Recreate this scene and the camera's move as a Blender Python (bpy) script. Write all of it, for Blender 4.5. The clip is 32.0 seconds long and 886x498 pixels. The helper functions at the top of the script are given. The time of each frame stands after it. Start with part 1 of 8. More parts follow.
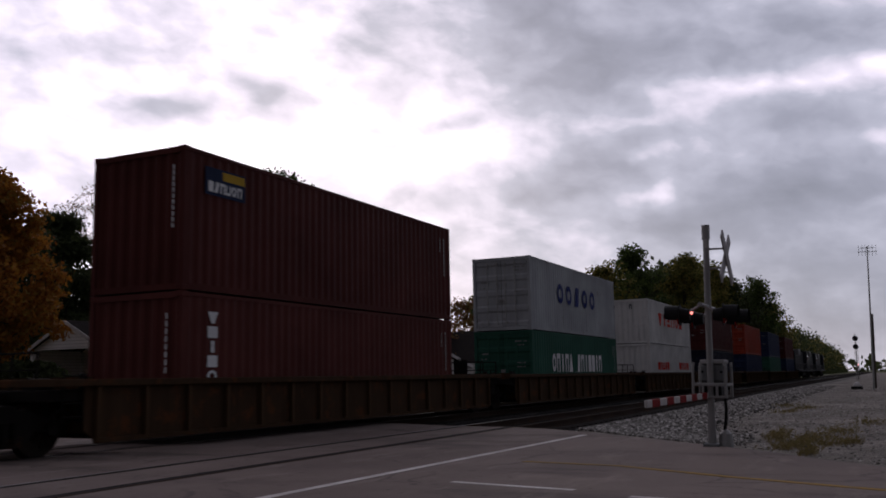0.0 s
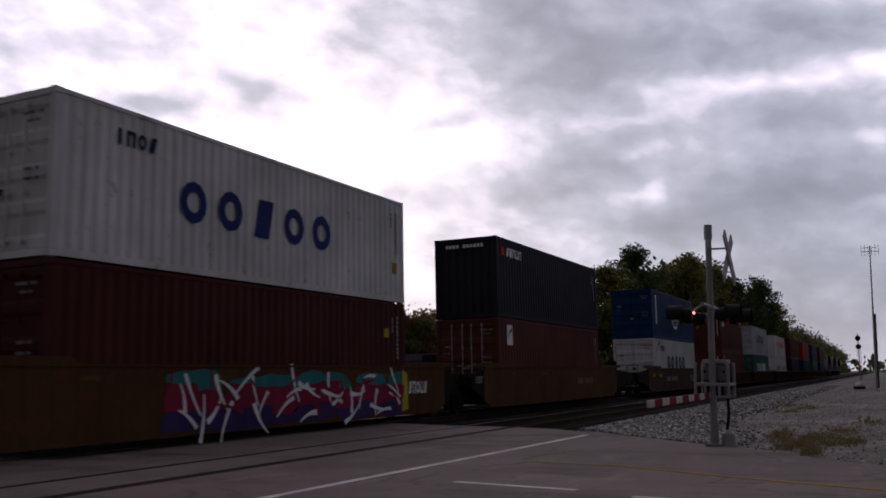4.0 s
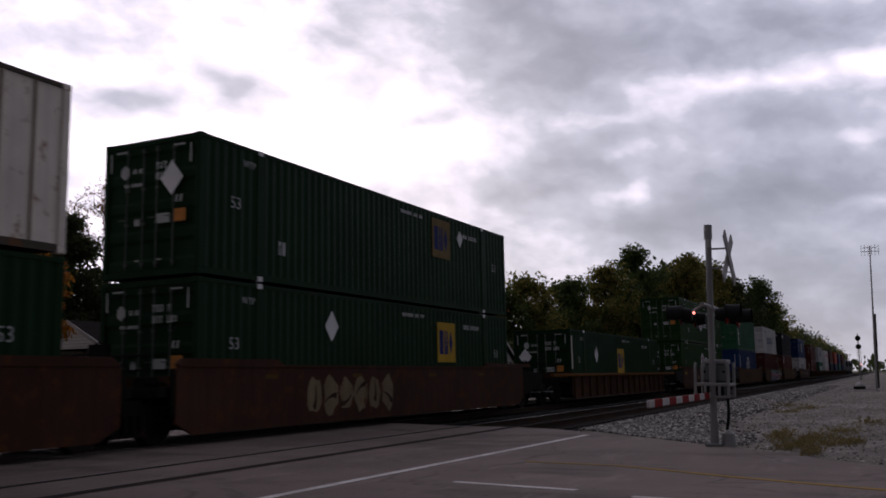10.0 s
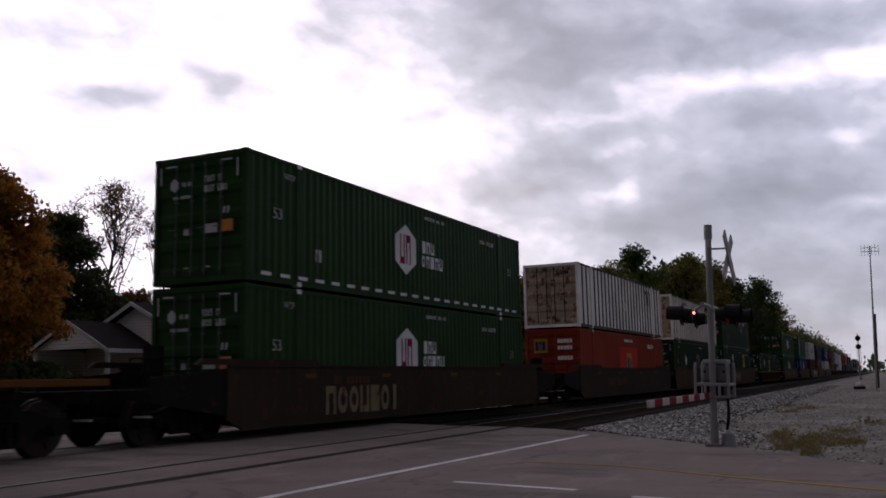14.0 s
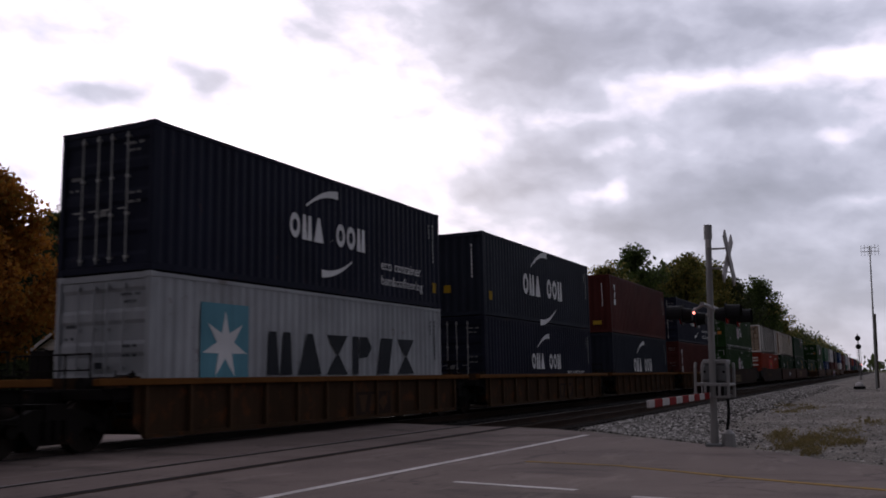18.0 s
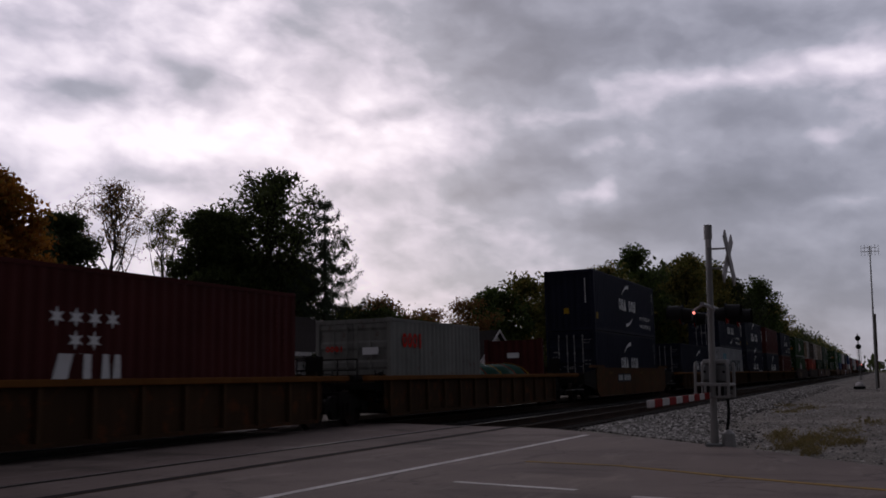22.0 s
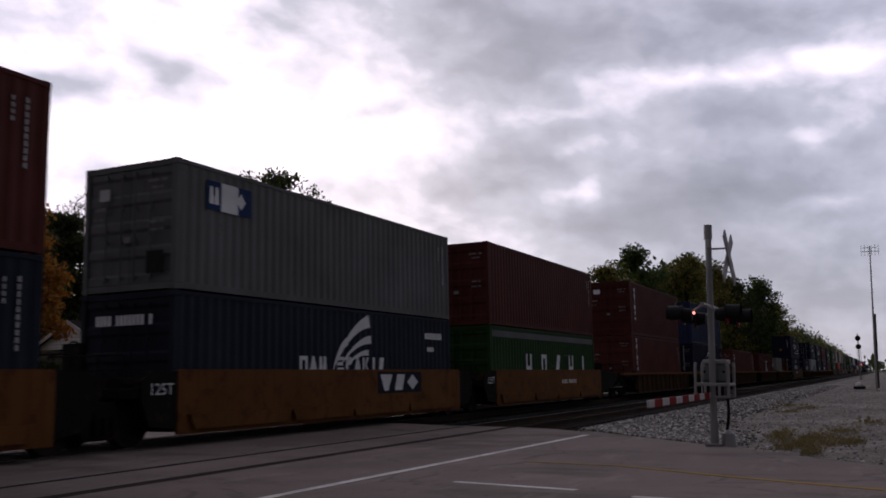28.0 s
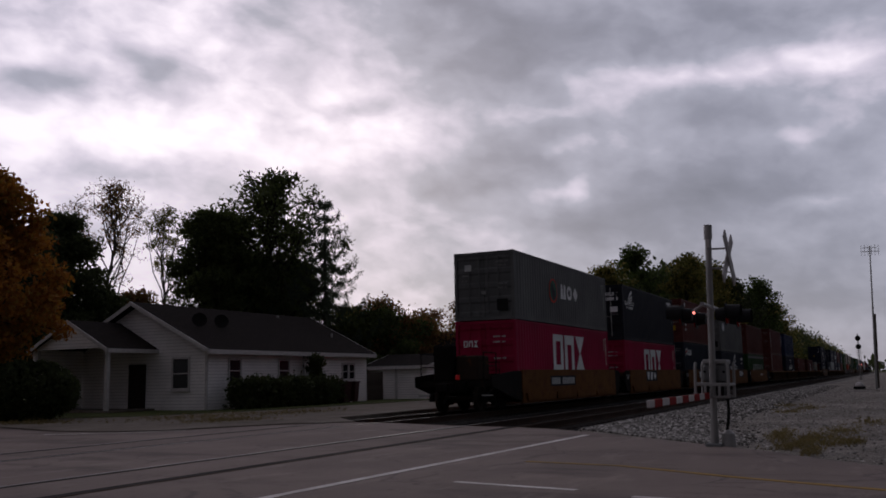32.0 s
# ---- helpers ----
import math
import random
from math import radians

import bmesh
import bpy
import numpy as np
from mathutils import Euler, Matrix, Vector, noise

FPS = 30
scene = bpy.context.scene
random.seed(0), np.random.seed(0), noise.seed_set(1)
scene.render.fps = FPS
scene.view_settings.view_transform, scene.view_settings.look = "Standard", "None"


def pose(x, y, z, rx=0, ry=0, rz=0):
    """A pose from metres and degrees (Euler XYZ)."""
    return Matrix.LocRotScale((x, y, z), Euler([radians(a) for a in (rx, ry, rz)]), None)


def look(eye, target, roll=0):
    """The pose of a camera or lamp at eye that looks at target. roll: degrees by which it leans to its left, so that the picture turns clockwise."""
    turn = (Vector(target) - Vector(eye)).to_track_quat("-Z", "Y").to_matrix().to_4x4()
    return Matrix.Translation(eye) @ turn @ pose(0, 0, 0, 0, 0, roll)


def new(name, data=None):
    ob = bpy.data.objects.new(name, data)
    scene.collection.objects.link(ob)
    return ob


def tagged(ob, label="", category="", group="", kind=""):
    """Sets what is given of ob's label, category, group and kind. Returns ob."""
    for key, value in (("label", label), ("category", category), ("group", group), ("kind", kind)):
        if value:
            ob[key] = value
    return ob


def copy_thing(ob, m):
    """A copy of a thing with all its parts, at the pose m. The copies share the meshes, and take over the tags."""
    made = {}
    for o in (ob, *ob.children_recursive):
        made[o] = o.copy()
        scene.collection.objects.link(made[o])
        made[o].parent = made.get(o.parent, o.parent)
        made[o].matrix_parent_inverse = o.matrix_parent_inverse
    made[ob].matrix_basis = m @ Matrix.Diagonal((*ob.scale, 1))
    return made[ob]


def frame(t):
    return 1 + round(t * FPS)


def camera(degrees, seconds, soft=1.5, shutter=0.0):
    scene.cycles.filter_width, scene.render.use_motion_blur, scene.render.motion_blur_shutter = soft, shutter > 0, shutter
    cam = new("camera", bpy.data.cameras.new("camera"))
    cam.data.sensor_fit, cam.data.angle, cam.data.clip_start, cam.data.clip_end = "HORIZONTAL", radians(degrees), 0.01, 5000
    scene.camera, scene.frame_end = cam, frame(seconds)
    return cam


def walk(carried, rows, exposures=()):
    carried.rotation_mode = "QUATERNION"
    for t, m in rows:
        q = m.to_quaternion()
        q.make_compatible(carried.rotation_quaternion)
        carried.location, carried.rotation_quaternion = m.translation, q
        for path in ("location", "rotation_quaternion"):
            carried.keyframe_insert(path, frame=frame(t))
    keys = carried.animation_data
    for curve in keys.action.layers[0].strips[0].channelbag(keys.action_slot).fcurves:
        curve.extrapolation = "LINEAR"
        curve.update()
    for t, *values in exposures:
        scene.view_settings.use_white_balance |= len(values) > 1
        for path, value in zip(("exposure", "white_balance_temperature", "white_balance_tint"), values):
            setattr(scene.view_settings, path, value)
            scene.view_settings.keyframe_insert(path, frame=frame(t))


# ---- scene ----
EYE = Vector((0.0, 0.0, 1.155))


def aim(yaw, pitch, roll):
    """A camera pose at the tripod: yaw from the track's direction towards the far side."""
    y, p = radians(yaw), radians(pitch)
    way = Vector((math.cos(p) * math.cos(y), math.cos(p) * math.sin(y), math.sin(p)))
    return look(EYE, EYE + way, roll)


# the clip's own automatic exposure: seconds, stops
EXPOSE = [
    (0.0, -0.15), (0.5, -0.3), (1.0, -0.44), (2.0, -0.3), (3.0, -0.16), (6.0, -0.08), (7.0, -0.05), (8.0, -0.24), (9.0, -0.6),
    (10.0, -0.05), (11.0, 0.22), (12.0, 0.29), (13.0, 0.05), (14.0, 0.06), (16.5, 0.05), (17.0, 0.05), (18.0, 0.15),
    (19.0, -0.25), (20.0, -0.48), (21.0, -0.25), (22.0, -0.6), (23.0, -0.6), (24.0, -0.62), (25.0, -0.24),
    (28.0, -0.05), (29.0, -0.1), (30.0, -0.1), (31.0, -0.14), (32.0, -0.55),
]
cam = camera(52.12, 32.0, soft=1.75, shutter=0.15)
walk(cam, [
    (0.0, aim(25.715, 8.150, -1.153)),
    (0.5, aim(25.795, 8.150, -1.153)),
    (1.0, aim(25.853, 8.165, -1.153)),
    (1.5, aim(25.853, 8.155, -1.153)),
    (2.0, aim(25.853, 8.150, -1.153)),
    (32.0, aim(25.853, 8.150, -1.153)),
], exposures=[(t, e, 6450, 18.5) for t, e in EXPOSE])

# ---- light ----
SUN_AZ = radians(32.0)      # from the track's direction towards the far side
SUN_EL = radians(17.0)
world = bpy.data.worlds.new("world")
scene.world = world
world.use_nodes = True
wn, wl = world.node_tree.nodes, world.node_tree.links
sky = wn.new("ShaderNodeTexSky")
sky.sky_type = "NISHITA"
sky.sun_disc = False
sky.sun_elevation = SUN_EL
sky.sun_rotation = radians(90) - SUN_AZ
wl.new(sky.outputs["Color"], wn["Background"].inputs["Color"])
wn["Background"].inputs["Strength"].default_value = 0.05

sun = new("sun", bpy.data.lights.new("sun", "SUN"))
sun.data.energy = 1.3
sun.data.angle = radians(20)
sun.data.color = (1.0, 0.95, 0.88)
sun.matrix_world = look((0, 0, 0), (-math.cos(SUN_AZ) * math.cos(SUN_EL), -math.sin(SUN_AZ) * math.cos(SUN_EL), -math.sin(SUN_EL)))

# ---- small helpers ----


def nodes_of(name):
    m = bpy.data.materials.new(name)
    m.use_nodes = True
    nt = m.node_tree
    return m, nt, nt.nodes, nt.links, nt.nodes["Principled BSDF"]


def put(n, **kw):
    for k, v in kw.items():
        n.inputs[k.replace("_", " ")].default_value = v
    return n


def noise_node(nt, co, scale, detail=4.0, rough=0.55):
    n = nt.nodes.new("ShaderNodeTexNoise")
    put(n, Scale=scale, Detail=detail, Roughness=rough)
    nt.links.new(co, n.inputs["Vector"])
    return n.outputs["Fac"]


def ramp(nt, fac, stops):
    n = nt.nodes.new("ShaderNodeValToRGB")
    els = n.color_ramp.elements
    while len(els) < len(stops):
        els.new(0.5)
    for e, (p, c) in zip(els, stops):
        e.position = p
        e.color = (*c, 1) if len(c) == 3 else c
    nt.links.new(fac, n.inputs["Fac"])
    return n.outputs["Color"]


def mixcol(nt, fac, a, b):
    n = nt.nodes.new("ShaderNodeMix")
    n.data_type = "RGBA"
    for sock, v in ((n.inputs[0], fac), (n.inputs[6], a), (n.inputs[7], b)):
        if isinstance(v, (int, float)):
            sock.default_value = v
        elif isinstance(v, (tuple, list)):
            sock.default_value = (*v, 1)
        else:
            nt.links.new(v, sock)
    return n.outputs[2]


def calc(nt, op, a, b=0.0):
    n = nt.nodes.new("ShaderNodeMath")
    n.operation = op
    for i, v in enumerate((a, b)):
        if isinstance(v, (int, float)):
            n.inputs[i].default_value = v
        else:
            nt.links.new(v, n.inputs[i])
    return n.outputs[0]


def coords(nt, stretch=(1, 1, 1), kind="Object"):
    t = nt.nodes.new("ShaderNodeTexCoord")
    m = nt.nodes.new("ShaderNodeMapping")
    m.inputs["Scale"].default_value = stretch
    nt.links.new(t.outputs[kind], m.inputs["Vector"])
    return m.outputs["Vector"]


def bump(nt, height, strength, dist, bsdf):
    b = nt.nodes.new("ShaderNodeBump")
    b.inputs["Strength"].default_value = strength
    b.inputs["Distance"].default_value = dist
    nt.links.new(height, b.inputs["Height"])
    nt.links.new(b.outputs["Normal"], bsdf.inputs["Normal"])


def shade(c, k):
    return tuple(min(1.0, v * k) for v in c)


PAINT = {}


def paint(name, col, rough=0.5, rust=0.25, metal=0.0, streak=0.5, rustcol=(0.09, 0.035, 0.015)):
    """Weathered sheet-metal paint: soft fading, streaks that run down, rust in patches."""
    if name in PAINT:
        return PAINT[name]
    grey = sum(col) / 3
    col = tuple(max(0.004, grey + (c - grey) * 1.1) for c in col)
    m, nt, N, L, b = nodes_of(name)
    co = coords(nt)
    big = noise_node(nt, co, 0.55, 3)
    run = noise_node(nt, coords(nt, (7, 7, 0.35)), 1.0, 4)
    fine = noise_node(nt, co, 34.0, 3)
    c1 = ramp(nt, big, [(0.3, shade(col, 0.78)), (0.7, shade(col, 1.18))])
    c2 = mixcol(nt, calc(nt, "MULTIPLY", calc(nt, "SUBTRACT", run, 0.45), streak * 1.6), c1, shade(col, 0.45))
    spot = ramp(nt, noise_node(nt, co, 2.6, 7, 0.68), [(0.66 - rust * 0.16, (0, 0, 0)), (0.72 - rust * 0.1, (1, 1, 1))])
    spot = calc(nt, "MULTIPLY", spot, rust * 1.3)
    c3 = mixcol(nt, spot, c2, rustcol)
    L.new(c3, b.inputs["Base Color"])
    put(b, Metallic=metal, Specular_IOR_Level=0.026)
    L.new(calc(nt, "ADD", calc(nt, "MULTIPLY", fine, 0.22), rough - 0.1), b.inputs["Roughness"])
    bump(nt, fine, 0.12, 0.004, b)
    PAINT[name] = m
    return m


def plain(name, col, rough=0.6, metal=0.0, glow=0.0):
    """A small part's material: one colour with a fine mottling."""
    if name in PAINT:
        return PAINT[name]
    m, nt, N, L, b = nodes_of(name)
    f = noise_node(nt, coords(nt), 6.0, 5, 0.6)
    L.new(ramp(nt, f, [(0.3, shade(col, 0.75)), (0.7, shade(col, 1.15))]), b.inputs["Base Color"])
    put(b, Roughness=rough, Metallic=metal, Specular_IOR_Level=0.3 if rough < 0.4 else 0.06)
    if glow:
        b.inputs["Emission Color"].default_value = (*col, 1)
        b.inputs["Emission Strength"].default_value = glow
    PAINT[name] = m
    return m


def box(bm, x0, x1, y0, y1, z0, z1):
    v = [bm.verts.new(p) for p in ((x0, y0, z0), (x1, y0, z0), (x1, y1, z0), (x0, y1, z0), (x0, y0, z1), (x1, y0, z1), (x1, y1, z1), (x0, y1, z1))]
    for q in ((3, 2, 1, 0), (4, 5, 6, 7), (0, 1, 5, 4), (1, 2, 6, 5), (2, 3, 7, 6), (3, 0, 4, 7)):
        bm.faces.new([v[i] for i in q])


def prism(bm, outline, y0, y1):
    """An outline of (x, z), extruded along y."""
    a = [bm.verts.new((x, y0, z)) for x, z in outline]
    b = [bm.verts.new((x, y1, z)) for x, z in outline]
    n = len(a)
    bm.faces.new(a)
    bm.faces.new(b[::-1])
    for i in range(n):
        bm.faces.new((a[i], b[i], b[(i + 1) % n], a[(i + 1) % n]))


def tube(bm, p, q, r0, r1=None, n=8, caps=True):
    p, q = Vector(p), Vector(q)
    r1 = r0 if r1 is None else r1
    d = (q - p).normalized()
    s = d.orthogonal().normalized()
    t = d.cross(s)
    a, b = [], []
    for i in range(n):
        w = 2 * math.pi * i / n
        o = s * math.cos(w) + t * math.sin(w)
        a.append(bm.verts.new(p + o * r0))
        b.append(bm.verts.new(q + o * r1))
    for i in range(n):
        bm.faces.new((a[i], a[(i + 1) % n], b[(i + 1) % n], b[i]))
    if caps:
        bm.faces.new(a[::-1])
        bm.faces.new(b)


def mesh_of(name, bm, bevel=0.0):
    if bevel:
        bmesh.ops.bevel(bm, geom=list(bm.edges), offset=bevel, segments=1, affect="EDGES")
    bmesh.ops.recalc_face_normals(bm, faces=bm.faces)
    me = bpy.data.meshes.new(name)
    bm.to_mesh(me)
    bm.free()
    return me


def child(name, me, material, parent, label="", at=None):
    """Links a mesh as one part under a thing or a part; alike parts share the mesh."""
    ob = new(name, me)
    if not me.materials:
        me.materials.append(material)
    if me.materials[0] is not material:
        ob.material_slots[0].link = "OBJECT"
        ob.material_slots[0].material = material
    ob.parent = parent
    if at is not None:
        ob.matrix_basis = at
    if label:
        tagged(ob, label)
    return ob


def part(name, bm, material, parent, label="", bevel=0.0, at=None):
    return child(name, mesh_of(name, bm, bevel), material, parent, label, at)


def thing(name, label, category, group="", kind="", at=None):
    ob = new(name)
    ob.empty_display_size = 0.2
    tagged(ob, label, category, group, kind)
    if at is not None:
        ob.matrix_basis = at
    return ob


def solid(name, bm, material, label, category="", group="", kind="", bevel=0.0, at=None):
    """A thing that is one mesh."""
    me = mesh_of(name, bm, bevel)
    me.materials.append(material)
    ob = new(name, me)
    tagged(ob, label, category, group, kind)
    if at is not None:
        ob.matrix_basis = at
    return ob


def join_islands(me):
    """Hairlines of paint from letter to letter, so that a word is one piece."""
    bm = bmesh.new()
    bm.from_mesh(me)
    bmesh.ops.remove_doubles(bm, verts=bm.verts, dist=1e-5)
    left, heaps = set(bm.verts), []
    while left:
        todo, heap = [left.pop()], []
        while todo:
            v = todo.pop()
            heap.append(v)
            for e in v.link_edges:
                o = e.other_vert(v)
                if o in left:
                    left.remove(o)
                    todo.append(o)
        heaps.append(heap)
    heaps.sort(key=lambda h: min(v.co.x for v in h))
    for a, b in zip(heaps, heaps[1:]):
        p = max(a, key=lambda v: v.co.x - v.co.y)
        q = min(b, key=lambda v: v.co.x + v.co.y)
        bm.faces.new((p, q, bm.verts.new(q.co + Vector((0.001, 0.003, 0)))))
    bmesh.ops.recalc_face_normals(bm, faces=bm.faces)
    bm.to_mesh(me)
    bm.free()


WORDS = {}


def words(text, height):
    """The flat mesh of a text in the built-in font, centred."""
    key = (text, height)
    if key not in WORDS:
        cu = bpy.data.curves.new("lettering", "FONT")
        cu.body, cu.size, cu.align_x, cu.align_y = text, height, "CENTER", "CENTER"
        cu.resolution_u = 2
        ob = new("lettering", cu)
        bpy.context.view_layer.update()
        me = bpy.data.meshes.new_from_object(ob.evaluated_get(bpy.context.evaluated_depsgraph_get()))
        bpy.data.objects.remove(ob)
        me.materials.clear()
        join_islands(me)
        WORDS[key] = me
    return WORDS[key]

# ---- the cloud layer: a wide shallow cap that drifts with the wind ----
CLOUD_H, CLOUD_R = 620.0, 4600.0


# degrees to the left of the road's view, height over distance, their half widths, strength
DARK_BELLIES = [
    (-2.8, 0.427, 8.5, 0.059, -0.3),
    (-12.9, 0.363, 7.5, 0.032, -0.24),
    (-20.0, 0.120, 8.5, 0.060, -0.24),
    (-24.5, 0.045, 9.0, 0.055, -0.16),
    (-22.1, 0.357, 5.2, 0.031, -0.12),
    (-5.6, 0.343, 5.4, 0.034, -0.2),
    (-8.0, 0.245, 4.3, 0.026, -0.22),
    (-21.5, 0.210, 4.6, 0.036, -0.26),
    (-16.5, 0.181, 6.1, 0.028, -0.24),
    (-3.9, 0.209, 2.9, 0.013, -0.3),
    (-9.9, 0.167, 4.2, 0.019, -0.26),
    (-19.5, 0.267, 3.5, 0.016, -0.14),
    (2.2, 0.297, 2.0, 0.015, -0.26),
    (14.8, 0.334, 2.1, 0.016, -0.24),
    (20.8, 0.310, 3.0, 0.019, -0.3),
    (8.0, 0.387, 2.2, 0.017, -0.2),
    (25.1, 0.366, 2.8, 0.019, -0.14),
    (16.1, 0.224, 3.8, 0.018, -0.26),
    (5.9, 0.209, 2.9, 0.016, -0.2),
]
BRIGHT_GAPS = [
    (-15.6, 0.312, 3.2, 0.018, 0.22),
    (-21.9, 0.309, 3.6, 0.018, 0.17),
    (-26.3, 0.320, 3.2, 0.022, 0.27),
    (-0.7, 0.277, 4.0, 0.040, 0.22),
    (-10.5, 0.251, 2.1, 0.009, 0.22),
    (-10.7, 0.204, 1.9, 0.010, 0.24),
    (-24.8, 0.243, 1.8, 0.009, 0.2),
    (-24.8, 0.177, 2.1, 0.009, 0.24),
    (-10.2, 0.288, 2.1, 0.010, 0.14),
    (-5.3, 0.160, 2.9, 0.018, 0.22),
    (12.0, 0.259, 9.4, 0.039, 0.12),
    (22.0, 0.255, 6.6, 0.037, 0.14),
    (3.4, 0.145, 7.2, 0.038, -0.08),
    (-14.0, 0.132, 4.0, 0.010, 0.1),
    (14.5, 0.387, 3.9, 0.020, 0.12),
]


def cloud_material():
    """Rolls of stratocumulus: soft heaps, bright gaps towards the low sun, dark bellies."""
    m = bpy.data.materials.new("overcast_cloud")
    m.use_nodes = True
    nt = m.node_tree
    N, L = nt.nodes, nt.links
    N.remove(N["Principled BSDF"])
    out = N["Material Output"]
    tc = N.new("ShaderNodeTexCoord")
    mp = N.new("ShaderNodeMapping")
    mp.vector_type = "POINT"
    mp.inputs["Rotation"].default_value = (0, 0, radians(-25.85))
    mp.inputs["Scale"].default_value = (0.001, 0.001, 0.001)
    L.new(tc.outputs["Object"], mp.inputs["Vector"])
    sep = N.new("ShaderNodeSeparateXYZ")
    L.new(mp.outputs["Vector"], sep.inputs["Vector"])
    x, y, z = sep.outputs["X"], sep.outputs["Y"], sep.outputs["Z"]
    bear = calc(nt, "MULTIPLY", calc(nt, "ARCTAN2", y, x), 180 / math.pi)
    rad = calc(nt, "SQRT", calc(nt, "ADD", calc(nt, "ADD", calc(nt, "MULTIPLY", x, x), calc(nt, "MULTIPLY", y, y)), 0.02))
    rise = calc(nt, "DIVIDE", z, rad)
    # rolls lie flat and dip a little to the right
    plan = N.new("ShaderNodeCombineXYZ")
    L.new(calc(nt, "MULTIPLY", bear, 0.06), plan.inputs["X"])
    L.new(calc(nt, "ADD", calc(nt, "MULTIPLY", rise, 5.2), calc(nt, "MULTIPLY", bear, -0.008)), plan.inputs["Y"])
    warp = N.new("ShaderNodeTexNoise")
    put(warp, Scale=3.0, Detail=3.0)
    L.new(plan.outputs["Vector"], warp.inputs["Vector"])
    ws = N.new("ShaderNodeVectorMath")
    ws.operation = "MULTIPLY_ADD"
    ws.inputs[1].default_value = (0.14, 0.14, 0)
    L.new(warp.outputs["Color"], ws.inputs[0])
    L.new(plan.outputs["Vector"], ws.inputs[2])
    big = noise_node(nt, ws.outputs["Vector"], 3.4, 4.0, 0.5)
    small = noise_node(nt, ws.outputs["Vector"], 8.5, 4.0, 0.46)
    base = N.new("ShaderNodeMapRange")
    base.interpolation_type = "SMOOTHSTEP"
    base.inputs["From Min"].default_value = -5.5
    base.inputs["From Max"].default_value = 4.5
    base.inputs["To Min"].default_value = 0.55
    base.inputs["To Max"].default_value = 0.8
    L.new(bear, base.inputs["Value"])
    val = calc(nt, "ADD", calc(nt, "MULTIPLY", calc(nt, "SUBTRACT", big, 0.5), 0.72), calc(nt, "MULTIPLY", calc(nt, "SUBTRACT", small, 0.5), 0.3))
    val = calc(nt, "ADD", val, base.outputs["Result"])
    sepw = N.new("ShaderNodeSeparateXYZ")
    L.new(warp.outputs["Color"], sepw.inputs["Vector"])
    wb = calc(nt, "ADD", bear, calc(nt, "MULTIPLY", calc(nt, "SUBTRACT", sepw.outputs["X"], 0.5), 5.0))
    wr = calc(nt, "ADD", rise, calc(nt, "MULTIPLY", calc(nt, "SUBTRACT", sepw.outputs["Y"], 0.5), 0.05))
    for a, e, ra, re, amp in DARK_BELLIES + BRIGHT_GAPS:
        da = calc(nt, "DIVIDE", calc(nt, "SUBTRACT", wb, a), ra)
        db = calc(nt, "DIVIDE", calc(nt, "SUBTRACT", wr, e), re)
        q = calc(nt, "ADD", calc(nt, "MULTIPLY", da, da), calc(nt, "MULTIPLY", db, db))
        g = calc(nt, "MULTIPLY", calc(nt, "EXPONENT", calc(nt, "MULTIPLY", q, -1.0)), amp)
        val = calc(nt, "ADD", val, g)
    col = ramp(nt, val, [(0.0, (0.25, 0.27, 0.325)), (0.3, (0.353, 0.377, 0.45)), (0.54, (0.515, 0.543, 0.632)), (0.76, (0.9, 0.868, 0.98)), (1.0, (1.45, 1.38, 1.45))])
    em = N.new("ShaderNodeEmission")
    L.new(col, em.inputs["Color"])
    # the layer is thickest away from the sun, which stands low ahead
    fade = N.new("ShaderNodeMapRange")
    fade.interpolation_type = "SMOOTHSTEP"
    fade.inputs["From Min"].default_value = -0.7
    fade.inputs["From Max"].default_value = 1.25
    fade.inputs["To Min"].default_value = 0.14
    fade.inputs["To Max"].default_value = 1.0
    L.new(x, fade.inputs["Value"])
    L.new(fade.outputs["Result"], em.inputs["Strength"])
    tr = N.new("ShaderNodeBsdfTransparent")
    tr.inputs["Color"].default_value = (0.14, 0.14, 0.14, 1)
    add = N.new("ShaderNodeAddShader")
    L.new(em.outputs[0], add.inputs[0])
    L.new(tr.outputs[0], add.inputs[1])
    L.new(add.outputs[0], out.inputs["Surface"])
    return m


def cloud_layer():
    bm = bmesh.new()
    rings, seg = 18, 48
    prev = None
    for i in range(rings + 1):
        r = CLOUD_R * (i / rings)
        z = CLOUD_H * (1 - (r / CLOUD_R) ** 2) - 6
        if i == 0:
            ring = [bm.verts.new((0, 0, z))]
        else:
            ring = [bm.verts.new((r * math.cos(2 * math.pi * k / seg), r * math.sin(2 * math.pi * k / seg), z)) for k in range(seg)]
            if len(prev) == 1:
                for k in range(seg):
                    bm.faces.new((prev[0], ring[k], ring[(k + 1) % seg]))
            else:
                for k in range(seg):
                    bm.faces.new((prev[k], ring[k], ring[(k + 1) % seg], prev[(k + 1) % seg]))
        prev = ring
    for f in bm.faces:
        f.smooth = True
    ob = solid("backdrop_sky", bm, cloud_material(), "broken grey and white overcast cloud layer drifting over the place", kind="structure")
    return ob


clouds = cloud_layer()

# ---- ground materials ----


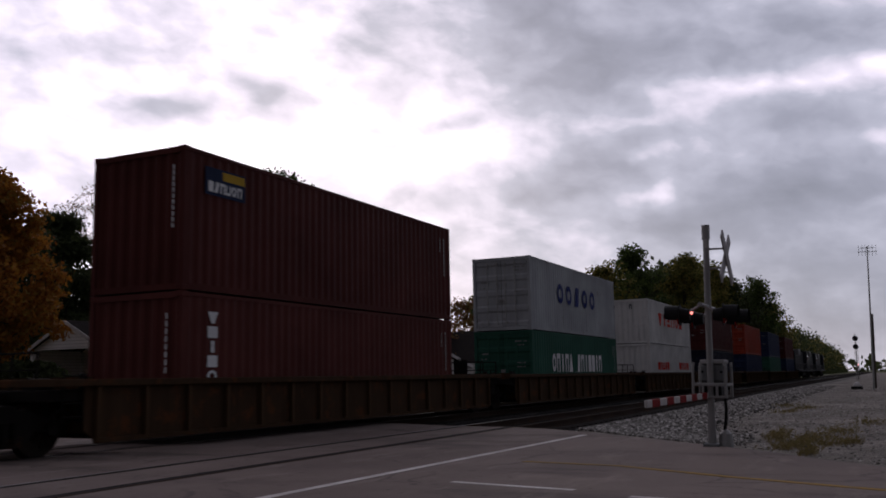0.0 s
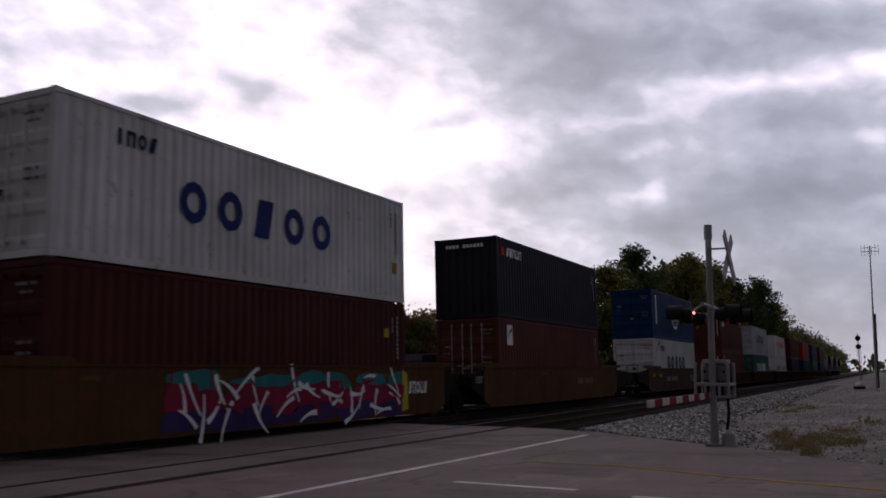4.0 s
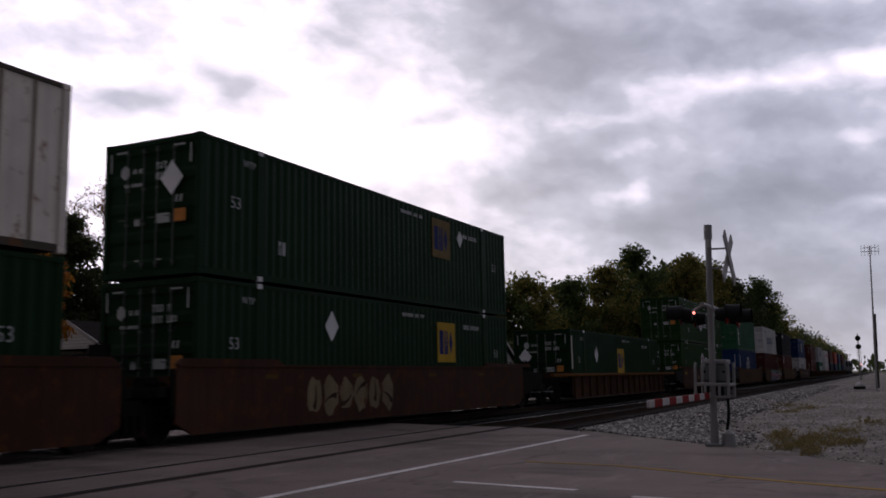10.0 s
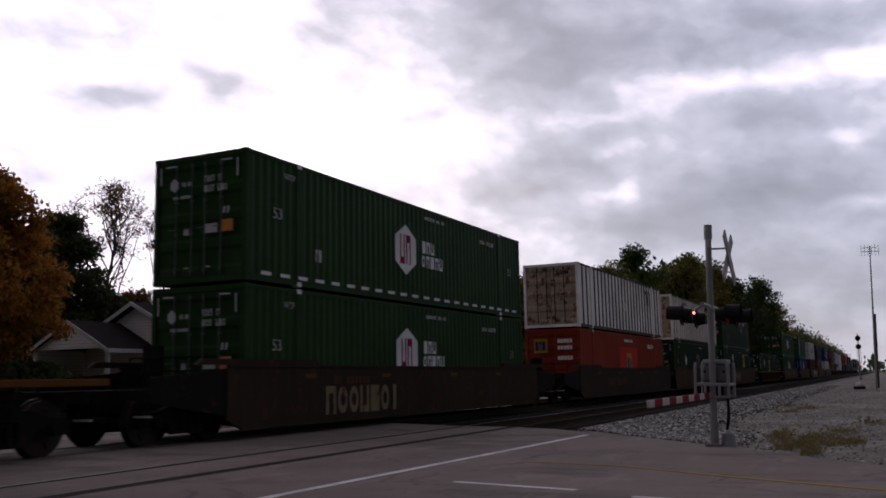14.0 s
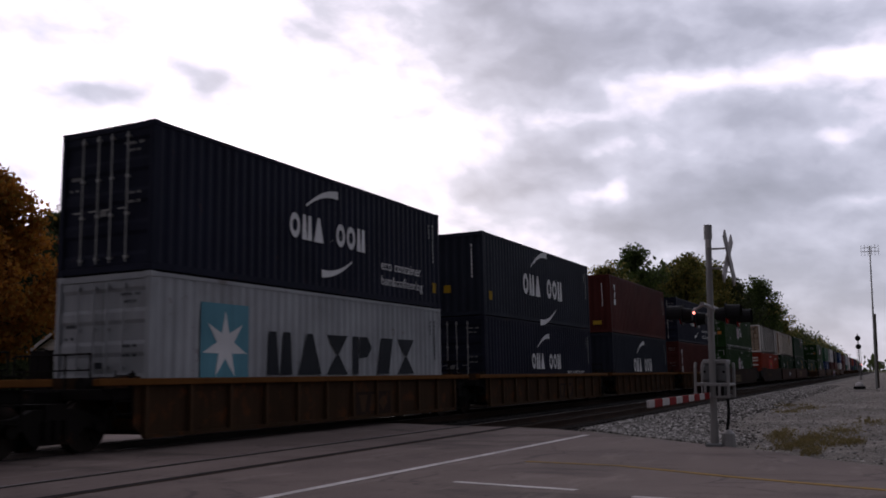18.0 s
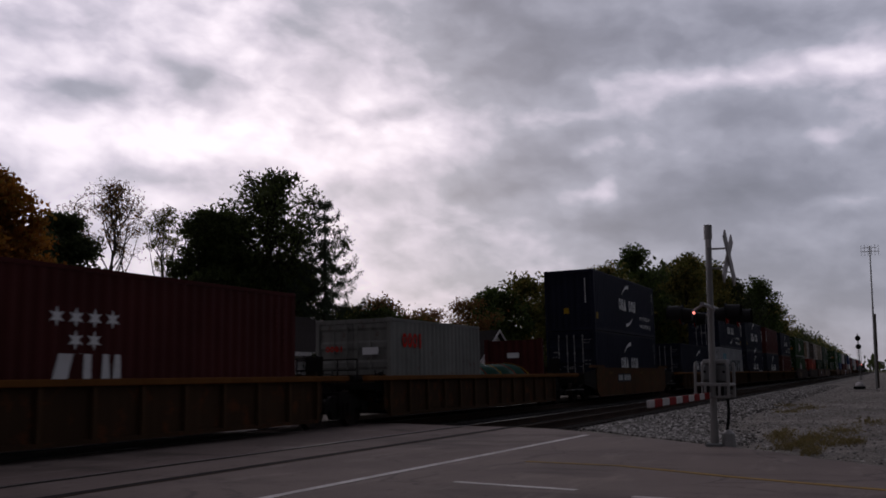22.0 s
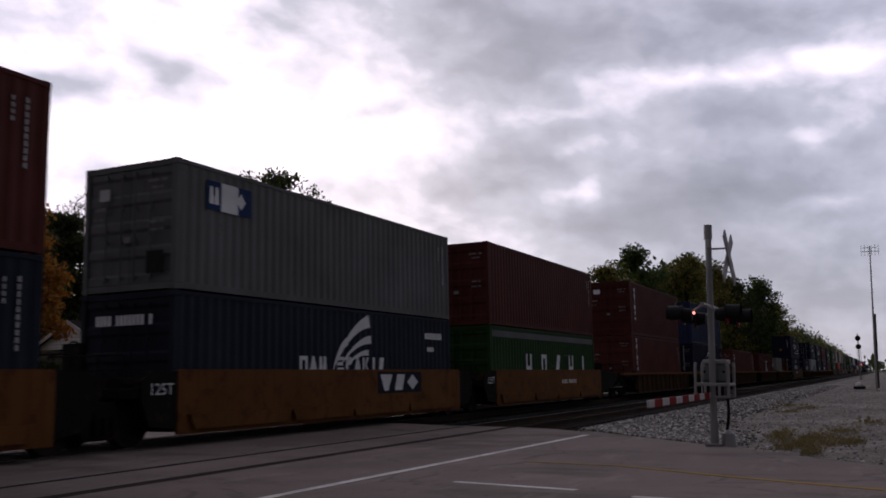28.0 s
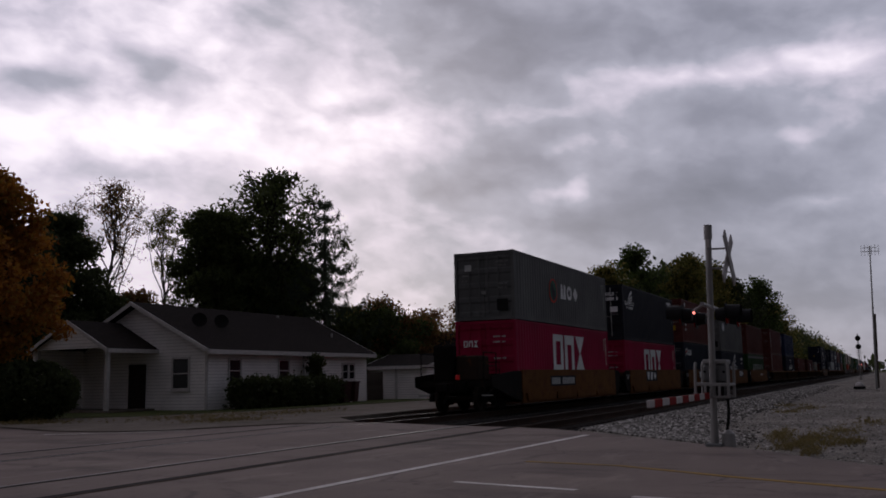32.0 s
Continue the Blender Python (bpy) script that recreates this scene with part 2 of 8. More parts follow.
def ground_mat(name, stops, scale, fine_scale, rough=0.9, bump_d=0.02, bump_s=0.5):
    m, nt, N, L, b = nodes_of(name)
    co = coords(nt)
    big = noise_node(nt, co, scale, 5, 0.6)
    fine = noise_node(nt, co, fine_scale, 5, 0.7)
    mid = noise_node(nt, co, fine_scale * 0.13, 4, 0.65)
    mix = calc(nt, "ADD", calc(nt, "MULTIPLY", big, 0.4), calc(nt, "ADD", calc(nt, "MULTIPLY", fine, 0.3), calc(nt, "MULTIPLY", mid, 0.3)))
    L.new(ramp(nt, mix, stops), b.inputs["Base Color"])
    put(b, Roughness=rough, Specular_IOR_Level=0.05)
    bump(nt, fine, bump_s, bump_d, b)
    return m


def asphalt_material():
    m, nt, N, L, b = nodes_of("worn_asphalt")
    co = coords(nt)
    big = noise_node(nt, co, 0.35, 5, 0.6)
    grit = noise_node(nt, co, 60.0, 3, 0.8)
    base = ramp(nt, calc(nt, "ADD", calc(nt, "MULTIPLY", big, 0.7), calc(nt, "MULTIPLY", grit, 0.3)), [(0.3, (0.112, 0.085, 0.075)), (0.7, (0.205, 0.158, 0.138))])
    v = N.new("ShaderNodeTexVoronoi")
    v.feature = "DISTANCE_TO_EDGE"
    put(v, Scale=0.42, Randomness=1.0)
    wv = N.new("ShaderNodeTexNoise")
    put(wv, Scale=1.4, Detail=6.0)
    L.new(co, wv.inputs["Vector"])
    ad = N.new("ShaderNodeVectorMath")
    ad.operation = "MULTIPLY_ADD"
    ad.inputs[1].default_value = (0.9, 0.9, 0)
    L.new(wv.outputs["Color"], ad.inputs[0])
    L.new(co, ad.inputs[2])
    L.new(ad.outputs["Vector"], v.inputs["Vector"])
    crack = ramp(nt, v.outputs["Distance"], [(0.004, (1, 1, 1)), (0.014, (0, 0, 0))])
    gate = ramp(nt, noise_node(nt, co, 0.5, 3), [(0.44, (0, 0, 0)), (0.56, (1, 1, 1))])
    crack = calc(nt, "MULTIPLY", calc(nt, "MULTIPLY", crack, gate), 0.45)
    c2 = mixcol(nt, crack, base, (0.03, 0.027, 0.026))
    patch = ramp(nt, noise_node(nt, coords(nt, (1, 0.35, 1)), 0.6, 6, 0.65), [(0.54, (0, 0, 0)), (0.64, (1, 1, 1))])
    c3 = mixcol(nt, calc(nt, "MULTIPLY", patch, 0.62), c2, (0.062, 0.049, 0.043))
    worn = ramp(nt, noise_node(nt, coords(nt, (0.5, 1.6, 1)), 1.1, 6, 0.7), [(0.55, (0, 0, 0)), (0.68, (1, 1, 1))])
    c3 = mixcol(nt, calc(nt, "MULTIPLY", worn, 0.5), c3, (0.265, 0.215, 0.188))
    spots = ramp(nt, noise_node(nt, co, 5.5, 3, 0.5), [(0.66, (0, 0, 0)), (0.72, (1, 1, 1))])
    c3 = mixcol(nt, calc(nt, "MULTIPLY", spots, 0.55), c3, (0.03, 0.026, 0.025))
    L.new(c3, b.inputs["Base Color"])
    put(b, Roughness=0.85, Specular_IOR_Level=0.2)
    bump(nt, grit, 0.5, 0.006, b)
    return m


M_ASPH = asphalt_material()
M_GROUND = ground_mat("field_ground", [(0.35, (0.06, 0.07, 0.03)), (0.5, (0.11, 0.11, 0.06)), (0.7, (0.17, 0.15, 0.1))], 0.05, 3.0)
M_GRAVEL = ground_mat("pale_gravel", [(0.38, (0.086, 0.076, 0.065)), (0.5, (0.208, 0.188, 0.165)), (0.6, (0.34, 0.312, 0.278))], 0.35, 26.0, bump_d=0.05, bump_s=0.9)
M_BALLAST = ground_mat("grey_ballast", [(0.3, (0.038, 0.035, 0.031)), (0.5, (0.13, 0.121, 0.11)), (0.68, (0.285, 0.268, 0.248))], 0.5, 22.0, bump_d=0.06, bump_s=1.0)
M_OILY = ground_mat("oily_track_bed", [(0.3, (0.006, 0.0055, 0.005)), (0.5, (0.016, 0.0145, 0.0135)), (0.7, (0.045, 0.041, 0.039))], 0.6, 20.0, bump_d=0.06, bump_s=1.0)
M_LAWN = ground_mat("dull_lawn", [(0.3, (0.02, 0.03, 0.01)), (0.5, (0.05, 0.062, 0.02)), (0.7, (0.1, 0.09, 0.035))], 0.6, 18.0, bump_d=0.04, bump_s=0.9)
M_DRIVE = ground_mat("dusty_shoulder", [(0.3, (0.07, 0.058, 0.046)), (0.5, (0.145, 0.124, 0.103)), (0.7, (0.24, 0.212, 0.182))], 0.4, 14.0, bump_d=0.02)


def sheet(name, pts, z, material, label):
    """A flat piece of ground with a skirt, so that its edge is a small step."""
    bm = bmesh.new()
    top = [bm.verts.new((x, y, z)) for x, y in pts]
    low = [bm.verts.new((x, y, z - 0.3)) for x, y in pts]
    bm.faces.new(top)
    n = len(top)
    for i in range(n):
        bm.faces.new((top[i], low[i], low[(i + 1) % n], top[(i + 1) % n]))
    bmesh.ops.triangulate(bm, faces=[f for f in bm.faces if len(f.verts) > 4])
    return solid(name, bm, material, label, kind="structure")


def arc(cx, cy, r, a0, a1, n=8):
    return [(cx + r * math.cos(radians(a0 + (a1 - a0) * i / n)), cy + r * math.sin(radians(a0 + (a1 - a0) * i / n))) for i in range(n + 1)]


bm = bmesh.new()
box(bm, -4500, 4500, -4500, 4500, -0.9, -0.27)
solid("ground", bm, M_GROUND, "wide flat ground of grass and bare earth", kind="structure")

NEAR_C, FAR_C = 8.71, 13.391          # the two tracks' centre lines
CROSS_E = 20.2                        # the paved crossing's end along the tracks
sheet("road", [(-60, -60), (6.5, -60), (9.5, -6), (11.2, -1.2), (12.4, 0.13), (13.3, 0.95), (14.3, 1.62), (14.75, 2.1), (15.2, 2.4), (15.8, 3.1), (16.6, 3.8), (17.5, 4.75), (18.4, 5.55), (19.6, 6.9),
               (CROSS_E, 8.0), (20.6, 9.8), (21.8, 12.2), (22.0, 13.6), (20.7, 15.0), (19.2, 15.75), (17.7, 16.3), (16.95, 17.4), (16.9, 19.3), (18.4, 23.5),
               (24, 40), (60, 130), (40, 130), (-10, 40), (-60, 40)], 0.0, M_ASPH, "worn grey asphalt road over a level crossing")
sheet("gravel_yard", [(9.5, -60), (9.5, -6), (11.2, -1.2), (12.4, 0.13), (14.3, 1.7), (15.2, 2.45), (16.6, 3.85), (18.4, 5.6), (19.6, 6.2), (420, 6.2), (420, -14), (140, -14), (60, -24), (30, -60)],
      -0.02, M_GRAVEL, "pale crushed-stone yard beside the tracks")
sheet("verge", [(22.2, 13.6), (20.9, 15.1), (19.3, 15.9), (17.8, 16.45), (17.1, 17.5), (17.05, 19.3), (18.6, 23.5), (21.4, 29.5), (25, 24.6), (31, 22.9), (60, 22.4), (110, 22), (110, 16.2), (30, 16.0), (24.5, 15.6)],
      0.02, M_DRIVE, "dusty gravel shoulder along the road and tracks")
sheet("lawn", [(21.4, 29.5), (25, 24.6), (31, 22.9), (60, 22.4), (110, 22), (110, 80), (34, 80)], 0.04, M_LAWN, "dull autumn lawn in front of the houses")

M_RAIL = paint("rusty_rail_steel", (0.045, 0.032, 0.026), 0.75, 0.5)
M_RAILHEAD = plain("polished_rail_head", (0.17, 0.155, 0.15), 0.45, 0.9)
M_TIE = ground_mat("creosoted_tie", [(0.3, (0.01, 0.0085, 0.0075)), (0.7, (0.04, 0.034, 0.03))], 1.2, 14.0, bump_d=0.01)
M_RUBBER = ground_mat("crossing_rubber", [(0.3, (0.008, 0.0075, 0.007)), (0.7, (0.028, 0.026, 0.026))], 0.8, 20.0, bump_d=0.004)
GAUGE = 1.505


def track_bed(name, yc, z):
    """Ballast shoulders in a trapezoid, beyond both ends of the crossing."""
    bm = bmesh.new()
    for x0, x1 in ((CROSS_E - 0.1, 900.0), (-420.0, -9.0)):
        sec = [(yc - 2.7, -0.1), (yc - 1.75, z), (yc + 1.75, z), (yc + 2.7, -0.1)]
        a = [bm.verts.new((x0, y, h)) for y, h in sec]
        b = [bm.verts.new((x1, y, h)) for y, h in sec]
        bm.faces.new(a)
        bm.faces.new(b[::-1])
        for i in range(3):
            bm.faces.new((a[i], a[i + 1], b[i + 1], b[i]))
    return solid(name, bm, M_OILY, "dark oily ballast bed of a railway track", kind="structure")


def railway(yc, label, ways):
    t = thing("railway_track", label, "track", "pair of tracks")
    for s in (-1, 1):
        y = yc + s * GAUGE / 2
        bm = bmesh.new()
        box(bm, -420, 900, y - 0.075, y + 0.075, -0.16, -0.13)
        box(bm, -420, 900, y - 0.012, y + 0.012, -0.13, -0.03)
        box(bm, -420, 900, y - 0.035, y + 0.035, -0.03, 0.004)
        part("rail", bm, M_RAIL, t)
        bm = bmesh.new()
        box(bm, -420, 900, y - 0.03, y + 0.03, 0.0045, 0.008)
        part("rail_head", bm, M_RAILHEAD if yc > 10 or s > 0 else M_RAIL, t, "polished running surface of the rail")
    # dark flangeways sunk into the paving
    for s in (-1, 1):
        bm = bmesh.new()
        wide = ways[0] if s < 0 else ways[1]
        yf = yc + s * (GAUGE / 2 - 0.03) - s * wide / 2
        box(bm, -9, CROSS_E, yf - wide / 2, yf + wide / 2, -0.05, 0.0035)
        part("flangeway", bm, M_RUBBER, t, "black rubber flangeway beside the rail")
    bm = bmesh.new()
    box(bm, 0, 0.23, yc - 1.3, yc + 1.3, -0.30, -0.155)
    me = mesh_of("tie", bm, 0.01)
    me.materials.append(M_TIE)
    for i in range(120):
        child("tie", me, M_TIE, t, at=pose(CROSS_E + 0.3 + i * 0.52, 0, 0))
    bm = bmesh.new()
    for i in range(600):
        x = CROSS_E + 0.3 + (120 + i) * 0.52
        box(bm, x, x + 0.23, yc - 1.3, yc + 1.3, -0.30, -0.155)
    tagged(part("far_ties", bm, M_TIE, t), kind="stuff")
    return t


track_bed("ballast_bed_near", NEAR_C, -0.19)
track_bed("ballast_bed_far", FAR_C, -0.19)
railway(NEAR_C, "empty railway track with steel rails on dark wooden ties", (0.17, 0.1))
railway(FAR_C, "railway track in use, steel rails on dark ballast", (0.16, 0.12))

# pale ballast shoulder beside the near track
bm = bmesh.new()
prof = [(4.9, -0.03), (5.6, 0.02), (6.2, -0.05), (6.4, -0.2)]
xs = [19.4 + 1.2 * i for i in range(60)] + [95.0, 130.0, 200.0, 400.0, 800.0]
rows = []
for x in xs:
    rows.append([bm.verts.new((x + (0.6 if j == 0 else 0), y + 0.14 * noise.noise((x * 0.9, y, 0)), z + 0.03 * noise.noise((x * 0.7, y * 2, 3)))) for j, (y, z) in enumerate(prof)])
for a, b in zip(rows, rows[1:]):
    for j in range(len(prof) - 1):
        bm.faces.new((a[j], b[j], b[j + 1], a[j + 1]))
solid("ballast_shoulder", bm, M_BALLAST, "loose grey crushed-stone shoulder along the track", kind="structure")

M_WHITE_LINE = ground_mat("worn_white_line", [(0.3, (0.28, 0.25, 0.235)), (0.55, (0.64, 0.605, 0.575)), (0.75, (0.74, 0.71, 0.68))], 0.9, 12.0, bump_d=0.002)
M_YELLOW_LINE = ground_mat("worn_yellow_line", [(0.36, (0.15, 0.12, 0.09)), (0.52, (0.29, 0.185, 0.06)), (0.7, (0.38, 0.23, 0.06))], 1.6, 9.0, bump_d=0.002)


def stripe(name, pts, width, material, label):
    bm = bmesh.new()
    prev = None
    for i, (x, y) in enumerate(pts):
        j = min(i, len(pts) - 2)
        d = Vector((pts[j + 1][0] - pts[j][0], pts[j + 1][1] - pts[j][1], 0)).normalized()
        o = Vector((-d.y, d.x, 0)) * width / 2
        row = [bm.verts.new(Vector((x, y, z)) + s * o) for z in (0.001, 0.005) for s in (-1, 1)]
        if prev:
            bm.faces.new((prev[2], row[2], row[3], prev[3]))
            bm.faces.new((prev[0], row[0], row[2], prev[2]))
            bm.faces.new((prev[1], prev[3], row[3], row[1]))
        prev = row
    return solid(name, bm, material, label, "road marking")


stripe("stop_line", [(-2.0, 6.05), (7.74, 5.75), (17.6, 5.46)], 0.13, M_WHITE_LINE, "long worn white stop line painted on the asphalt")
stripe("edge_line", [(15.9, 18.6), (17.2, 16.6), (18.0, 16.0)], 0.1, M_WHITE_LINE, "worn white edge line along the verge")
stripe("lane_line", [(9.47, 4.5), (9.14, 2.97)], 0.1, M_WHITE_LINE, "short worn white line painted on the asphalt")
stripe("lane_line", [(8.8, 2.3), (8.6, 1.2)], 0.1, M_WHITE_LINE, "short worn white line painted on the asphalt")
stripe("centre_line", [(12.0, 4.6), (11.71, 3.19), (10.76, 1.65), (9.98, 0.12), (8.9, -2.2)], 0.12, M_YELLOW_LINE, "faded yellow line painted on the asphalt")

# ---- the train ----
SPEED = 15.9
W = 2.438
WIDE = {}      # the long domestic containers are broader
M_BROWN = paint("brown_container_paint", (0.075, 0.024, 0.021), 0.5, 0.3)
M_RUSTRED = paint("rust_red_container_paint", (0.094, 0.032, 0.028), 0.5, 0.3)
M_MAROON = paint("maroon_container_paint", (0.064, 0.019, 0.018), 0.5, 0.25)
M_BLUE = paint("blue_container_paint", (0.018, 0.037, 0.1), 0.45, 0.2)
M_DEEPBLUE = paint("deep_blue_container_paint", (0.022, 0.029, 0.06), 0.5, 0.2)
M_NAVY = paint("navy_container_paint", (0.0165, 0.0182, 0.03), 0.5, 0.2)
M_SLATE = paint("slate_blue_container_paint", (0.022, 0.0255, 0.035), 0.5, 0.2)
M_BLACK = paint("black_container_paint", (0.0195, 0.0205, 0.026), 0.5, 0.15)
M_GREEN = paint("mid_green_container_paint", (0.032, 0.094, 0.052), 0.5, 0.2)
M_HUB = paint("bright_green_container_paint", (0.02, 0.047, 0.0165), 0.45, 0.12)
M_EMP = paint("dark_green_container_paint", (0.012, 0.031, 0.0145), 0.45, 0.15)
M_TEAL = paint("teal_container_paint", (0.032, 0.09, 0.066), 0.5, 0.2)
M_WHITE = paint("white_container_paint", (0.53, 0.52, 0.505), 0.5, 0.4, streak=0.5, rustcol=(0.2, 0.12, 0.08))
M_CREAM = paint("weathered_cream_paint", (0.76, 0.7, 0.63), 0.55, 0.6, streak=0.5, rustcol=(0.24, 0.12, 0.06))
M_GREY = paint("grey_container_paint", (0.12, 0.122, 0.12), 0.5, 0.3)
M_LGREY = paint("light_grey_container_paint", (0.34, 0.35, 0.36), 0.5, 0.35)
M_PINK = paint("magenta_container_paint", (0.28, 0.024, 0.056), 0.45, 0.08, streak=0.3)
M_ORANGE = paint("orange_red_container_paint", (0.25, 0.046, 0.03), 0.5, 0.15)
M_DIM = paint("faded_white_mark_paint", (0.4, 0.41, 0.4), 0.55, 0.1, streak=0.4)
M_TAN = paint("faded_tan_panel_paint", (0.17, 0.125, 0.06), 0.6, 0.6, streak=0.8)
M_FAINT = paint("worn_grey_mark_paint", (0.2, 0.2, 0.195), 0.6, 0.4, streak=0.6)
M_GRIMERIB = paint("rusty_grey_rib_paint", (0.085, 0.072, 0.062), 0.6, 0.75, rustcol=(0.17, 0.08, 0.035))
# ribs in a darker cream than their panels, with rust patches
M_RIBSHADE = paint("dark_cream_rusty_rib_paint", (0.36, 0.31, 0.25), 0.6, 0.6, rustcol=(0.16, 0.08, 0.04))
M_RUSTEND = paint("rust_streaked_end_paint", (0.42, 0.33, 0.25), 0.6, 0.95, streak=1.2, rustcol=(0.12, 0.055, 0.025))
M_TAG = paint("faded_yellow_tag", (0.3, 0.19, 0.03), 0.5, 0.3)
M_OFFWHITE = paint("dusty_white_panel_paint", (0.8, 0.765, 0.72), 0.55, 0.35, streak=0.25, rustcol=(0.25, 0.14, 0.08))
M_DIRTY = paint("dirty_grey_container_paint", (0.2, 0.2, 0.185), 0.55, 0.5, streak=0.9)
M_UNDER = plain("container_underside", (0.03, 0.028, 0.026), 0.8)
M_GASKET = plain("black_door_gasket", (0.015, 0.015, 0.015), 0.7)
M_GALV = paint("galvanised_rod", (0.33, 0.33, 0.32), 0.45, 0.35, 0.4)
M_RODDIM = paint("dull_grey_green_rod", (0.1, 0.115, 0.1), 0.5, 0.4)
M_PALESPRAY = paint("pale_ochre_spray", (0.2, 0.155, 0.1), 0.65, 0.7, streak=0.8)
M_MARK = paint("white_mark_paint", (0.68, 0.68, 0.68), 0.55, 0.1, streak=0.25)
M_MARKBLUE = paint("dark_blue_mark_paint", (0.02, 0.028, 0.12), 0.5, 0.1)
M_MARKDARK = paint("charcoal_mark_paint", (0.03, 0.033, 0.038), 0.5, 0.1)
M_MARKRED = paint("red_mark_paint", (0.5, 0.04, 0.03), 0.5, 0.1)
M_MARKPINK = paint("maroon_mark_paint", (0.22, 0.02, 0.07), 0.5, 0.05)
M_SKYBLUE = paint("pale_blue_mark_paint", (0.13, 0.29, 0.35), 0.5, 0.1)
M_YELLOW = paint("yellow_mark_paint", (0.42, 0.27, 0.05), 0.5, 0.3)
M_WELLY = paint("ochre_well_paint", (0.125, 0.056, 0.022), 0.6, 0.9, streak=0.8)
M_WELLD = paint("dirty_ochre_well_paint", (0.047, 0.028, 0.017), 0.65, 0.8, streak=0.9)
M_WELLB = paint("red_brown_well_paint", (0.056, 0.029, 0.022), 0.6, 0.8, streak=0.8)
M_WELLO = paint("grimy_dark_ochre_well_paint", (0.068, 0.037, 0.018), 0.65, 0.95, streak=1.1)
M_WELLK = paint("grime_dark_well_paint", (0.036, 0.025, 0.02), 0.7, 0.6, streak=0.8)
M_RIBW = paint("grimy_rib_paint", (0.07, 0.042, 0.025), 0.65, 0.8, streak=0.9)
M_CHORD = paint("rusty_orange_chord_paint", (0.125, 0.055, 0.019), 0.6, 0.5, streak=0.6)
M_DULLTAPE = paint("grimy_reflector_tape", (0.1, 0.062, 0.02), 0.6, 0.9, streak=0.9)
M_BOGIE = paint("oily_bogie_steel", (0.013, 0.0112, 0.0105), 0.7, 0.35)
M_WHEEL = paint("worn_wheel_steel", (0.03, 0.024, 0.021), 0.55, 0.5, 0.3)

MESH = {}


def cached(key, build):
    if key not in MESH:
        MESH[key] = build()
    return MESH[key]


def corrugated(x0, x1, z0, z1, pitch=0.278, depth=0.02):
    """A wall in the xz plane; its outer crests lie at y = 0 and it runs in to +y."""
    def build():
        bm = bmesh.new()
        n = max(2, round((x1 - x0) / pitch))
        p = (x1 - x0) / n
        line = []
        for i in range(n):
            x = x0 + i * p
            line += [(x, 0), (x + 0.26 * p, 0), (x + 0.5 * p, depth), (x + 0.76 * p, depth)]
        line.append((x1, 0))
        lo = [bm.verts.new((x, y, z0)) for x, y in line]
        hi = [bm.verts.new((x, y, z1)) for x, y in line]
        for i in range(len(line) - 1):
            bm.faces.new((lo[i], lo[i + 1], hi[i + 1], hi[i]))
        return mesh_of("side_wall", bm)
    return cached(("cor", x0, x1, z0, z1, pitch, depth), build)


def boxmesh(name, dims, bevel=0.0):
    def build():
        bm = bmesh.new()
        box(bm, *dims)
        return mesh_of(name, bm, bevel)
    return cached((name, *dims, bevel), build)


TURN = pose(0, 0, 0, 0, 0, 180)


def door_mesh(w, h):
    """A door leaf pressed into four shallow fields, one folded sheet with a rim."""
    def build():
        bm = bmesh.new()
        line = [(0.05, 0), (0, 0), (0, 0.05 * h)]
        for k in range(4):
            z = (0.06 + k * 0.235) * h
            line += [(0, z), (0.03, z + 0.03 * h), (0.03, z + 0.15 * h), (0, z + 0.18 * h)]
        line += [(0, h), (0.05, h)]
        a = [bm.verts.new((x, -w / 2, z)) for x, z in line]
        b = [bm.verts.new((x, w / 2, z)) for x, z in line]
        for i in range(len(line) - 1):
            bm.faces.new((a[i], a[i + 1], b[i + 1], b[i]))
        return mesh_of("door", bm)
    return cached(("door", w, h), build)


def rod_mesh(h):
    def build():
        bm = bmesh.new()
        tube(bm, (-0.05, 0, 0.03), (-0.05, 0, h - 0.03), 0.019, n=6)
        for z in (0.1, 0.36 * h, 0.64 * h, h - 0.14):
            box(bm, -0.07, 0.0, -0.035, 0.035, z, z + 0.05)
        box(bm, -0.085, -0.06, -0.015, 0.2, 0.36 * h + 0.12, 0.36 * h + 0.14)
        return mesh_of("locking_bar", bm)
    return cached(("rod", h), build)


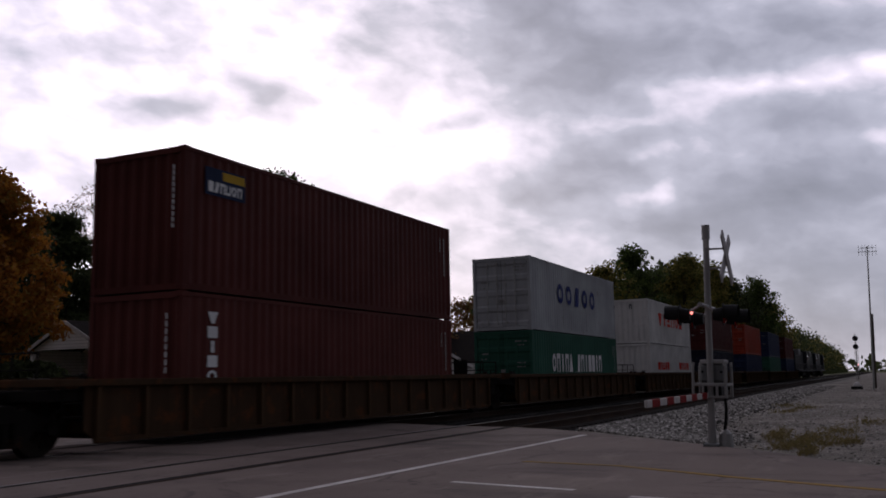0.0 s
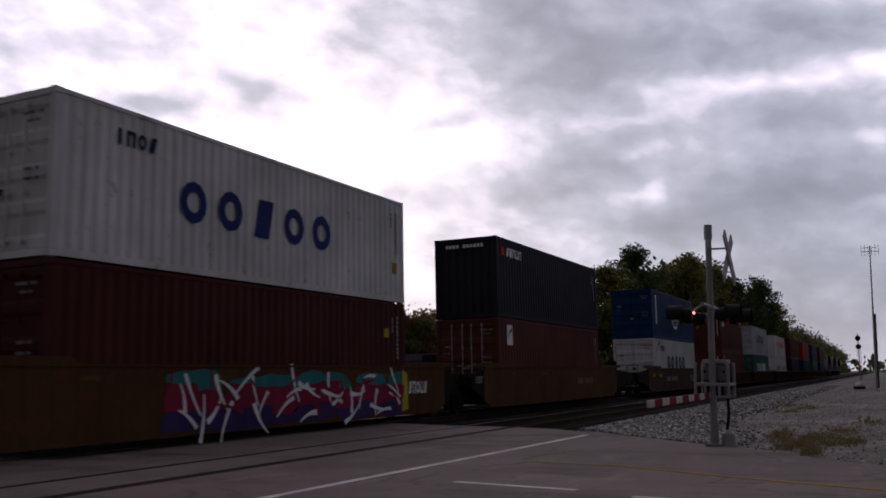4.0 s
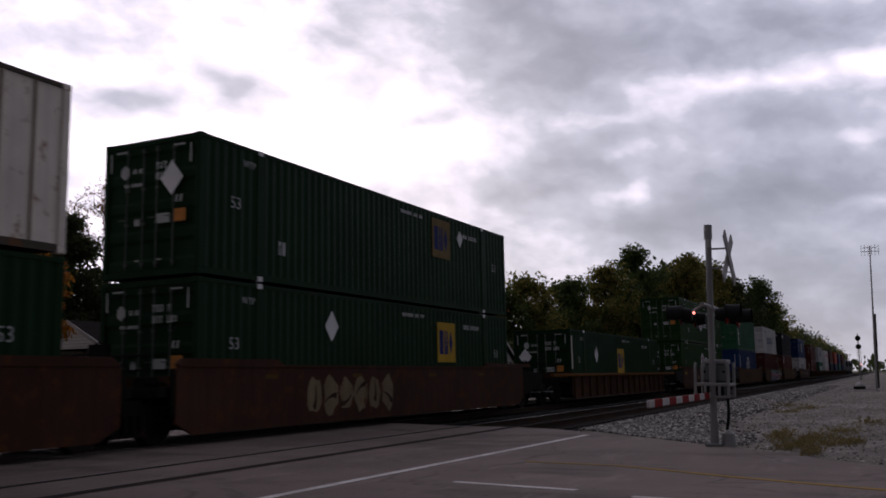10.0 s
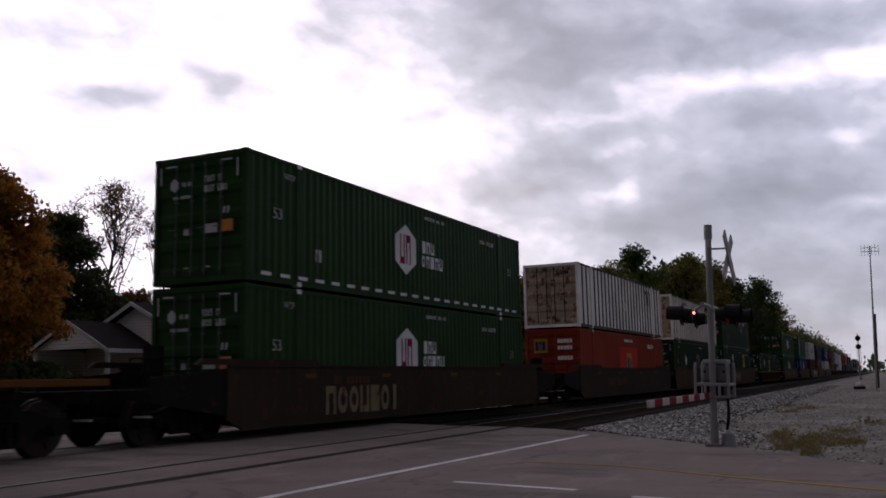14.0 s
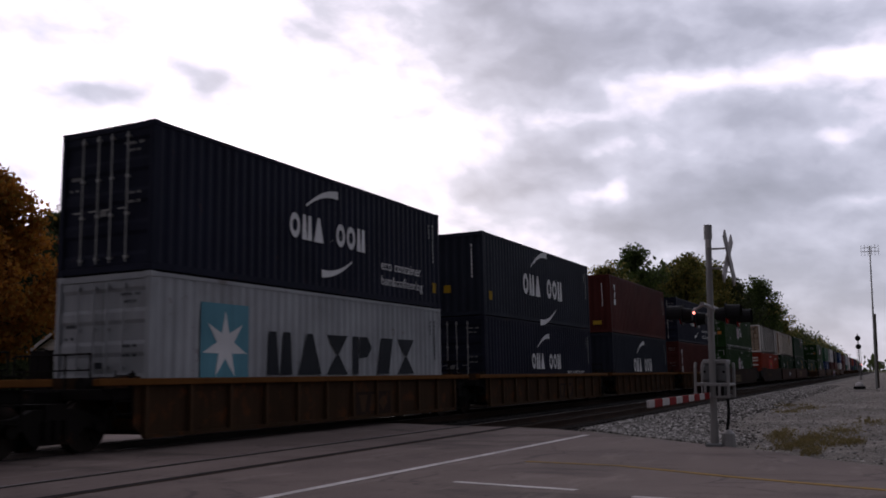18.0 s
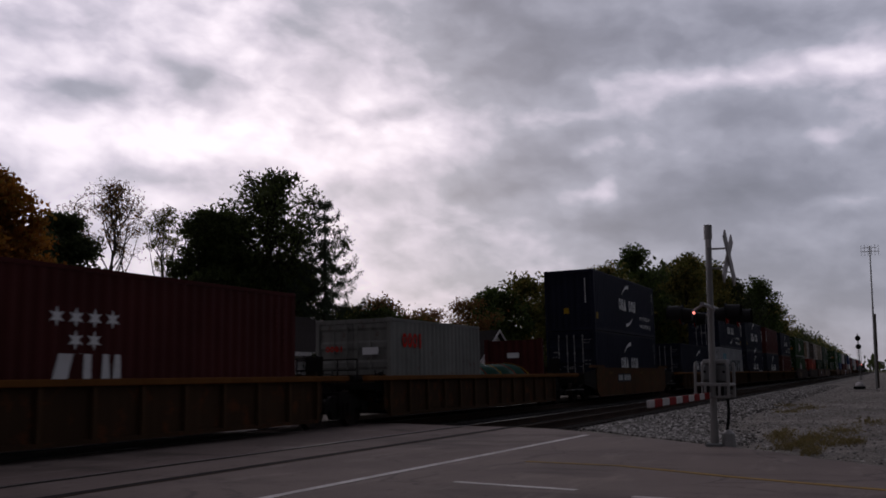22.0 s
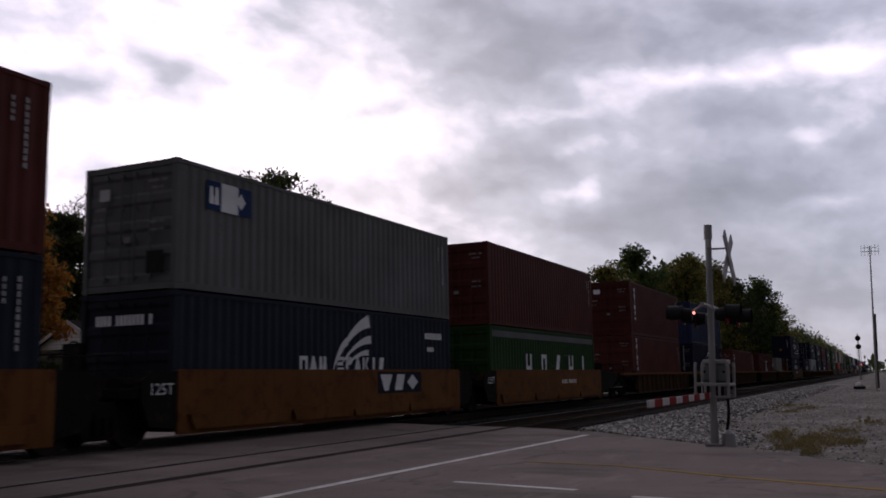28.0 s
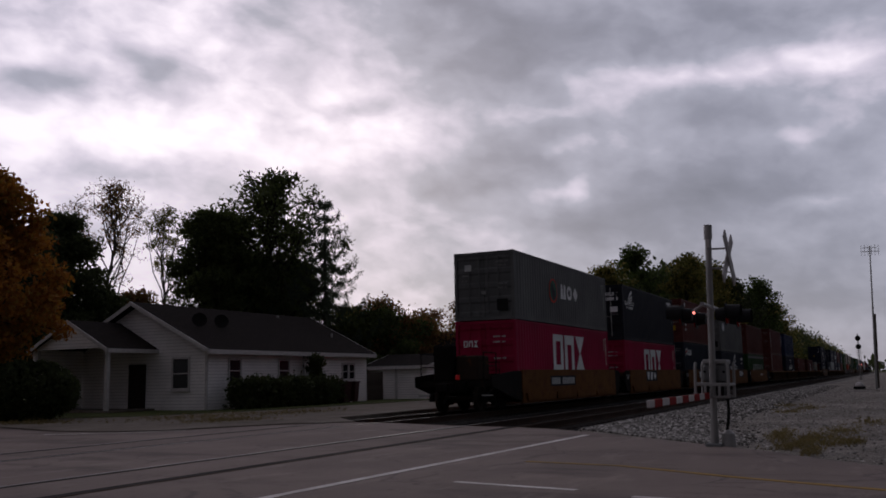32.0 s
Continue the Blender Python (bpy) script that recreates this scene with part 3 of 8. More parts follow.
def container(label, L, H, mat, door=True, style="corrugated", rodmat=None, ribmat=None, endmat=None):
    """A shipping container about the centre of its base; its rear end, which the eye sees, is at -x."""
    t = thing("shipping_container", label, "container", "containers on the train")
    WIDE[t] = 2.591 if L > 14 else W
    hx, hy = L / 2, WIDE[t] / 2
    post = 0.16
    rodmat = rodmat or mat
    endmat = endmat or mat
    # corner posts and castings
    for sx in (-1, 1):
        for sy in (-1, 1):
            child("corner_post", boxmesh("corner_post", (-post / 2, post / 2, -0.06, 0.06, 0.118, H - 0.118), 0.01), mat, t, at=pose(sx * (hx - post / 2), sy * (hy - 0.06), 0))
            for z in (0, H - 0.118):
                child("corner_casting", boxmesh("corner_casting", (-0.09, 0.09, -0.085, 0.085, 0, 0.118), 0.012), mat, t, at=pose(sx * (hx - 0.085), sy * (hy - 0.08), z))
    mid = []
    if L > 14:
        mid = [-6.096, 6.096]
        for x in mid:
            for sy in (-1, 1):
                child("stacking_post", boxmesh("stacking_post", (-0.13, 0.13, -0.04, 0.04, 0.1, H - 0.1), 0.01), mat, t, at=pose(x, sy * (hy - 0.034), 0))
                for z in (0.0, H - 0.118):
                    child("lifting_casting", boxmesh("lifting_casting", (-0.09, 0.09, -0.085, 0.085, 0, 0.118), 0.012), M_MARK if ribmat is None else mat, t, "pale lifting fitting", at=pose(x, sy * (hy - 0.078), z))
    # rails
    edge = mat if style == "corrugated" else M_GRIMERIB
    for sy in (-1, 1):
        child("top_rail", boxmesh("top_rail", (-hx + 0.17, hx - 0.17, -0.03, 0.03, H - 0.09, H - 0.012)), edge, t, at=pose(0, sy * (hy - 0.034), 0))
        child("bottom_rail", boxmesh("bottom_rail", (-hx + 0.17, hx - 0.17, -0.03, 0.03, 0.02, 0.15)), edge, t, at=pose(0, sy * (hy - 0.034), 0))
    # side walls
    if style == "corrugated":
        me = corrugated(-hx + post, hx - post, 0.14, H - 0.085)
        child("side_wall", me, mat, t, "corrugated steel side", at=pose(0, -hy + 0.012, 0))
        child("side_wall", me, mat, t, "corrugated steel side", at=pose(0, hy - 0.012, 0) @ TURN)
    else:
        for sy in (-1, 1):
            child("side_wall", boxmesh("side_panel", (-hx + post, hx - post, -0.012, 0.012, 0.14, H - 0.085)), mat, t, "flat riveted side panel", at=pose(0, sy * (hy - 0.05), 0))
        bays = [-6.096 + 0.6096 * i for i in range(1, 20)] + [q * (6.096 + 0.64 * k) for q in (-1, 1) for k in (1, 2)]
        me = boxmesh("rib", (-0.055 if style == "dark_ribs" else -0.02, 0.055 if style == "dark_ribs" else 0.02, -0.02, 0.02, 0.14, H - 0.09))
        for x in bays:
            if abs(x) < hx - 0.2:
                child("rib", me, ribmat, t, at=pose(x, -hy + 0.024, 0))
    # roof and floor
    bm = bmesh.new()
    box(bm, -hx + 0.1, hx - 0.1, -hy + 0.06, hy - 0.06, H - 0.06, H - 0.03)
    for i in range(int(L)):
        box(bm, -hx + 0.5 + i, -hx + 1.0 + i, -hy + 0.25, hy - 0.25, H - 0.03, H - 0.012)
    child("roof", cached(("roof", L, H, hy), lambda: mesh_of("roof", bm)), mat, t)
    child("floor", boxmesh("floor", (-hx + 0.17, hx - 0.17, -hy + 0.07, hy - 0.07, 0.03, 0.14)), M_UNDER, t)
    # rear end
    hw = hy - 0.13
    if door:
        dh = H - 0.3
        for s in (-1, 1):
            d = child("door", door_mesh(hw - 0.012, dh), endmat, t, at=pose(-hx + 0.03, s * hw / 2, 0.16))
            for k in (-0.34, 0.04):
                child("locking_bar", rod_mesh(dh), rodmat, d, "upright locking bar with a handle", at=pose(0, s * k * hw, 0))
        child("door_sill", boxmesh("door_sill", (0, 0.1, -hw, hw, 0.02, 0.15)), mat, t, at=pose(-hx + 0.01, 0, 0))
        child("door_header", boxmesh("door_header", (0, 0.1, -hw, hw, H - 0.13, H - 0.01)), mat, t, at=pose(-hx + 0.01, 0, 0))
        child("door_gasket", boxmesh("door_gasket", (0.075, 0.09, -hw - 0.02, hw + 0.02, 0.15, H - 0.13)), M_GASKET, t, at=pose(-hx, 0, 0))
    else:
        child("end_wall", corrugated(-hw, hw, 0.12, H - 0.12, 0.3, 0.04), endmat, t, "corrugated blank end", at=pose(-hx + 0.03, 0, 0) @ pose(0, 0, 0, 0, 0, -90))
        for z in (0.02, H - 0.13):
            child("end_sill", boxmesh("end_sill", (0, 0.1, -hw, hw, 0, 0.12)), mat, t, at=pose(-hx + 0.01, 0, z))
    child("front_wall", corrugated(-hw, hw, 0.12, H - 0.12, 0.3, 0.04), mat, t, "corrugated blank end", at=pose(hx - 0.03, 0, 0) @ pose(0, 0, 0, 0, 0, 90))
    return t


# ---- plain marks painted on the sides; u runs along the side to the front, v up ----
def quad(x0, z0, x1, z1):
    return [(x0, z0), (x1, z0), (x1, z1), (x0, z1)]


def ring_pieces(n=12, hole=0.5):
    """A flat ring cut into wedges."""
    w = [2 * math.pi * i / n for i in range(n + 1)]
    return [[(0.5 + 0.5 * math.cos(a), 0.5 + 0.5 * math.sin(a)), (0.5 + 0.5 * math.cos(b), 0.5 + 0.5 * math.sin(b)), (0.5 + 0.5 * hole * math.cos(b), 0.5 + 0.5 * hole * math.sin(b)), (0.5 + 0.5 * hole * math.cos(a), 0.5 + 0.5 * hole * math.sin(a))] for a, b in zip(w, w[1:])]


# plain shapes in a unit square: block, bar, ring, arch, peaks, bars, slant, wedge
SHAPES = {
    "x": [quad(0, 0, 1, 1)],
    "i": [quad(0.32, 0, 0.68, 1)],
    "o": ring_pieces(),
    "n": [quad(0, 0, 0.28, 0.74), quad(0.72, 0, 1, 0.74), quad(0, 0.74, 1, 1)],
    "u": [quad(0, 0.24, 0.26, 1), quad(0.74, 0.24, 1, 1), quad(0, 0, 1, 0.24)],
    "a": [[(0, 0), (1, 0), (0.62, 1), (0.38, 1)]],
    "m": [[(0, 0), (0.48, 0), (0.36, 1), (0.08, 1)], [(0.52, 0), (1, 0), (0.92, 1), (0.64, 1)]],
    "e": [quad(0, 0, 0.95, 0.24), quad(0, 0.39, 0.8, 0.61), quad(0, 0.76, 0.95, 1)],
    "r": [quad(0, 0, 0.3, 1), [(0.36, 0.42), (0.78, 0.46), (1, 0.72), (0.78, 1), (0.36, 1)]],
    "s": [[(0.05, 0), (0.72, 0), (0.95, 1), (0.28, 1)]],
    "k": [quad(0, 0, 0.28, 1), [(0.34, 0.5), (0.62, 0.5), (1, 1), (0.7, 1)], [(0.34, 0.47), (0.7, 0), (1, 0), (0.62, 0.47)]],
    "t": [[(0.34, 0), (0.66, 0), (1, 1), (0, 1)]],
    "h": [[(0, 0), (1, 0), (0.56, 0.5), (0.44, 0.5)], [(0.44, 0.51), (0.56, 0.51), (1, 1), (0, 1)]],
    "q": [quad(0, 0, 1, 0.18), quad(0, 0.82, 1, 1), quad(0, 0.18, 0.27, 0.82), quad(0.73, 0.18, 1, 0.82)],
    "d": [[(0.5, 0), (1, 0.5), (0.5, 1), (0, 0.5)]],
    "z": [[(0, 0), (0.66, 0), (1, 1), (0.34, 1)]],
    " ": [],
}


def word_bars(pattern, w, h, gap=0.22, upright=False):
    """A row (or a column) of plain shapes that stands for a word which is not lettered."""
    def build():
        n = len(pattern)
        bm = bmesh.new()
        for i, k in enumerate(pattern):
            if upright:
                c = h / n
                x0, z0, wx, wz = -w / 2, h / 2 - (i + 1) * c, w, c * (1 - gap)
            else:
                c = w / n
                x0, z0, wx, wz = -w / 2 + i * c, -h / 2, c * (1 - gap), h
            for shape in SHAPES[k]:
                bm.faces.new([bm.verts.new((x0 + p * wx, -0.004, z0 + q * wz)) for p, q in shape])
        bmesh.ops.remove_doubles(bm, verts=bm.verts, dist=1e-4)
        # hairlines of paint that run from shape to shape
        bm.faces.ensure_lookup_table()
        whole = list(bm.faces)
        for f, g in zip(whole, whole[1:]):
            if not set(f.verts) & set(g.verts):
                p, q = min(((p, q) for p in f.verts for q in g.verts), key=lambda v: (v[0].co - v[1].co).length)
                bm.faces.new((p, q, bm.verts.new(q.co + Vector((0.001, 0, 0.004)))))
        return mesh_of("painted_mark", bm)
    return cached(("bars", pattern, w, h, gap, upright), build)


def poly_mark(outline, key):
    def build():
        bm = bmesh.new()
        prism(bm, outline, -0.004, 0)
        bm.normal_update()
        bmesh.ops.triangulate(bm, faces=[f for f in bm.faces if len(f.verts) > 4])
        return mesh_of("painted_mark", bm)
    return cached(("poly", key), build)


def swoosh(w, h, flip):
    """A tapered arc, wide at one end."""
    up, dn = [], []
    for i in range(9):
        f = i / 8
        x = -w / 2 + w * f
        z = h * (1 - (1 - f) ** 2) - h / 2
        th = 0.04 + 0.34 * h * f
        up.append((x, z + th * 0.35))
        dn.append((x, z - th * 0.65))
    pts = up + dn[::-1]
    if flip:
        pts = [(-x, -z) for x, z in pts]
    return poly_mark(pts, ("swoosh", w, h, flip))


def disc(r, hole=0.0, key=0, n=20, squash=1.0):
    def build():
        bm = bmesh.new()
        o = [(r * math.cos(2 * math.pi * i / n), squash * r * math.sin(2 * math.pi * i / n)) for i in range(n)]
        a = [bm.verts.new((x, -0.004, z)) for x, z in o]
        if hole:
            b = [bm.verts.new((x * hole, -0.004, z * hole)) for x, z in o]
            for i in range(n):
                bm.faces.new((a[i], a[(i + 1) % n], b[(i + 1) % n], b[i]))
        else:
            bm.faces.new(a)
        bmesh.ops.recalc_face_normals(bm, faces=bm.faces)
        return mesh_of("painted_mark", bm)
    return cached(("disc", r, hole, key, n, squash), build)


def on_side(t, me, mat, x, z, tilt=0.0, lift=0.0, name="painted_mark", label=""):
    return child(name, me, mat, t, label, at=pose(x, -WIDE.get(t, W) / 2 - 0.001 - lift, z, 0, tilt, 0))


def on_end(t, L, me, mat, y, z, lift=0.0, name="painted_mark", label=""):
    """On the rear end; y runs to the far side."""
    return child(name, me, mat, t, label, at=pose(-L / 2 - 0.003 - lift, y, z) @ pose(0, 0, 0, 0, 0, -90))


def text_side(t, txt, h, mat, x, z):
    return child("lettering", words(txt, h), mat, t, at=pose(x, -WIDE.get(t, W) / 2 - 0.006, z, 90, 0, 0))


def codes(t, L, H, mat=None, end=True):
    """The small rows of code and weight data: plain bars."""
    mat = mat or M_DIM
    on_side(t, word_bars("xxxxxxxxxx", 0.055, 1.2, 0.25, True), mat, L / 2 - 0.45, H - 0.95)
    on_side(t, word_bars("xxxx", 0.045, 0.45, 0.3, True), mat, L / 2 - 0.72, H - 0.6)
    if end:
        faint = M_FAINT if mat is M_DIM else mat
        for z, w in ((H - 0.42, 0.5), (H - 0.56, 0.3), (H * 0.52, 0.36), (H * 0.46, 0.36)):
            on_end(t, L, word_bars("xxxx xx", w, 0.055, 0.3), faint, -0.78, z, 0.03)
        on_end(t, L, word_bars("xxxx", 0.28, 0.07, 0.25), faint, 0.72, H * 0.66, 0.03)
        on_end(t, L, word_bars("x x", 0.24, 0.05, 0.25), faint, 0.78, H * 0.58, 0.03)
        on_end(t, L, boxmesh("end_plate", (-0.09, 0.09, -0.004, 0, -0.06, 0.06)), faint, 0.0, H * 0.4, 0.03)


def mark_globe(t, x, z, field, k=1.0):
    on_side(t, disc(0.95 * k, 0.9, squash=0.82), M_MARK, x, z)
    on_side(t, disc(0.55 * k, 0.86, key=1, squash=1.3), M_MARK, x, z, lift=0.001)
    on_side(t, boxmesh("mark_field", (-1.2 * k, 1.2 * k, -0.004, 0, -0.3 * k, 0.42 * k)), field, x, z, lift=0.003)
    on_side(t, word_bars("oosoo", 2.3 * k, 0.36 * k), M_MARK, x, z + 0.2 * k, lift=0.006)
    on_side(t, word_bars("xixiixix", 2.1 * k, 0.22 * k, 0.35), M_MARK, x, z - 0.16 * k, lift=0.006)


def mark_swoosh(t, x, z, k=1.0, second=True, eco=True, mat=None):
    mat = mat or M_MARK
    on_side(t, word_bars("oma oom", 3.45 * k, 0.6 * k, 0.16), mat, x, z)
    on_side(t, swoosh(1.4 * k, 0.5 * k, False), mat, x - 0.37 * k, z + 0.78 * k)
    if second:
        on_side(t, swoosh(1.4 * k, 0.45 * k, True), mat, x + 0.3 * k, z - 0.84 * k)
    if eco:
        text_side(t, "eco container", 0.42, mat, x + 3.65, z - 0.52 if second else z - 0.44)
        if second:
            text_side(t, "bambooflooring", 0.38, mat, x + 3.7, z - 0.95)


def mark_hub(t, x, z):
    hexa = [(0.72 * math.sin(math.pi / 3 * i), 0.72 * math.cos(math.pi / 3 * i)) for i in range(6)]
    on_side(t, poly_mark(hexa, "hexa"), M_MARK, x, z)
    on_side(t, word_bars("un", 0.7, 0.85, 0.2), M_MARKPINK, x, z, lift=0.004)
    on_side(t, word_bars("xnu", 0.85, 0.36, 0.25), M_MARK, x + 1.45, z + 0.2)
    on_side(t, word_bars("onxnu", 1.45, 0.36, 0.25), M_MARK, x + 1.7, z - 0.22)


def mark_emp(t, x, z, faded=False):
    on_side(t, boxmesh("mark_square", (-0.62, 0.62, -0.004, 0, -0.6, 0.6)), M_YELLOW if not faded else M_TAN, x, z)
    on_side(t, word_bars("xmd", 0.98, 0.72, 0.18), M_MARKBLUE, x, z, lift=0.004)


def mark_diamond(t, x, z, r=0.3):
    on_side(t, poly_mark([(-r, 0), (0, -r * 1.25), (r, 0), (0, r * 1.25)], ("diam", r)), M_MARK, x, z)


def domestic_marks(t, L, H):
    for x in (-6.95, 7.0):
        text_side(t, "53", 0.36, M_DIM, x, 1.58)
    text_side(t, "WTP", 0.2, M_DIM, -6.5, H - 0.4)
    on_side(t, word_bars("xxxx xxxxxx", 1.2, 0.13, 0.35), M_DIM, 5.0, H - 0.5)
    on_side(t, word_bars("xxxxxx xx xx", 1.35, 0.1, 0.3), M_DIM, 1.0, H - 0.3)
    on_side(t, word_bars("nx", 0.3, 0.3, 0.3), M_DIM, -5.3, H * 0.28)
    for s in (-1, 1):
        on_end(t, L, boxmesh("end_tag", (-0.15, 0.15, -0.004, 0, -0.018, 0.018)), M_DIM, s * 0.78, H - 0.22, 0.03)
        on_end(t, L, boxmesh("end_bar", (-0.018, 0.018, -0.004, 0, -0.2, 0.2)), M_DIM, s * 1.08, H - 0.42, 0.03)
        on_end(t, L, boxmesh("end_dash", (-0.06, 0.06, -0.004, 0, -0.015, 0.015)), M_DIM, s * 0.3, 0.35, 0.03)
    on_end(t, L, word_bars("non n", 0.5, 0.15, 0.25), M_DIM, -0.42, H - 0.6, 0.03)
    on_end(t, L, word_bars("xon uxo", 0.66, 0.15, 0.25), M_DIM, -0.5, H - 0.82, 0.03)
    on_end(t, L, word_bars("zz", 0.22, 0.15, 0.25), M_DIM, -0.8, H * 0.54, 0.03)
    on_end(t, L, word_bars("xxx xxxxxx", 0.5, 0.07, 0.25), M_DIM, 0.45, H - 0.95, 0.03)
    on_end(t, L, poly_mark([(-0.11, -0.07), (0, -0.16), (0.11, -0.07), (0.11, 0.07), (0, 0.16), (-0.11, 0.07)], "hexsmall"), M_DIM, 0.68, H - 0.66, 0.03)
    on_end(t, L, word_bars("ox xo", 0.3, 0.1, 0.25), M_DIM, 0.32, H - 0.66, 0.03)
    on_end(t, L, boxmesh("end_label", (-0.15, 0.15, -0.004, 0, -0.13, 0.13)), plain("orange_label", (0.5, 0.2, 0.05), 0.5), -0.82, H * 0.42, 0.03)
    on_end(t, L, boxmesh("end_label_white", (-0.17, 0.17, -0.004, 0, -0.1, 0.1)), M_DIM, -0.38, H * 0.41, 0.03)
    on_end(t, L, boxmesh("end_label_low", (-0.07, 0.07, -0.004, 0, -0.08, 0.08)), M_DIM, 0.32, H * 0.4, 0.03)


L40, L53, L20, HC, SD = 12.192, 16.154, 6.058, 2.896, 2.591
Z0 = 0.37
CARGO = []      # container, place along the train, height of its base


def load(t, u, z):
    CARGO.append((t, u - 0.12 if WIDE.get(t, W) > 2.5 else u, z + 0.04 if WIDE.get(t, W) > 2.5 and z > 2 else z))
    return t


# ---- well cars ----


def bogie(parent, x):
    def frame_mesh():
        bm = bmesh.new()
        for s in (-1, 1):
            out = [(-1.25, 0.36), (-1.2, 0.62), (-0.75, 0.66), (-0.45, 0.78), (0.45, 0.78), (0.75, 0.66), (1.2, 0.62), (1.25, 0.36), (1.0, 0.36), (0.62, 0.46), (0.42, 0.2), (-0.42, 0.2), (-0.62, 0.46), (-1.0, 0.36)]
            y = s * 1.0
            prism(bm, out, y - 0.07, y + 0.07)
            for k in (-0.2, 0, 0.2):
                tube(bm, (k, y + s * 0.09, 0.28), (k, y + s * 0.09, 0.6), 0.07, n=8)
            for k in (-0.89, 0.89):
                tube(bm, (k, y + s * 0.05, 0.46), (k, y + s * 0.17, 0.46), 0.11, n=10)
        box(bm, -0.22, 0.22, -1.1, 1.1, 0.6, 0.86)
        bmesh.ops.triangulate(bm, faces=[f for f in bm.faces if len(f.verts) > 4])
        return mesh_of("bogie", bm)

    def wheel_mesh():
        bm = bmesh.new()
        tube(bm, (0, -0.72, 0), (0, 0.72, 0), 0.09, n=10)
        for s in (-1, 1):
            tube(bm, (0, s * 0.66, 0), (0, s * 0.7, 0), 0.5, n=24)
            tube(bm, (0, s * 0.7, 0), (0, s * 0.8, 0), 0.455, n=24)
            tube(bm, (0, s * 0.8, 0), (0, s * 0.83, 0), 0.2, n=12)
            for k in range(5):
                a = 2 * math.pi * k / 5
                c, d = math.cos(a) * 0.3, math.sin(a) * 0.3
                box(bm, c - 0.06, c + 0.06, s * 0.795 if s > 0 else -0.825, 0.825 if s > 0 else -0.795, d - 0.04, d + 0.04)
        return mesh_of("wheelset", bm)

    b = child("bogie", cached("bogie", frame_mesh), M_BOGIE, parent, "oily black cast-steel bogie", at=pose(x, 0, 0))
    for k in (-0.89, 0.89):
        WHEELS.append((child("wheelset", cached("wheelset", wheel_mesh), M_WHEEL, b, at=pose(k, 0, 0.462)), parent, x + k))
    return b


WHEELS = []
CARS = []


def ladder_mesh():
    bm = bmesh.new()
    for x in (-0.2, 0.2):
        tube(bm, (x, 0, 0.0), (x, 0, 0.85), 0.016, n=5)
    for i in range(4):
        tube(bm, (-0.2, 0, 0.1 + 0.22 * i), (0.2, 0, 0.1 + 0.22 * i), 0.014, n=5)
    return mesh_of("ladder", bm)


def rail_mesh():
    bm = bmesh.new()
    for y in (-0.95, -0.35, 0.35, 0.95):
        tube(bm, (0, y, 0), (0, y, 0.62), 0.018, n=5)
    tube(bm, (0, -0.95, 0.62), (0, 0.95, 0.62), 0.018, n=5)
    tube(bm, (0, -0.95, 0.34), (0, 0.95, 0.34), 0.014, n=5)
    return mesh_of("handrail", bm)


def brake_mesh():
    bm = bmesh.new()
    n = 14
    pts = [Vector((0, 0.24 * math.cos(2 * math.pi * i / n), 0.24 * math.sin(2 * math.pi * i / n))) for i in range(n)]
    for i in range(n):
        tube(bm, pts[i], pts[(i + 1) % n], 0.016, n=5, caps=False)
    for i in range(0, n, 4):
        tube(bm, (0, 0, 0), pts[i], 0.012, n=4)
    tube(bm, (-0.05, 0, 0), (0.15, 0, 0), 0.035, n=8)
    return mesh_of("brake_wheel", bm)


def hose_mesh():
    bm = bmesh.new()
    prev = None
    for i in range(9):
        f = i / 8
        p = Vector((-0.4 + 0.8 * f, 0.18, 0.72 - 0.42 * math.sin(math.pi * f)))
        if prev is not None:
            tube(bm, prev, p, 0.022, n=5, caps=False)
        prev = p
    return mesh_of("air_hose", bm)


def pipe_mesh():
    """One bent pipe, swept along its bends."""
    bm = bmesh.new()
    pts = [Vector(p) for p in ((-0.3, 0, 0.5), (-0.28, 0, 0.72), (-0.05, 0.04, 0.78), (0.1, 0.02, 0.6), (0.4, 0, 0.56), (0.55, 0.1, 0.7), (0.6, 0.16, 0.98))]
    prev = None
    for k, p in enumerate(pts):
        d = (pts[min(k + 1, len(pts) - 1)] - pts[max(k - 1, 0)]).normalized()
        side = Vector((0, 1, 0))
        up = d.cross(side).normalized()
        side = up.cross(d).normalized()
        ring = [bm.verts.new(p + 0.028 * (math.cos(a * math.pi / 3) * side + math.sin(a * math.pi / 3) * up)) for a in range(6)]
        if prev:
            for a in range(6):
                bm.faces.new((prev[a], prev[(a + 1) % 6], ring[(a + 1) % 6], ring[a]))
        prev = ring
    return mesh_of("brake_pipe", bm)


def cylinder_mesh():
    bm = bmesh.new()
    tube(bm, (-0.22, 0, 0), (0.2, 0, 0), 0.13, n=14)
    tube(bm, (0.2, 0, 0), (0.28, 0, 0), 0.13, 0.06, 14)
    tube(bm, (0.28, 0, 0), (0.5, 0, 0), 0.02, n=6)
    box(bm, -0.12, 0.12, -0.1, 0.1, -0.2, -0.08)
    return mesh_of("brake_cylinder", bm)


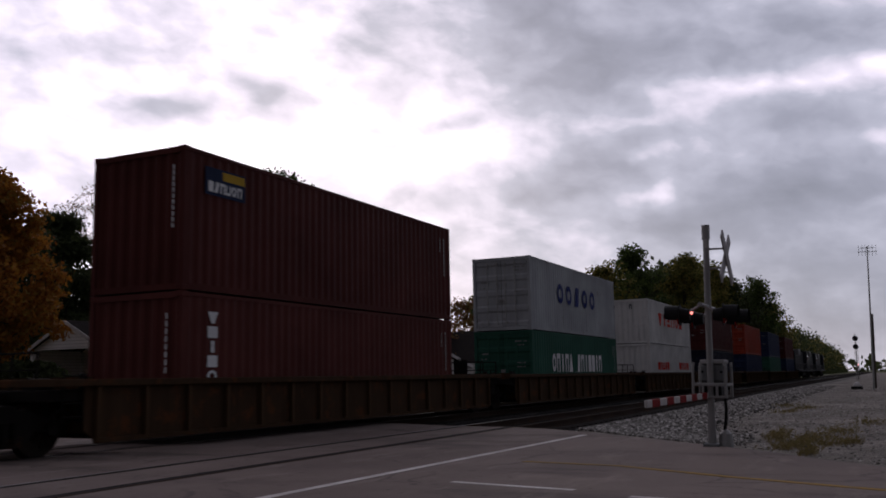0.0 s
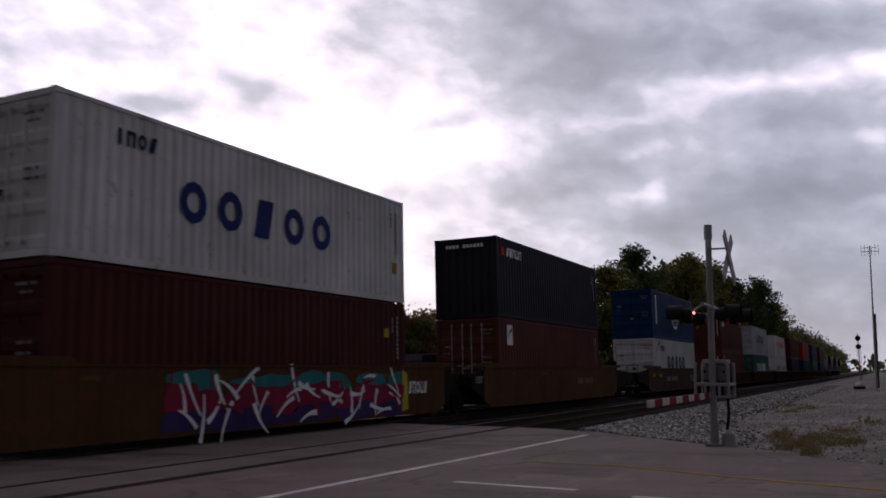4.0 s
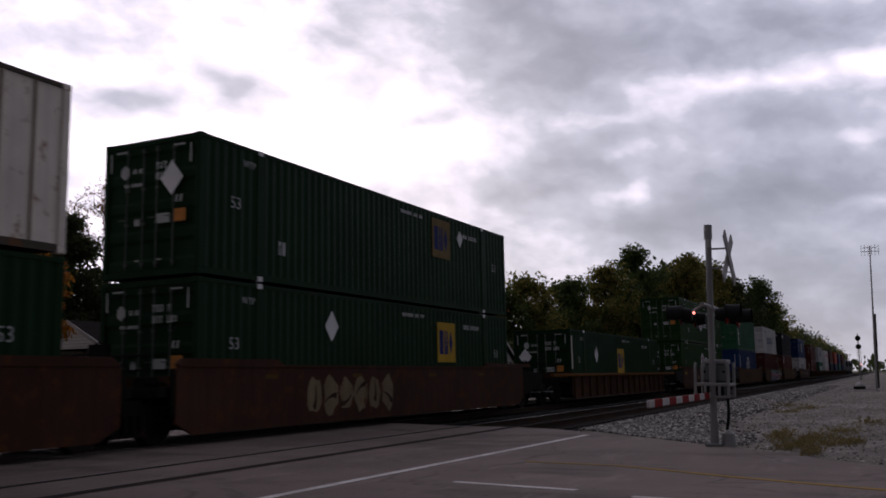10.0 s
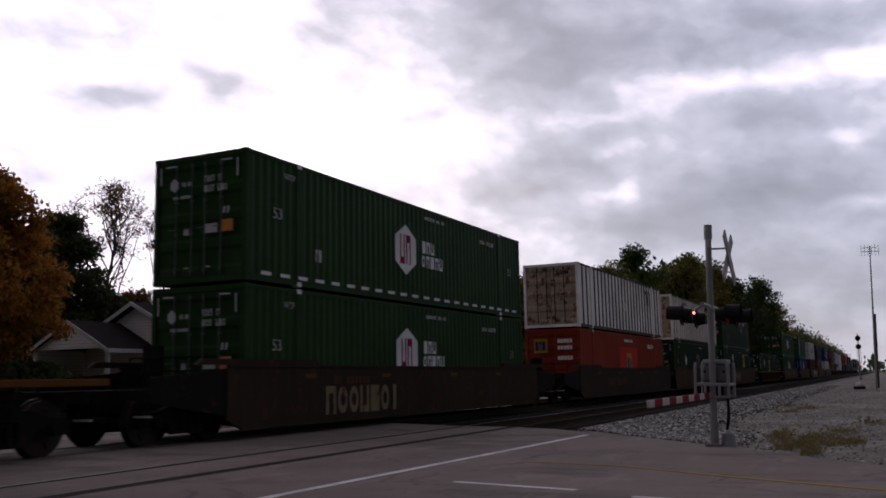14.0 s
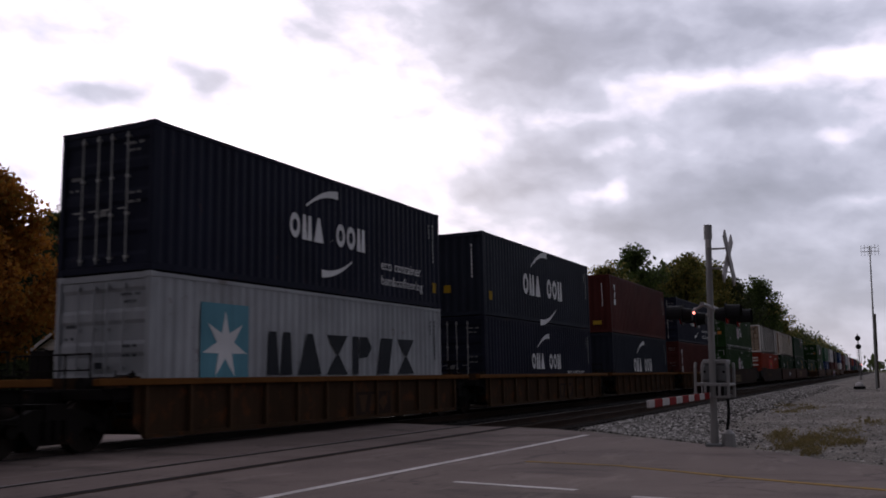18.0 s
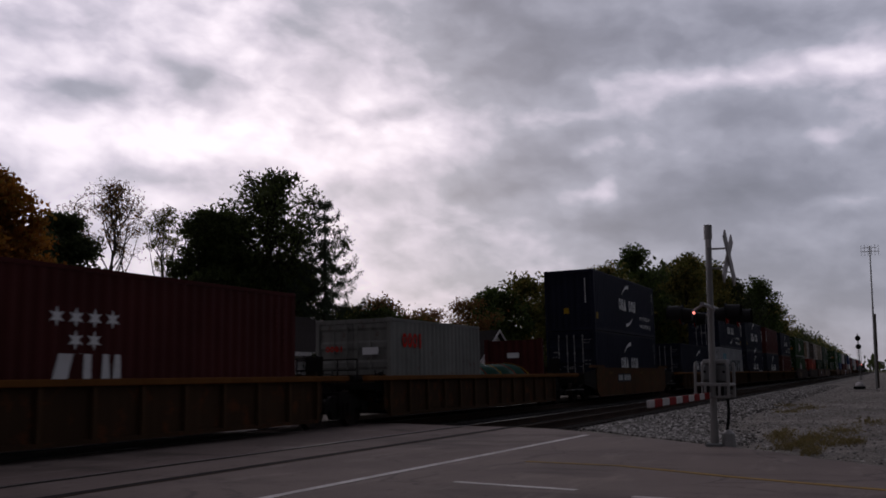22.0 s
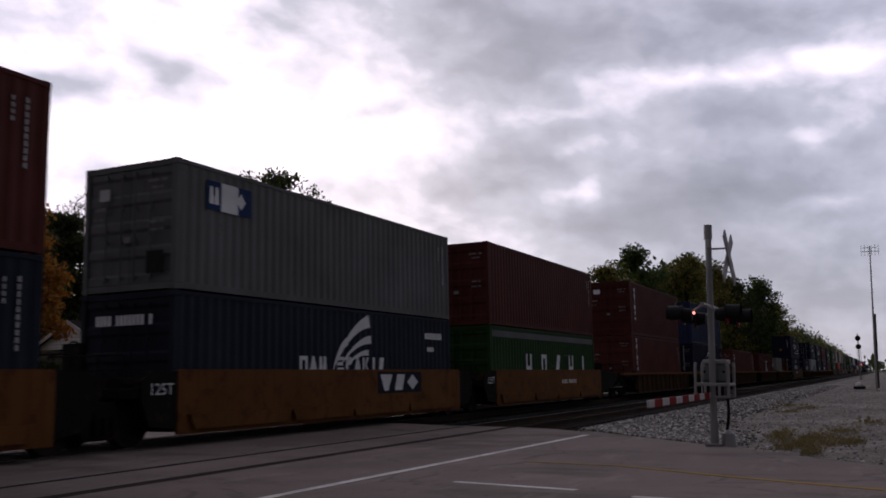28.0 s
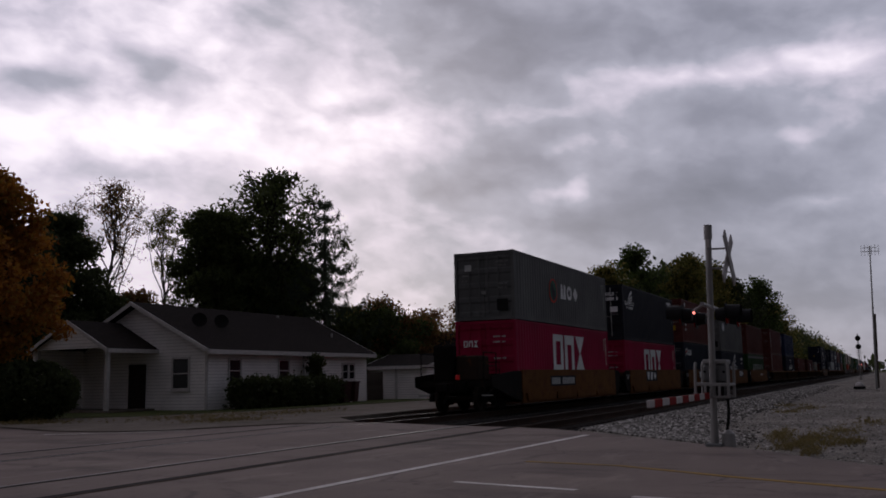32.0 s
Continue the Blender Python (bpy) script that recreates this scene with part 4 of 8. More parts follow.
def well_car(label, u, half_b, half_f, inner, kind, side, end_b, end_f, group="well cars of the train", chord=None):
    """One well. half_b and half_f: from its middle to the next unit; ends: 'own' has a bogie and a coupler, 'joint' shares the bogie, kept by the unit ahead."""
    t = thing("well_car", label, "railway wagon", group)
    a = inner / 2
    top = {"ribbed": 1.26, "smooth": 1.47, "ledged": 1.42}[kind]
    for s in (-1, 1):
        bm = bmesh.new()
        if kind == "ribbed":
            out = [(-a, 0.25), (a, 0.25), (a + 0.25, 0.45), (a + 0.25, 1.15), (-a - 0.25, 1.15), (-a - 0.25, 0.42)]
            prism(bm, out, s * 1.42 - 0.02, s * 1.42 + 0.02)
        else:
            out = [(-a - 0.1, 0.19), (a + 0.1, 0.19), (a + 0.6, 0.42), (a + 0.6, top - 0.04), (a + 0.5, top), (-a - 0.5, top), (-a - 0.6, top - 0.04), (-a - 0.6, 0.42)]
            if kind == "ledged":
                out = [(-6.2, 0.21), (6.2, 0.21), (6.2, top - 0.02), (6.1, top), (-6.1, top), (-6.2, top - 0.02)]
            prism(bm, out, s * 1.44 - 0.035, s * 1.44 + 0.035)
        bmesh.ops.triangulate(bm, faces=[f for f in bm.faces if len(f.verts) > 4])
        part("side_sill", bm, side, t, "tall steel side of the well")
        if kind == "ribbed":
            bm = bmesh.new()
            box(bm, -half_b + 0.45, half_f - 0.45, s * 1.46 - 0.1, s * 1.46 + 0.07, 1.14, 1.262)
            part("top_chord", bm, chord or M_CHORD, t, "worn orange top chord", 0.012)
            bm = bmesh.new()
            box(bm, -a, a, s * 1.45 - 0.06, s * 1.45 + 0.05, 0.2, 0.28)
            part("bottom_chord", bm, side, t)
            n = int(round(inner / 1.12))
            me = boxmesh("rib", (-0.045, 0.045, -0.05, 0.05, 0.23, 1.145))
            for i in range(n + 1):
                child("rib", me, M_RIBW, t, at=pose(-a + inner * i / n, s * 1.47, 0))
        elif kind == "ledged":
            for sg, h in ((-1, half_b), (1, half_f)):
                e0 = h - 0.5
                bm = bmesh.new()
                pts = [(6.22, 0.32), (6.9, 0.4), (e0, 0.86), (e0, top - 0.2), (6.9, top - 0.04), (6.22, top - 0.04)]
                prism(bm, [(sg * x, z) for x, z in (pts if sg > 0 else pts[::-1])], s * 1.42 - 0.03, s * 1.42 + 0.03)
                bmesh.ops.triangulate(bm, faces=[f for f in bm.faces if len(f.verts) > 4])
                part("end_plate", bm, M_BOGIE, t, "grimy black plate at the end of the side")
            for x0, x1 in ((-a + 0.5, -a * 0.45), (-a * 0.4, -0.2), (0.0, a * 0.42), (a * 0.46, a - 0.6)):
                bm = bmesh.new()
                prism(bm, [(x0, 0.3), (x1, 0.3), (x1 + 0.15, 0.58), (x0 - 0.15, 0.58)], s * 1.5 - 0.06, s * 1.5 + 0.05)
                part("ledge", bm, side, t)
        else:
            bm = bmesh.new()
            box(bm, -a - 0.55, a + 0.55, s * 1.45 - 0.05, s * 1.45 + 0.055, top - 0.005, top + 0.045)
            part("top_chord", bm, side, t)
            for sg in (-1, 1):
                bm = bmesh.new()
                e1 = min(a + 1.3, (half_f if sg > 0 else half_b) - 0.9)
                pts = [(5.55, top + 0.04), (5.8, top + 0.16), (e1, top + 0.16), (e1 + 0.2, top + 0.04)]
                prism(bm, [(sg * x, z) for x, z in (pts if sg > 0 else pts[::-1])], s * 1.42 - 0.05, s * 1.42 + 0.05)
                part("end_guide", bm, M_WELLK if side is M_WELLY else side, t, "raised guide along the top of the side")
                e0 = (half_f if sg > 0 else half_b) - 0.6
                bm = bmesh.new()
                pts = [(a + 0.62, 0.5), (e0, 0.82), (e0, top - 0.2), (a + 0.62, top - 0.06)]
                prism(bm, [(sg * x, z) for x, z in (pts if sg > 0 else pts[::-1])], s * 1.42 - 0.03, s * 1.42 + 0.03)
                part("end_plate", bm, M_BOGIE, t, "grimy black plate at the end of the side")
            for x in (-a * 0.72, -a * 0.3, a * 0.2, a * 0.62):
                child("reflector", boxmesh("reflector", (-0.22, 0.22, -0.004, 0.0, -0.045, 0.045)), M_DULLTAPE, t, "grimy yellow reflector strip", at=pose(x, s * 1.4775 if s > 0 else -1.4775, top - 0.2))
    # floor beams and the container's seats
    for i in range(5):
        child("floor_beam", boxmesh("floor_beam", (-0.2, 0.2, -1.4, 1.4, 0.26, 0.36)), M_BOGIE, t, at=pose(-a + 0.4 + (inner - 0.8) * i / 4, 0, 0))
    for sg, half, end in ((-1, half_b, end_b), (1, half_f, end_f)):
        x0, x1 = a + 0.05, half - (0.3 if end == "own" else 0.16)
        bm = bmesh.new()
        if sg > 0:
            box(bm, x0, x1, -0.42, 0.42, 0.72, 1.06)
            box(bm, x0, min(x0 + 0.9, x1), -1.38, 1.38, 0.9, 1.09)
        else:
            box(bm, -x1, -x0, -0.42, 0.42, 0.72, 1.06)
            box(bm, -min(x0 + 0.9, x1), -x0, -1.38, 1.38, 0.9, 1.09)
        part("end_platform", bm, M_BOGIE, t, "black steel end platform", 0.01)
        bm = bmesh.new()
        box(bm, sg * (x0 + 0.02) - 0.03, sg * (x0 + 0.02) + 0.03, -1.38, 1.38, 0.36, 1.3)
        part("bulkhead", bm, M_WELLK if side is M_WELLY else side, t)
        child("brake_pipe", cached("brake_pipe", pipe_mesh), M_BOGIE, t, "bent black brake pipe", at=pose(sg * (x0 + 0.35), -1.22, 0))
        child("brake_pipe", cached("brake_pipe", pipe_mesh), M_BOGIE, t, "bent black brake pipe", at=pose(sg * (x0 + 0.6), 1.1, 0.06))
        child("stanchion", boxmesh("stanchion", (-0.05, 0.05, -0.05, 0.05, 0.62, 1.36), 0.01), M_BOGIE, t, at=pose(sg * (x0 + 0.12), -1.3, 0))
        child("stanchion", boxmesh("stanchion", (-0.05, 0.05, -0.05, 0.05, 0.62, 1.36), 0.01), M_BOGIE, t, at=pose(sg * (x0 + 0.12), 1.3, 0))
        child("brake_cylinder", cached("brake_cylinder", cylinder_mesh), M_BOGIE, t, at=pose(sg * (x0 + 0.55), -0.75, 1.16))
        child("ladder", cached("ladder", ladder_mesh), M_BOGIE, t, at=pose(sg * (x0 + 0.45), -1.44, 0.55))
        child("handrail", cached("handrail", rail_mesh), M_BOGIE, t, at=pose(sg * (x0 + 0.75), 0, 1.08))
        if end == "own":
            bogie(t, sg * (half - 2.05))
            bm = bmesh.new()
            box(bm, sg * half - 0.55, sg * half + 0.3 * sg + 0.25, -0.13, 0.13, 0.72, 0.98)
            box(bm, sg * half - 0.2, sg * half + 0.2, -0.19, 0.19, 0.68, 1.0)
            part("coupler", bm, M_BOGIE, t, "rusty knuckle coupler", 0.02)
            child("air_hose", cached("hose", hose_mesh), M_GASKET, t, at=pose(sg * (half - 0.1), 0, 0))
            bm = bmesh.new()
            box(bm, sg * (half - 0.75) - 0.06, sg * (half - 0.75) + 0.06, -1.35, 1.35, 0.86, 1.06)
            part("end_sill", bm, M_BOGIE, t)
            for y in (-1.2, 1.2):
                child("grab_iron", boxmesh("grab_iron", (-0.02, 0.02, -0.2, 0.2, 0.0, 0.04)), M_GALV, t, at=pose(sg * (half - 0.68), y, 0.55))
        elif sg < 0:
            bogie(t, -half)
    child("brake_wheel", cached("brake", brake_mesh), M_BOGIE, t, "round hand-brake wheel", at=pose(-a - 0.55, 0.55, 1.75 if kind != "ribbed" else 1.6))
    bm = bmesh.new()
    box(bm, -a - 0.6, -a - 0.5, 0.3, 0.8, 1.09, 1.95 if kind != "ribbed" else 1.8)
    part("brake_stand", bm, M_BOGIE, t)
    CARS.append((t, u))
    return t


def sill_mark(t, me, mat, x, z, name="painted_mark", y=-1.4795):
    return child(name, me, mat, t, at=pose(x, y - 0.002, z))


def plate_mark(t, x, z, y=-1.4795, faded=False, w=1.5, h=0.42, pat="tsd"):
    child("mark_panel", boxmesh("mark_panel", (-w / 2 - 0.12, w / 2 + 0.12, -0.003, 0, -h / 2 - 0.07, h / 2 + 0.07)), M_BLACK if not faded else M_WELLK, t, "black panel with pale painted shapes", at=pose(x, y, z))
    child("painted_mark", word_bars(pat, w, h, 0.12), M_RIBW if faded else M_DIM if "xx" in pat else M_MARK, t, at=pose(x, y - 0.004, z))

# ---- the train's make-up, from the front to the rear; places are the middle of each unit when the clip starts ----


def stack(u, low, high=None):
    """low, high: (container, height of that container)."""
    load(low[0], u, Z0)
    if high:
        load(high[0], u, Z0 + low[1] + 0.012)


def marked_well_dark(t, x=-2.0, z=0.85, w=1.4):
    sill_mark(t, word_bars("xnxx xxxxxx", w, 0.17, 0.3), M_RIBW, x, z)


# leading wells, ahead of the crossing at the start
NAMEW = "dirty ochre ribbed well car"
for u, lowm, topm, lowl, topl in ((138.2, M_DEEPBLUE, M_MAROON, "dark blue steel container in a well car", "maroon steel container stacked on another"),
                                  (118.7, M_TEAL, M_DEEPBLUE, "teal steel container in a well car", "dark blue steel container stacked on another"),
                                  (99.0, M_DEEPBLUE, M_ORANGE, "dark blue steel container in a well car", "orange-red steel container stacked on another"),
                                  (78.56, M_NAVY, M_MAROON, "navy steel container in a well car", "maroon steel container with a white label on its doors")):
    a = container(lowl, L40, SD, lowm)
    b = container(topl, L40, HC, topm)
    codes(b, L40, HC)
    on_end(b, L40, boxmesh("end_label_white", (-0.18, 0.18, -0.004, 0, -0.12, 0.12)), M_MARK, 0.55, HC - 0.5, 0.04)
    stack(u, (a, SD), (b, HC))
    well_car(NAMEW, u, 9.8, 9.8, 16.7, "ribbed", M_WELLD, "joint", "joint" if u < 138 else "own", chord=M_WELLD)

# white pair of short boxes under a white box
b = container("white steel container with faded red painted shapes, on two short ones", L40, SD, M_WHITE, door=False)
on_side(b, word_bars("tienox", 7.2, 0.75, 0.2), M_MARKRED, 0.0, SD * 0.58)
on_end(b, L40, word_bars("t", 0.2, 0.3), M_MARKDARK, 0.8, SD - 0.5)
on_end(b, L40, word_bars("n", 0.2, 0.3), M_MARKDARK, -0.2, SD - 0.45)
for dx in (-3.07, 3.07):
    s = container("white short container with red painted shapes, in a well", L20, SD, M_WHITE, door=False)
    on_side(s, word_bars("xnuzx", 3.2, 0.45, 0.2), M_MARKRED, 0.4, SD * 0.5)
    load(s, 58.72 + dx, Z0)
load(b, 58.72, Z0 + SD + 0.012)
well_car(NAMEW, 58.72, 9.8, 9.8, 16.7, "ribbed", M_WELLD, "joint", "joint", chord=M_WELLD)

a = container("green steel container with white painted shapes, in a well", L40, SD, M_TEAL)
on_side(a, word_bars("onina snixxin", 7.2, 0.75, 0.18), M_MARK, -0.2, SD * 0.52)
codes(a, L40, SD)
b = container("light grey steel container with blue painted shapes, on a green one", L40, HC, M_LGREY, rodmat=M_GALV)
on_side(b, word_bars("oosoo", 5.8, 0.85, 0.3), M_MARKBLUE, 0.0, 1.65)
codes(b, L40, HC)
stack(39.11, (a, SD), (b, HC))
well_car(NAMEW, 39.11, 9.78, 9.8, 16.7, "ribbed", M_WELLD, "joint", "joint", chord=M_WELLD)

a = container("rust-red steel container with white upright painted shapes, in a well", L40, SD, M_RUSTRED, door=False)
on_side(a, word_bars("txixod", 0.3, 1.75, 0.2, True), M_MARK, -5.18, 1.4)
on_end(a, L40, word_bars("xxxxxxxx", 0.045, 1.2, 0.25, True), M_MARK, -0.85, 1.6)
codes(a, L40, SD, end=False)
b = container("dark brown container with blue and yellow panel, on a red one", L40, HC, M_BROWN, door=False)
on_side(b, boxmesh("mark_panel_blue", (-0.64, 0.64, -0.004, 0, -0.29, 0.29)), M_DEEPBLUE, -4.84, 2.3)
on_side(b, boxmesh("mark_panel_yellow", (-0.36, 0.36, -0.004, 0, -0.09, 0.09)), M_YELLOW, -4.58, 2.46, lift=0.004)
on_side(b, word_bars("xznuon", 1.1, 0.22, 0.15), M_MARK, -4.84, 2.19, lift=0.008)
on_end(b, L40, word_bars("xxxxxxxxxxx", 0.045, 1.3, 0.25, True), M_MARK, -0.95, HC - 1.0)
codes(b, L40, HC, end=False)
stack(19.66, (a, SD), (b, HC))
well_car(NAMEW, 19.66, 11.9, 9.8, 16.7, "ribbed", M_WELLD, "own", "joint", chord=M_WELLD)

# a lone red-brown well: blue over white
a = container("white steel container with blue painted shapes, in a well", L40, HC, M_WHITE, rodmat=M_WHITE)
on_side(a, word_bars("oosoo", 5.6, 0.85, 0.32), M_MARKBLUE, 0.05, 1.5)
on_side(a, word_bars("inoz", 1.3, 0.34, 0.2), M_DEEPBLUE, -4.0, HC - 0.55)
on_side(a, swoosh(0.7, 0.6, False), M_DEEPBLUE, -5.0, HC - 0.5)
codes(a, L40, HC, M_MARKDARK)
b = container("bright blue container with a white globe mark, on a white one", L40, HC, M_BLUE)
mark_globe(b, 0.1, 1.5, M_BLUE)
on_side(b, word_bars("xxxxxx", 0.3, 1.75, 0.2, True), M_MARK, -L40 / 2 + 0.95, HC * 0.6)
codes(b, L40, HC)
stack(-4.46, (a, HC), (b, HC))
w = well_car("red-brown smooth-sided well car", -4.46, 11.65, 11.65, 16.7, "smooth", M_WELLB, "own", "own")
sill_mark(w, word_bars("xxxx xxxxxx", 3.1, 0.26, 0.3), M_FAINT, -2.8, 0.88)
sill_mark(w, word_bars("tsd", 2.2, 0.42, 0.14), M_FAINT, 3.8, 0.88)
for x in (-7.6, -5.9):
    sill_mark(w, boxmesh("mark_patch", (-0.3, 0.3, -0.004, 0, -0.09, 0.09)), M_TAG, x, 1.1)

# three joined ochre wells
LBL3 = "dull ochre smooth-sided well car"
a = container("rust-red steel container with a small white panel, in a well", L40, HC, M_RUSTRED, rodmat=M_GALV)
on_side(a, boxmesh("mark_tall", (-0.26, 0.26, -0.004, 0, -0.36, 0.36)), M_MARK, -L40 / 2 + 1.05, HC - 0.6)
on_side(a, swoosh(0.36, 0.3, False), M_MARKBLUE, -L40 / 2 + 1.05, HC - 0.55, lift=0.006)
codes(a, L40, HC)
b = container("black steel container with small white painted shapes, on a red one", L40, HC, M_BLACK, door=False)
on_side(b, word_bars("zxnun", 1.55, 0.32, 0.15), M_MARK, -4.4, 2.4)
on_side(b, boxmesh("mark_dot", (-0.14, 0.14, -0.004, 0, -0.14, 0.14)), M_MARKRED, -5.5, 2.4)
on_end(b, L40, word_bars("xxxx xxxxxx", 1.5, 0.12, 0.3), M_MARK, 0.0, HC - 0.3)
codes(b, L40, HC, end=False)
stack(-28.06, (a, HC), (b, HC))
w = well_car(LBL3, -28.06, 9.55, 11.95, 14.9, "smooth", M_WELLO, "joint", "own")
sill_mark(w, word_bars("xxxx xxxxxx", 2.2, 0.24, 0.3), M_PALESPRAY, 3.0, 0.95)
text_sill = words("125T", 0.3)
child("lettering", text_sill, M_DIM, w, at=pose(-8.4, -1.4535, 1.08, 90, 0, 0))

a = container("maroon steel container in a graffiti-covered well car", L40, HC, M_MAROON, rodmat=M_MAROON)
codes(a, L40, HC)
on_side(a, boxmesh("mark_yellow", (-0.12, 0.12, -0.004, 0, -0.12, 0.12)), M_YELLOW, L40 / 2 - 1.05, HC - 0.85)
b = container("white steel container with blue painted shapes, on a maroon one", L40, HC, M_WHITE, rodmat=M_WHITE)
on_side(b, word_bars("oosoo", 5.7, 0.85, 0.32), M_MARKBLUE, -0.2, 1.45)
on_side(b, word_bars("inoz", 1.1, 0.3, 0.2), M_DEEPBLUE, -4.2, HC - 0.55)
on_side(b, boxmesh("mark_tag", (-0.12, 0.12, -0.004, 0, -0.15, 0.15)), M_TAG, L40 / 2 - 0.55, HC * 0.33)
codes(b, L40, HC, M_MARKDARK)
on_end(b, L40, boxmesh("end_yellow", (-0.3, 0.3, -0.004, 0, -0.06, 0.06)), M_YELLOW, 0.5, HC * 0.5, 0.04)
stack(-47.15, (a, HC), (b, HC))
w = well_car("ochre well car with a long graffiti piece on its side", -47.15, 9.8, 9.53, 14.9, "smooth", M_WELLO, "joint", "joint")
# sprayed panel: bands of colour with pale outlines
M_SPRAY1 = paint("sprayed_teal", (0.035, 0.15, 0.15), 0.6, 0.2)
M_SPRAY2 = paint("sprayed_crimson", (0.2, 0.026, 0.05), 0.6, 0.2)
M_SPRAY3 = paint("sprayed_purple", (0.045, 0.03, 0.09), 0.6, 0.2)
M_SPRAYY = paint("sprayed_yellow", (0.4, 0.33, 0.04), 0.6, 0.2)
rs = random.Random(5)
for k in range(11):
    x = -3.2 + k * 0.82
    lean = rs.uniform(-0.2, 0.2)
    cut = [0.22 + rs.uniform(0, 0.08), 0.58 + rs.uniform(-0.12, 0.12), 1.08 + rs.uniform(-0.12, 0.1), 1.36 + rs.uniform(-0.1, 0.06)]
    for n, (m, z0, z1) in enumerate(((M_SPRAY3, cut[0], cut[1]), (M_SPRAY2, cut[1], cut[2]), (M_SPRAY1, cut[2], cut[3]))):
        o = lean * (n - 1)
        blob = [(x - 0.44 + o, z0), (x + 0.02 + o, z0 - 0.03), (x + 0.44 + o, z0 + 0.02), (x + 0.46 + o + lean * 0.5, (z0 + z1) / 2), (x + 0.4 + o + lean, z1 - 0.02), (x - 0.02 + o + lean, z1 + 0.02), (x - 0.42 + o + lean, z1 - 0.04), (x - 0.5 + o + lean * 0.5, (z0 + z1) / 2)]
        child("graffiti", poly_mark(blob, ("gr", k, n)), m, w, "sprayed colour field", at=pose(0, -1.4815 - 0.0012 * ((k + n) % 3), 0))
    for n in range(4):
        child("graffiti", swoosh(rs.uniform(0.5, 0.95), rs.uniform(0.12, 0.3), rs.random() < 0.5), M_MARK if n < 3 else M_SPRAY2, w, "sprayed pale outline", at=pose(x + rs.uniform(-0.35, 0.35), -1.489 - 0.001 * n, rs.uniform(0.35, 1.25), 0, rs.uniform(-85, 85), 0))
child("graffiti", poly_mark([(5.4, 0.3), (5.75, 0.35), (5.7, 1.3), (5.45, 1.42)], "gry"), M_SPRAYY, w, "sprayed yellow field", at=pose(0, -1.482, 0))
child("graffiti", word_bars("znouz", 1.15, 0.34, 0.15), M_MARK, w, "white sprayed strokes", at=pose(6.35, -1.483, 0.93))

a = container("blue steel container with a white globe mark, in a well", L40, HC, M_BLUE, door=False)
mark_globe(a, 0.02, 1.5, M_BLUE)
on_side(a, word_bars("xxxxxx", 0.3, 1.75, 0.2, True), M_MARK, -L40 / 2 + 0.95, HC * 0.55)
on_end(a, L40, word_bars("xxxxxxxx", 0.045, 1.2, 0.25, True), M_MARK, -0.9, HC - 1.0)
codes(a, L40, HC, end=False)
b = container("mid-green steel container with a white upright panel, on a blue one", L40, HC, M_GREEN)
on_side(b, boxmesh("mark_column", (-0.26, 0.26, -0.004, 0, -1.1, 1.1)), M_MARK, -5.15, 1.5)
on_side(b, word_bars("nonx xnnz", 0.36, 2.1, 0.2, True), M_MARKDARK, -5.15, 1.49, lift=0.006)
on_end(b, L40, boxmesh("end_white", (-0.2, 0.2, -0.004, 0, -0.19, 0.19)), M_MARK, 0.75, HC - 0.55, 0.04)
codes(b, L40, HC, end=True)
stack(-66.83, (a, HC), (b, HC))
w = well_car(LBL3, -66.83, 11.8, 9.85, 14.9, "smooth", M_WELLO, "own", "joint")
plate_mark(w, -2.8, 0.94, w=2.9, h=0.24, pat="xxxx xxxxx", faded=True)
child("lettering", text_sill, M_DIM, w, at=pose(-8.4, -1.4535, 1.08, 90, 0, 0))

# two bright green long boxes
for z in (0, 1):
    a = container("bright green long container with a white hexagon mark" + (", on its twin" if z else ", in a well"), L53, HC, M_HUB, rodmat=M_RODDIM)
    mark_hub(a, -0.77, 1.58)
    domestic_marks(a, L53, HC)
    load(a, -90.3, Z0 + z * (HC + 0.012))
w = well_car("red-brown smooth-sided well car", -90.3, 11.65, 11.65, 16.7, "smooth", M_WELLB, "own", "own")
sill_mark(w, word_bars("xxxx xxxxxx", 2.9, 0.24, 0.3), M_PALESPRAY, -2.8, 0.88)
sill_mark(w, word_bars("tsd", 2.0, 0.4, 0.14), M_PALESPRAY, 3.7, 0.9)
text_53 = words("53", 0.5)
child("lettering", text_53, M_RIBW, w, at=pose(-6.0, -1.482, 0.75, 90, 0, 0))
sill_mark(w, boxmesh("mark_patch", (-0.3, 0.3, -0.004, 0, -0.09, 0.09)), M_TAG, -8.1, 1.2)

# a single long dark green box low in a ribbed well
a = container("dark green long container with a yellow square mark, alone", L53, HC, M_EMP, rodmat=M_RODDIM)
mark_emp(a, -0.05, 1.6)
mark_diamond(a, -4.28, 1.85)
domestic_marks(a, L53, HC)
on_end(a, L53, poly_mark([(-0.3, 0), (0, -0.36), (0.3, 0), (0, 0.36)], "dend"), M_MARK, 0.75, 1.75, 0.04)
on_side(a, boxmesh("mark_post", (-0.06, 0.06, -0.004, 0, -0.7, 0.7)), M_CREAM, -7.9, 1.9)
load(a, -113.6, 0.27)
w = well_car("rust-brown ribbed well car with one low container", -113.6, 11.65, 11.65, 16.7, "ribbed", M_WELLB, "own", "own")

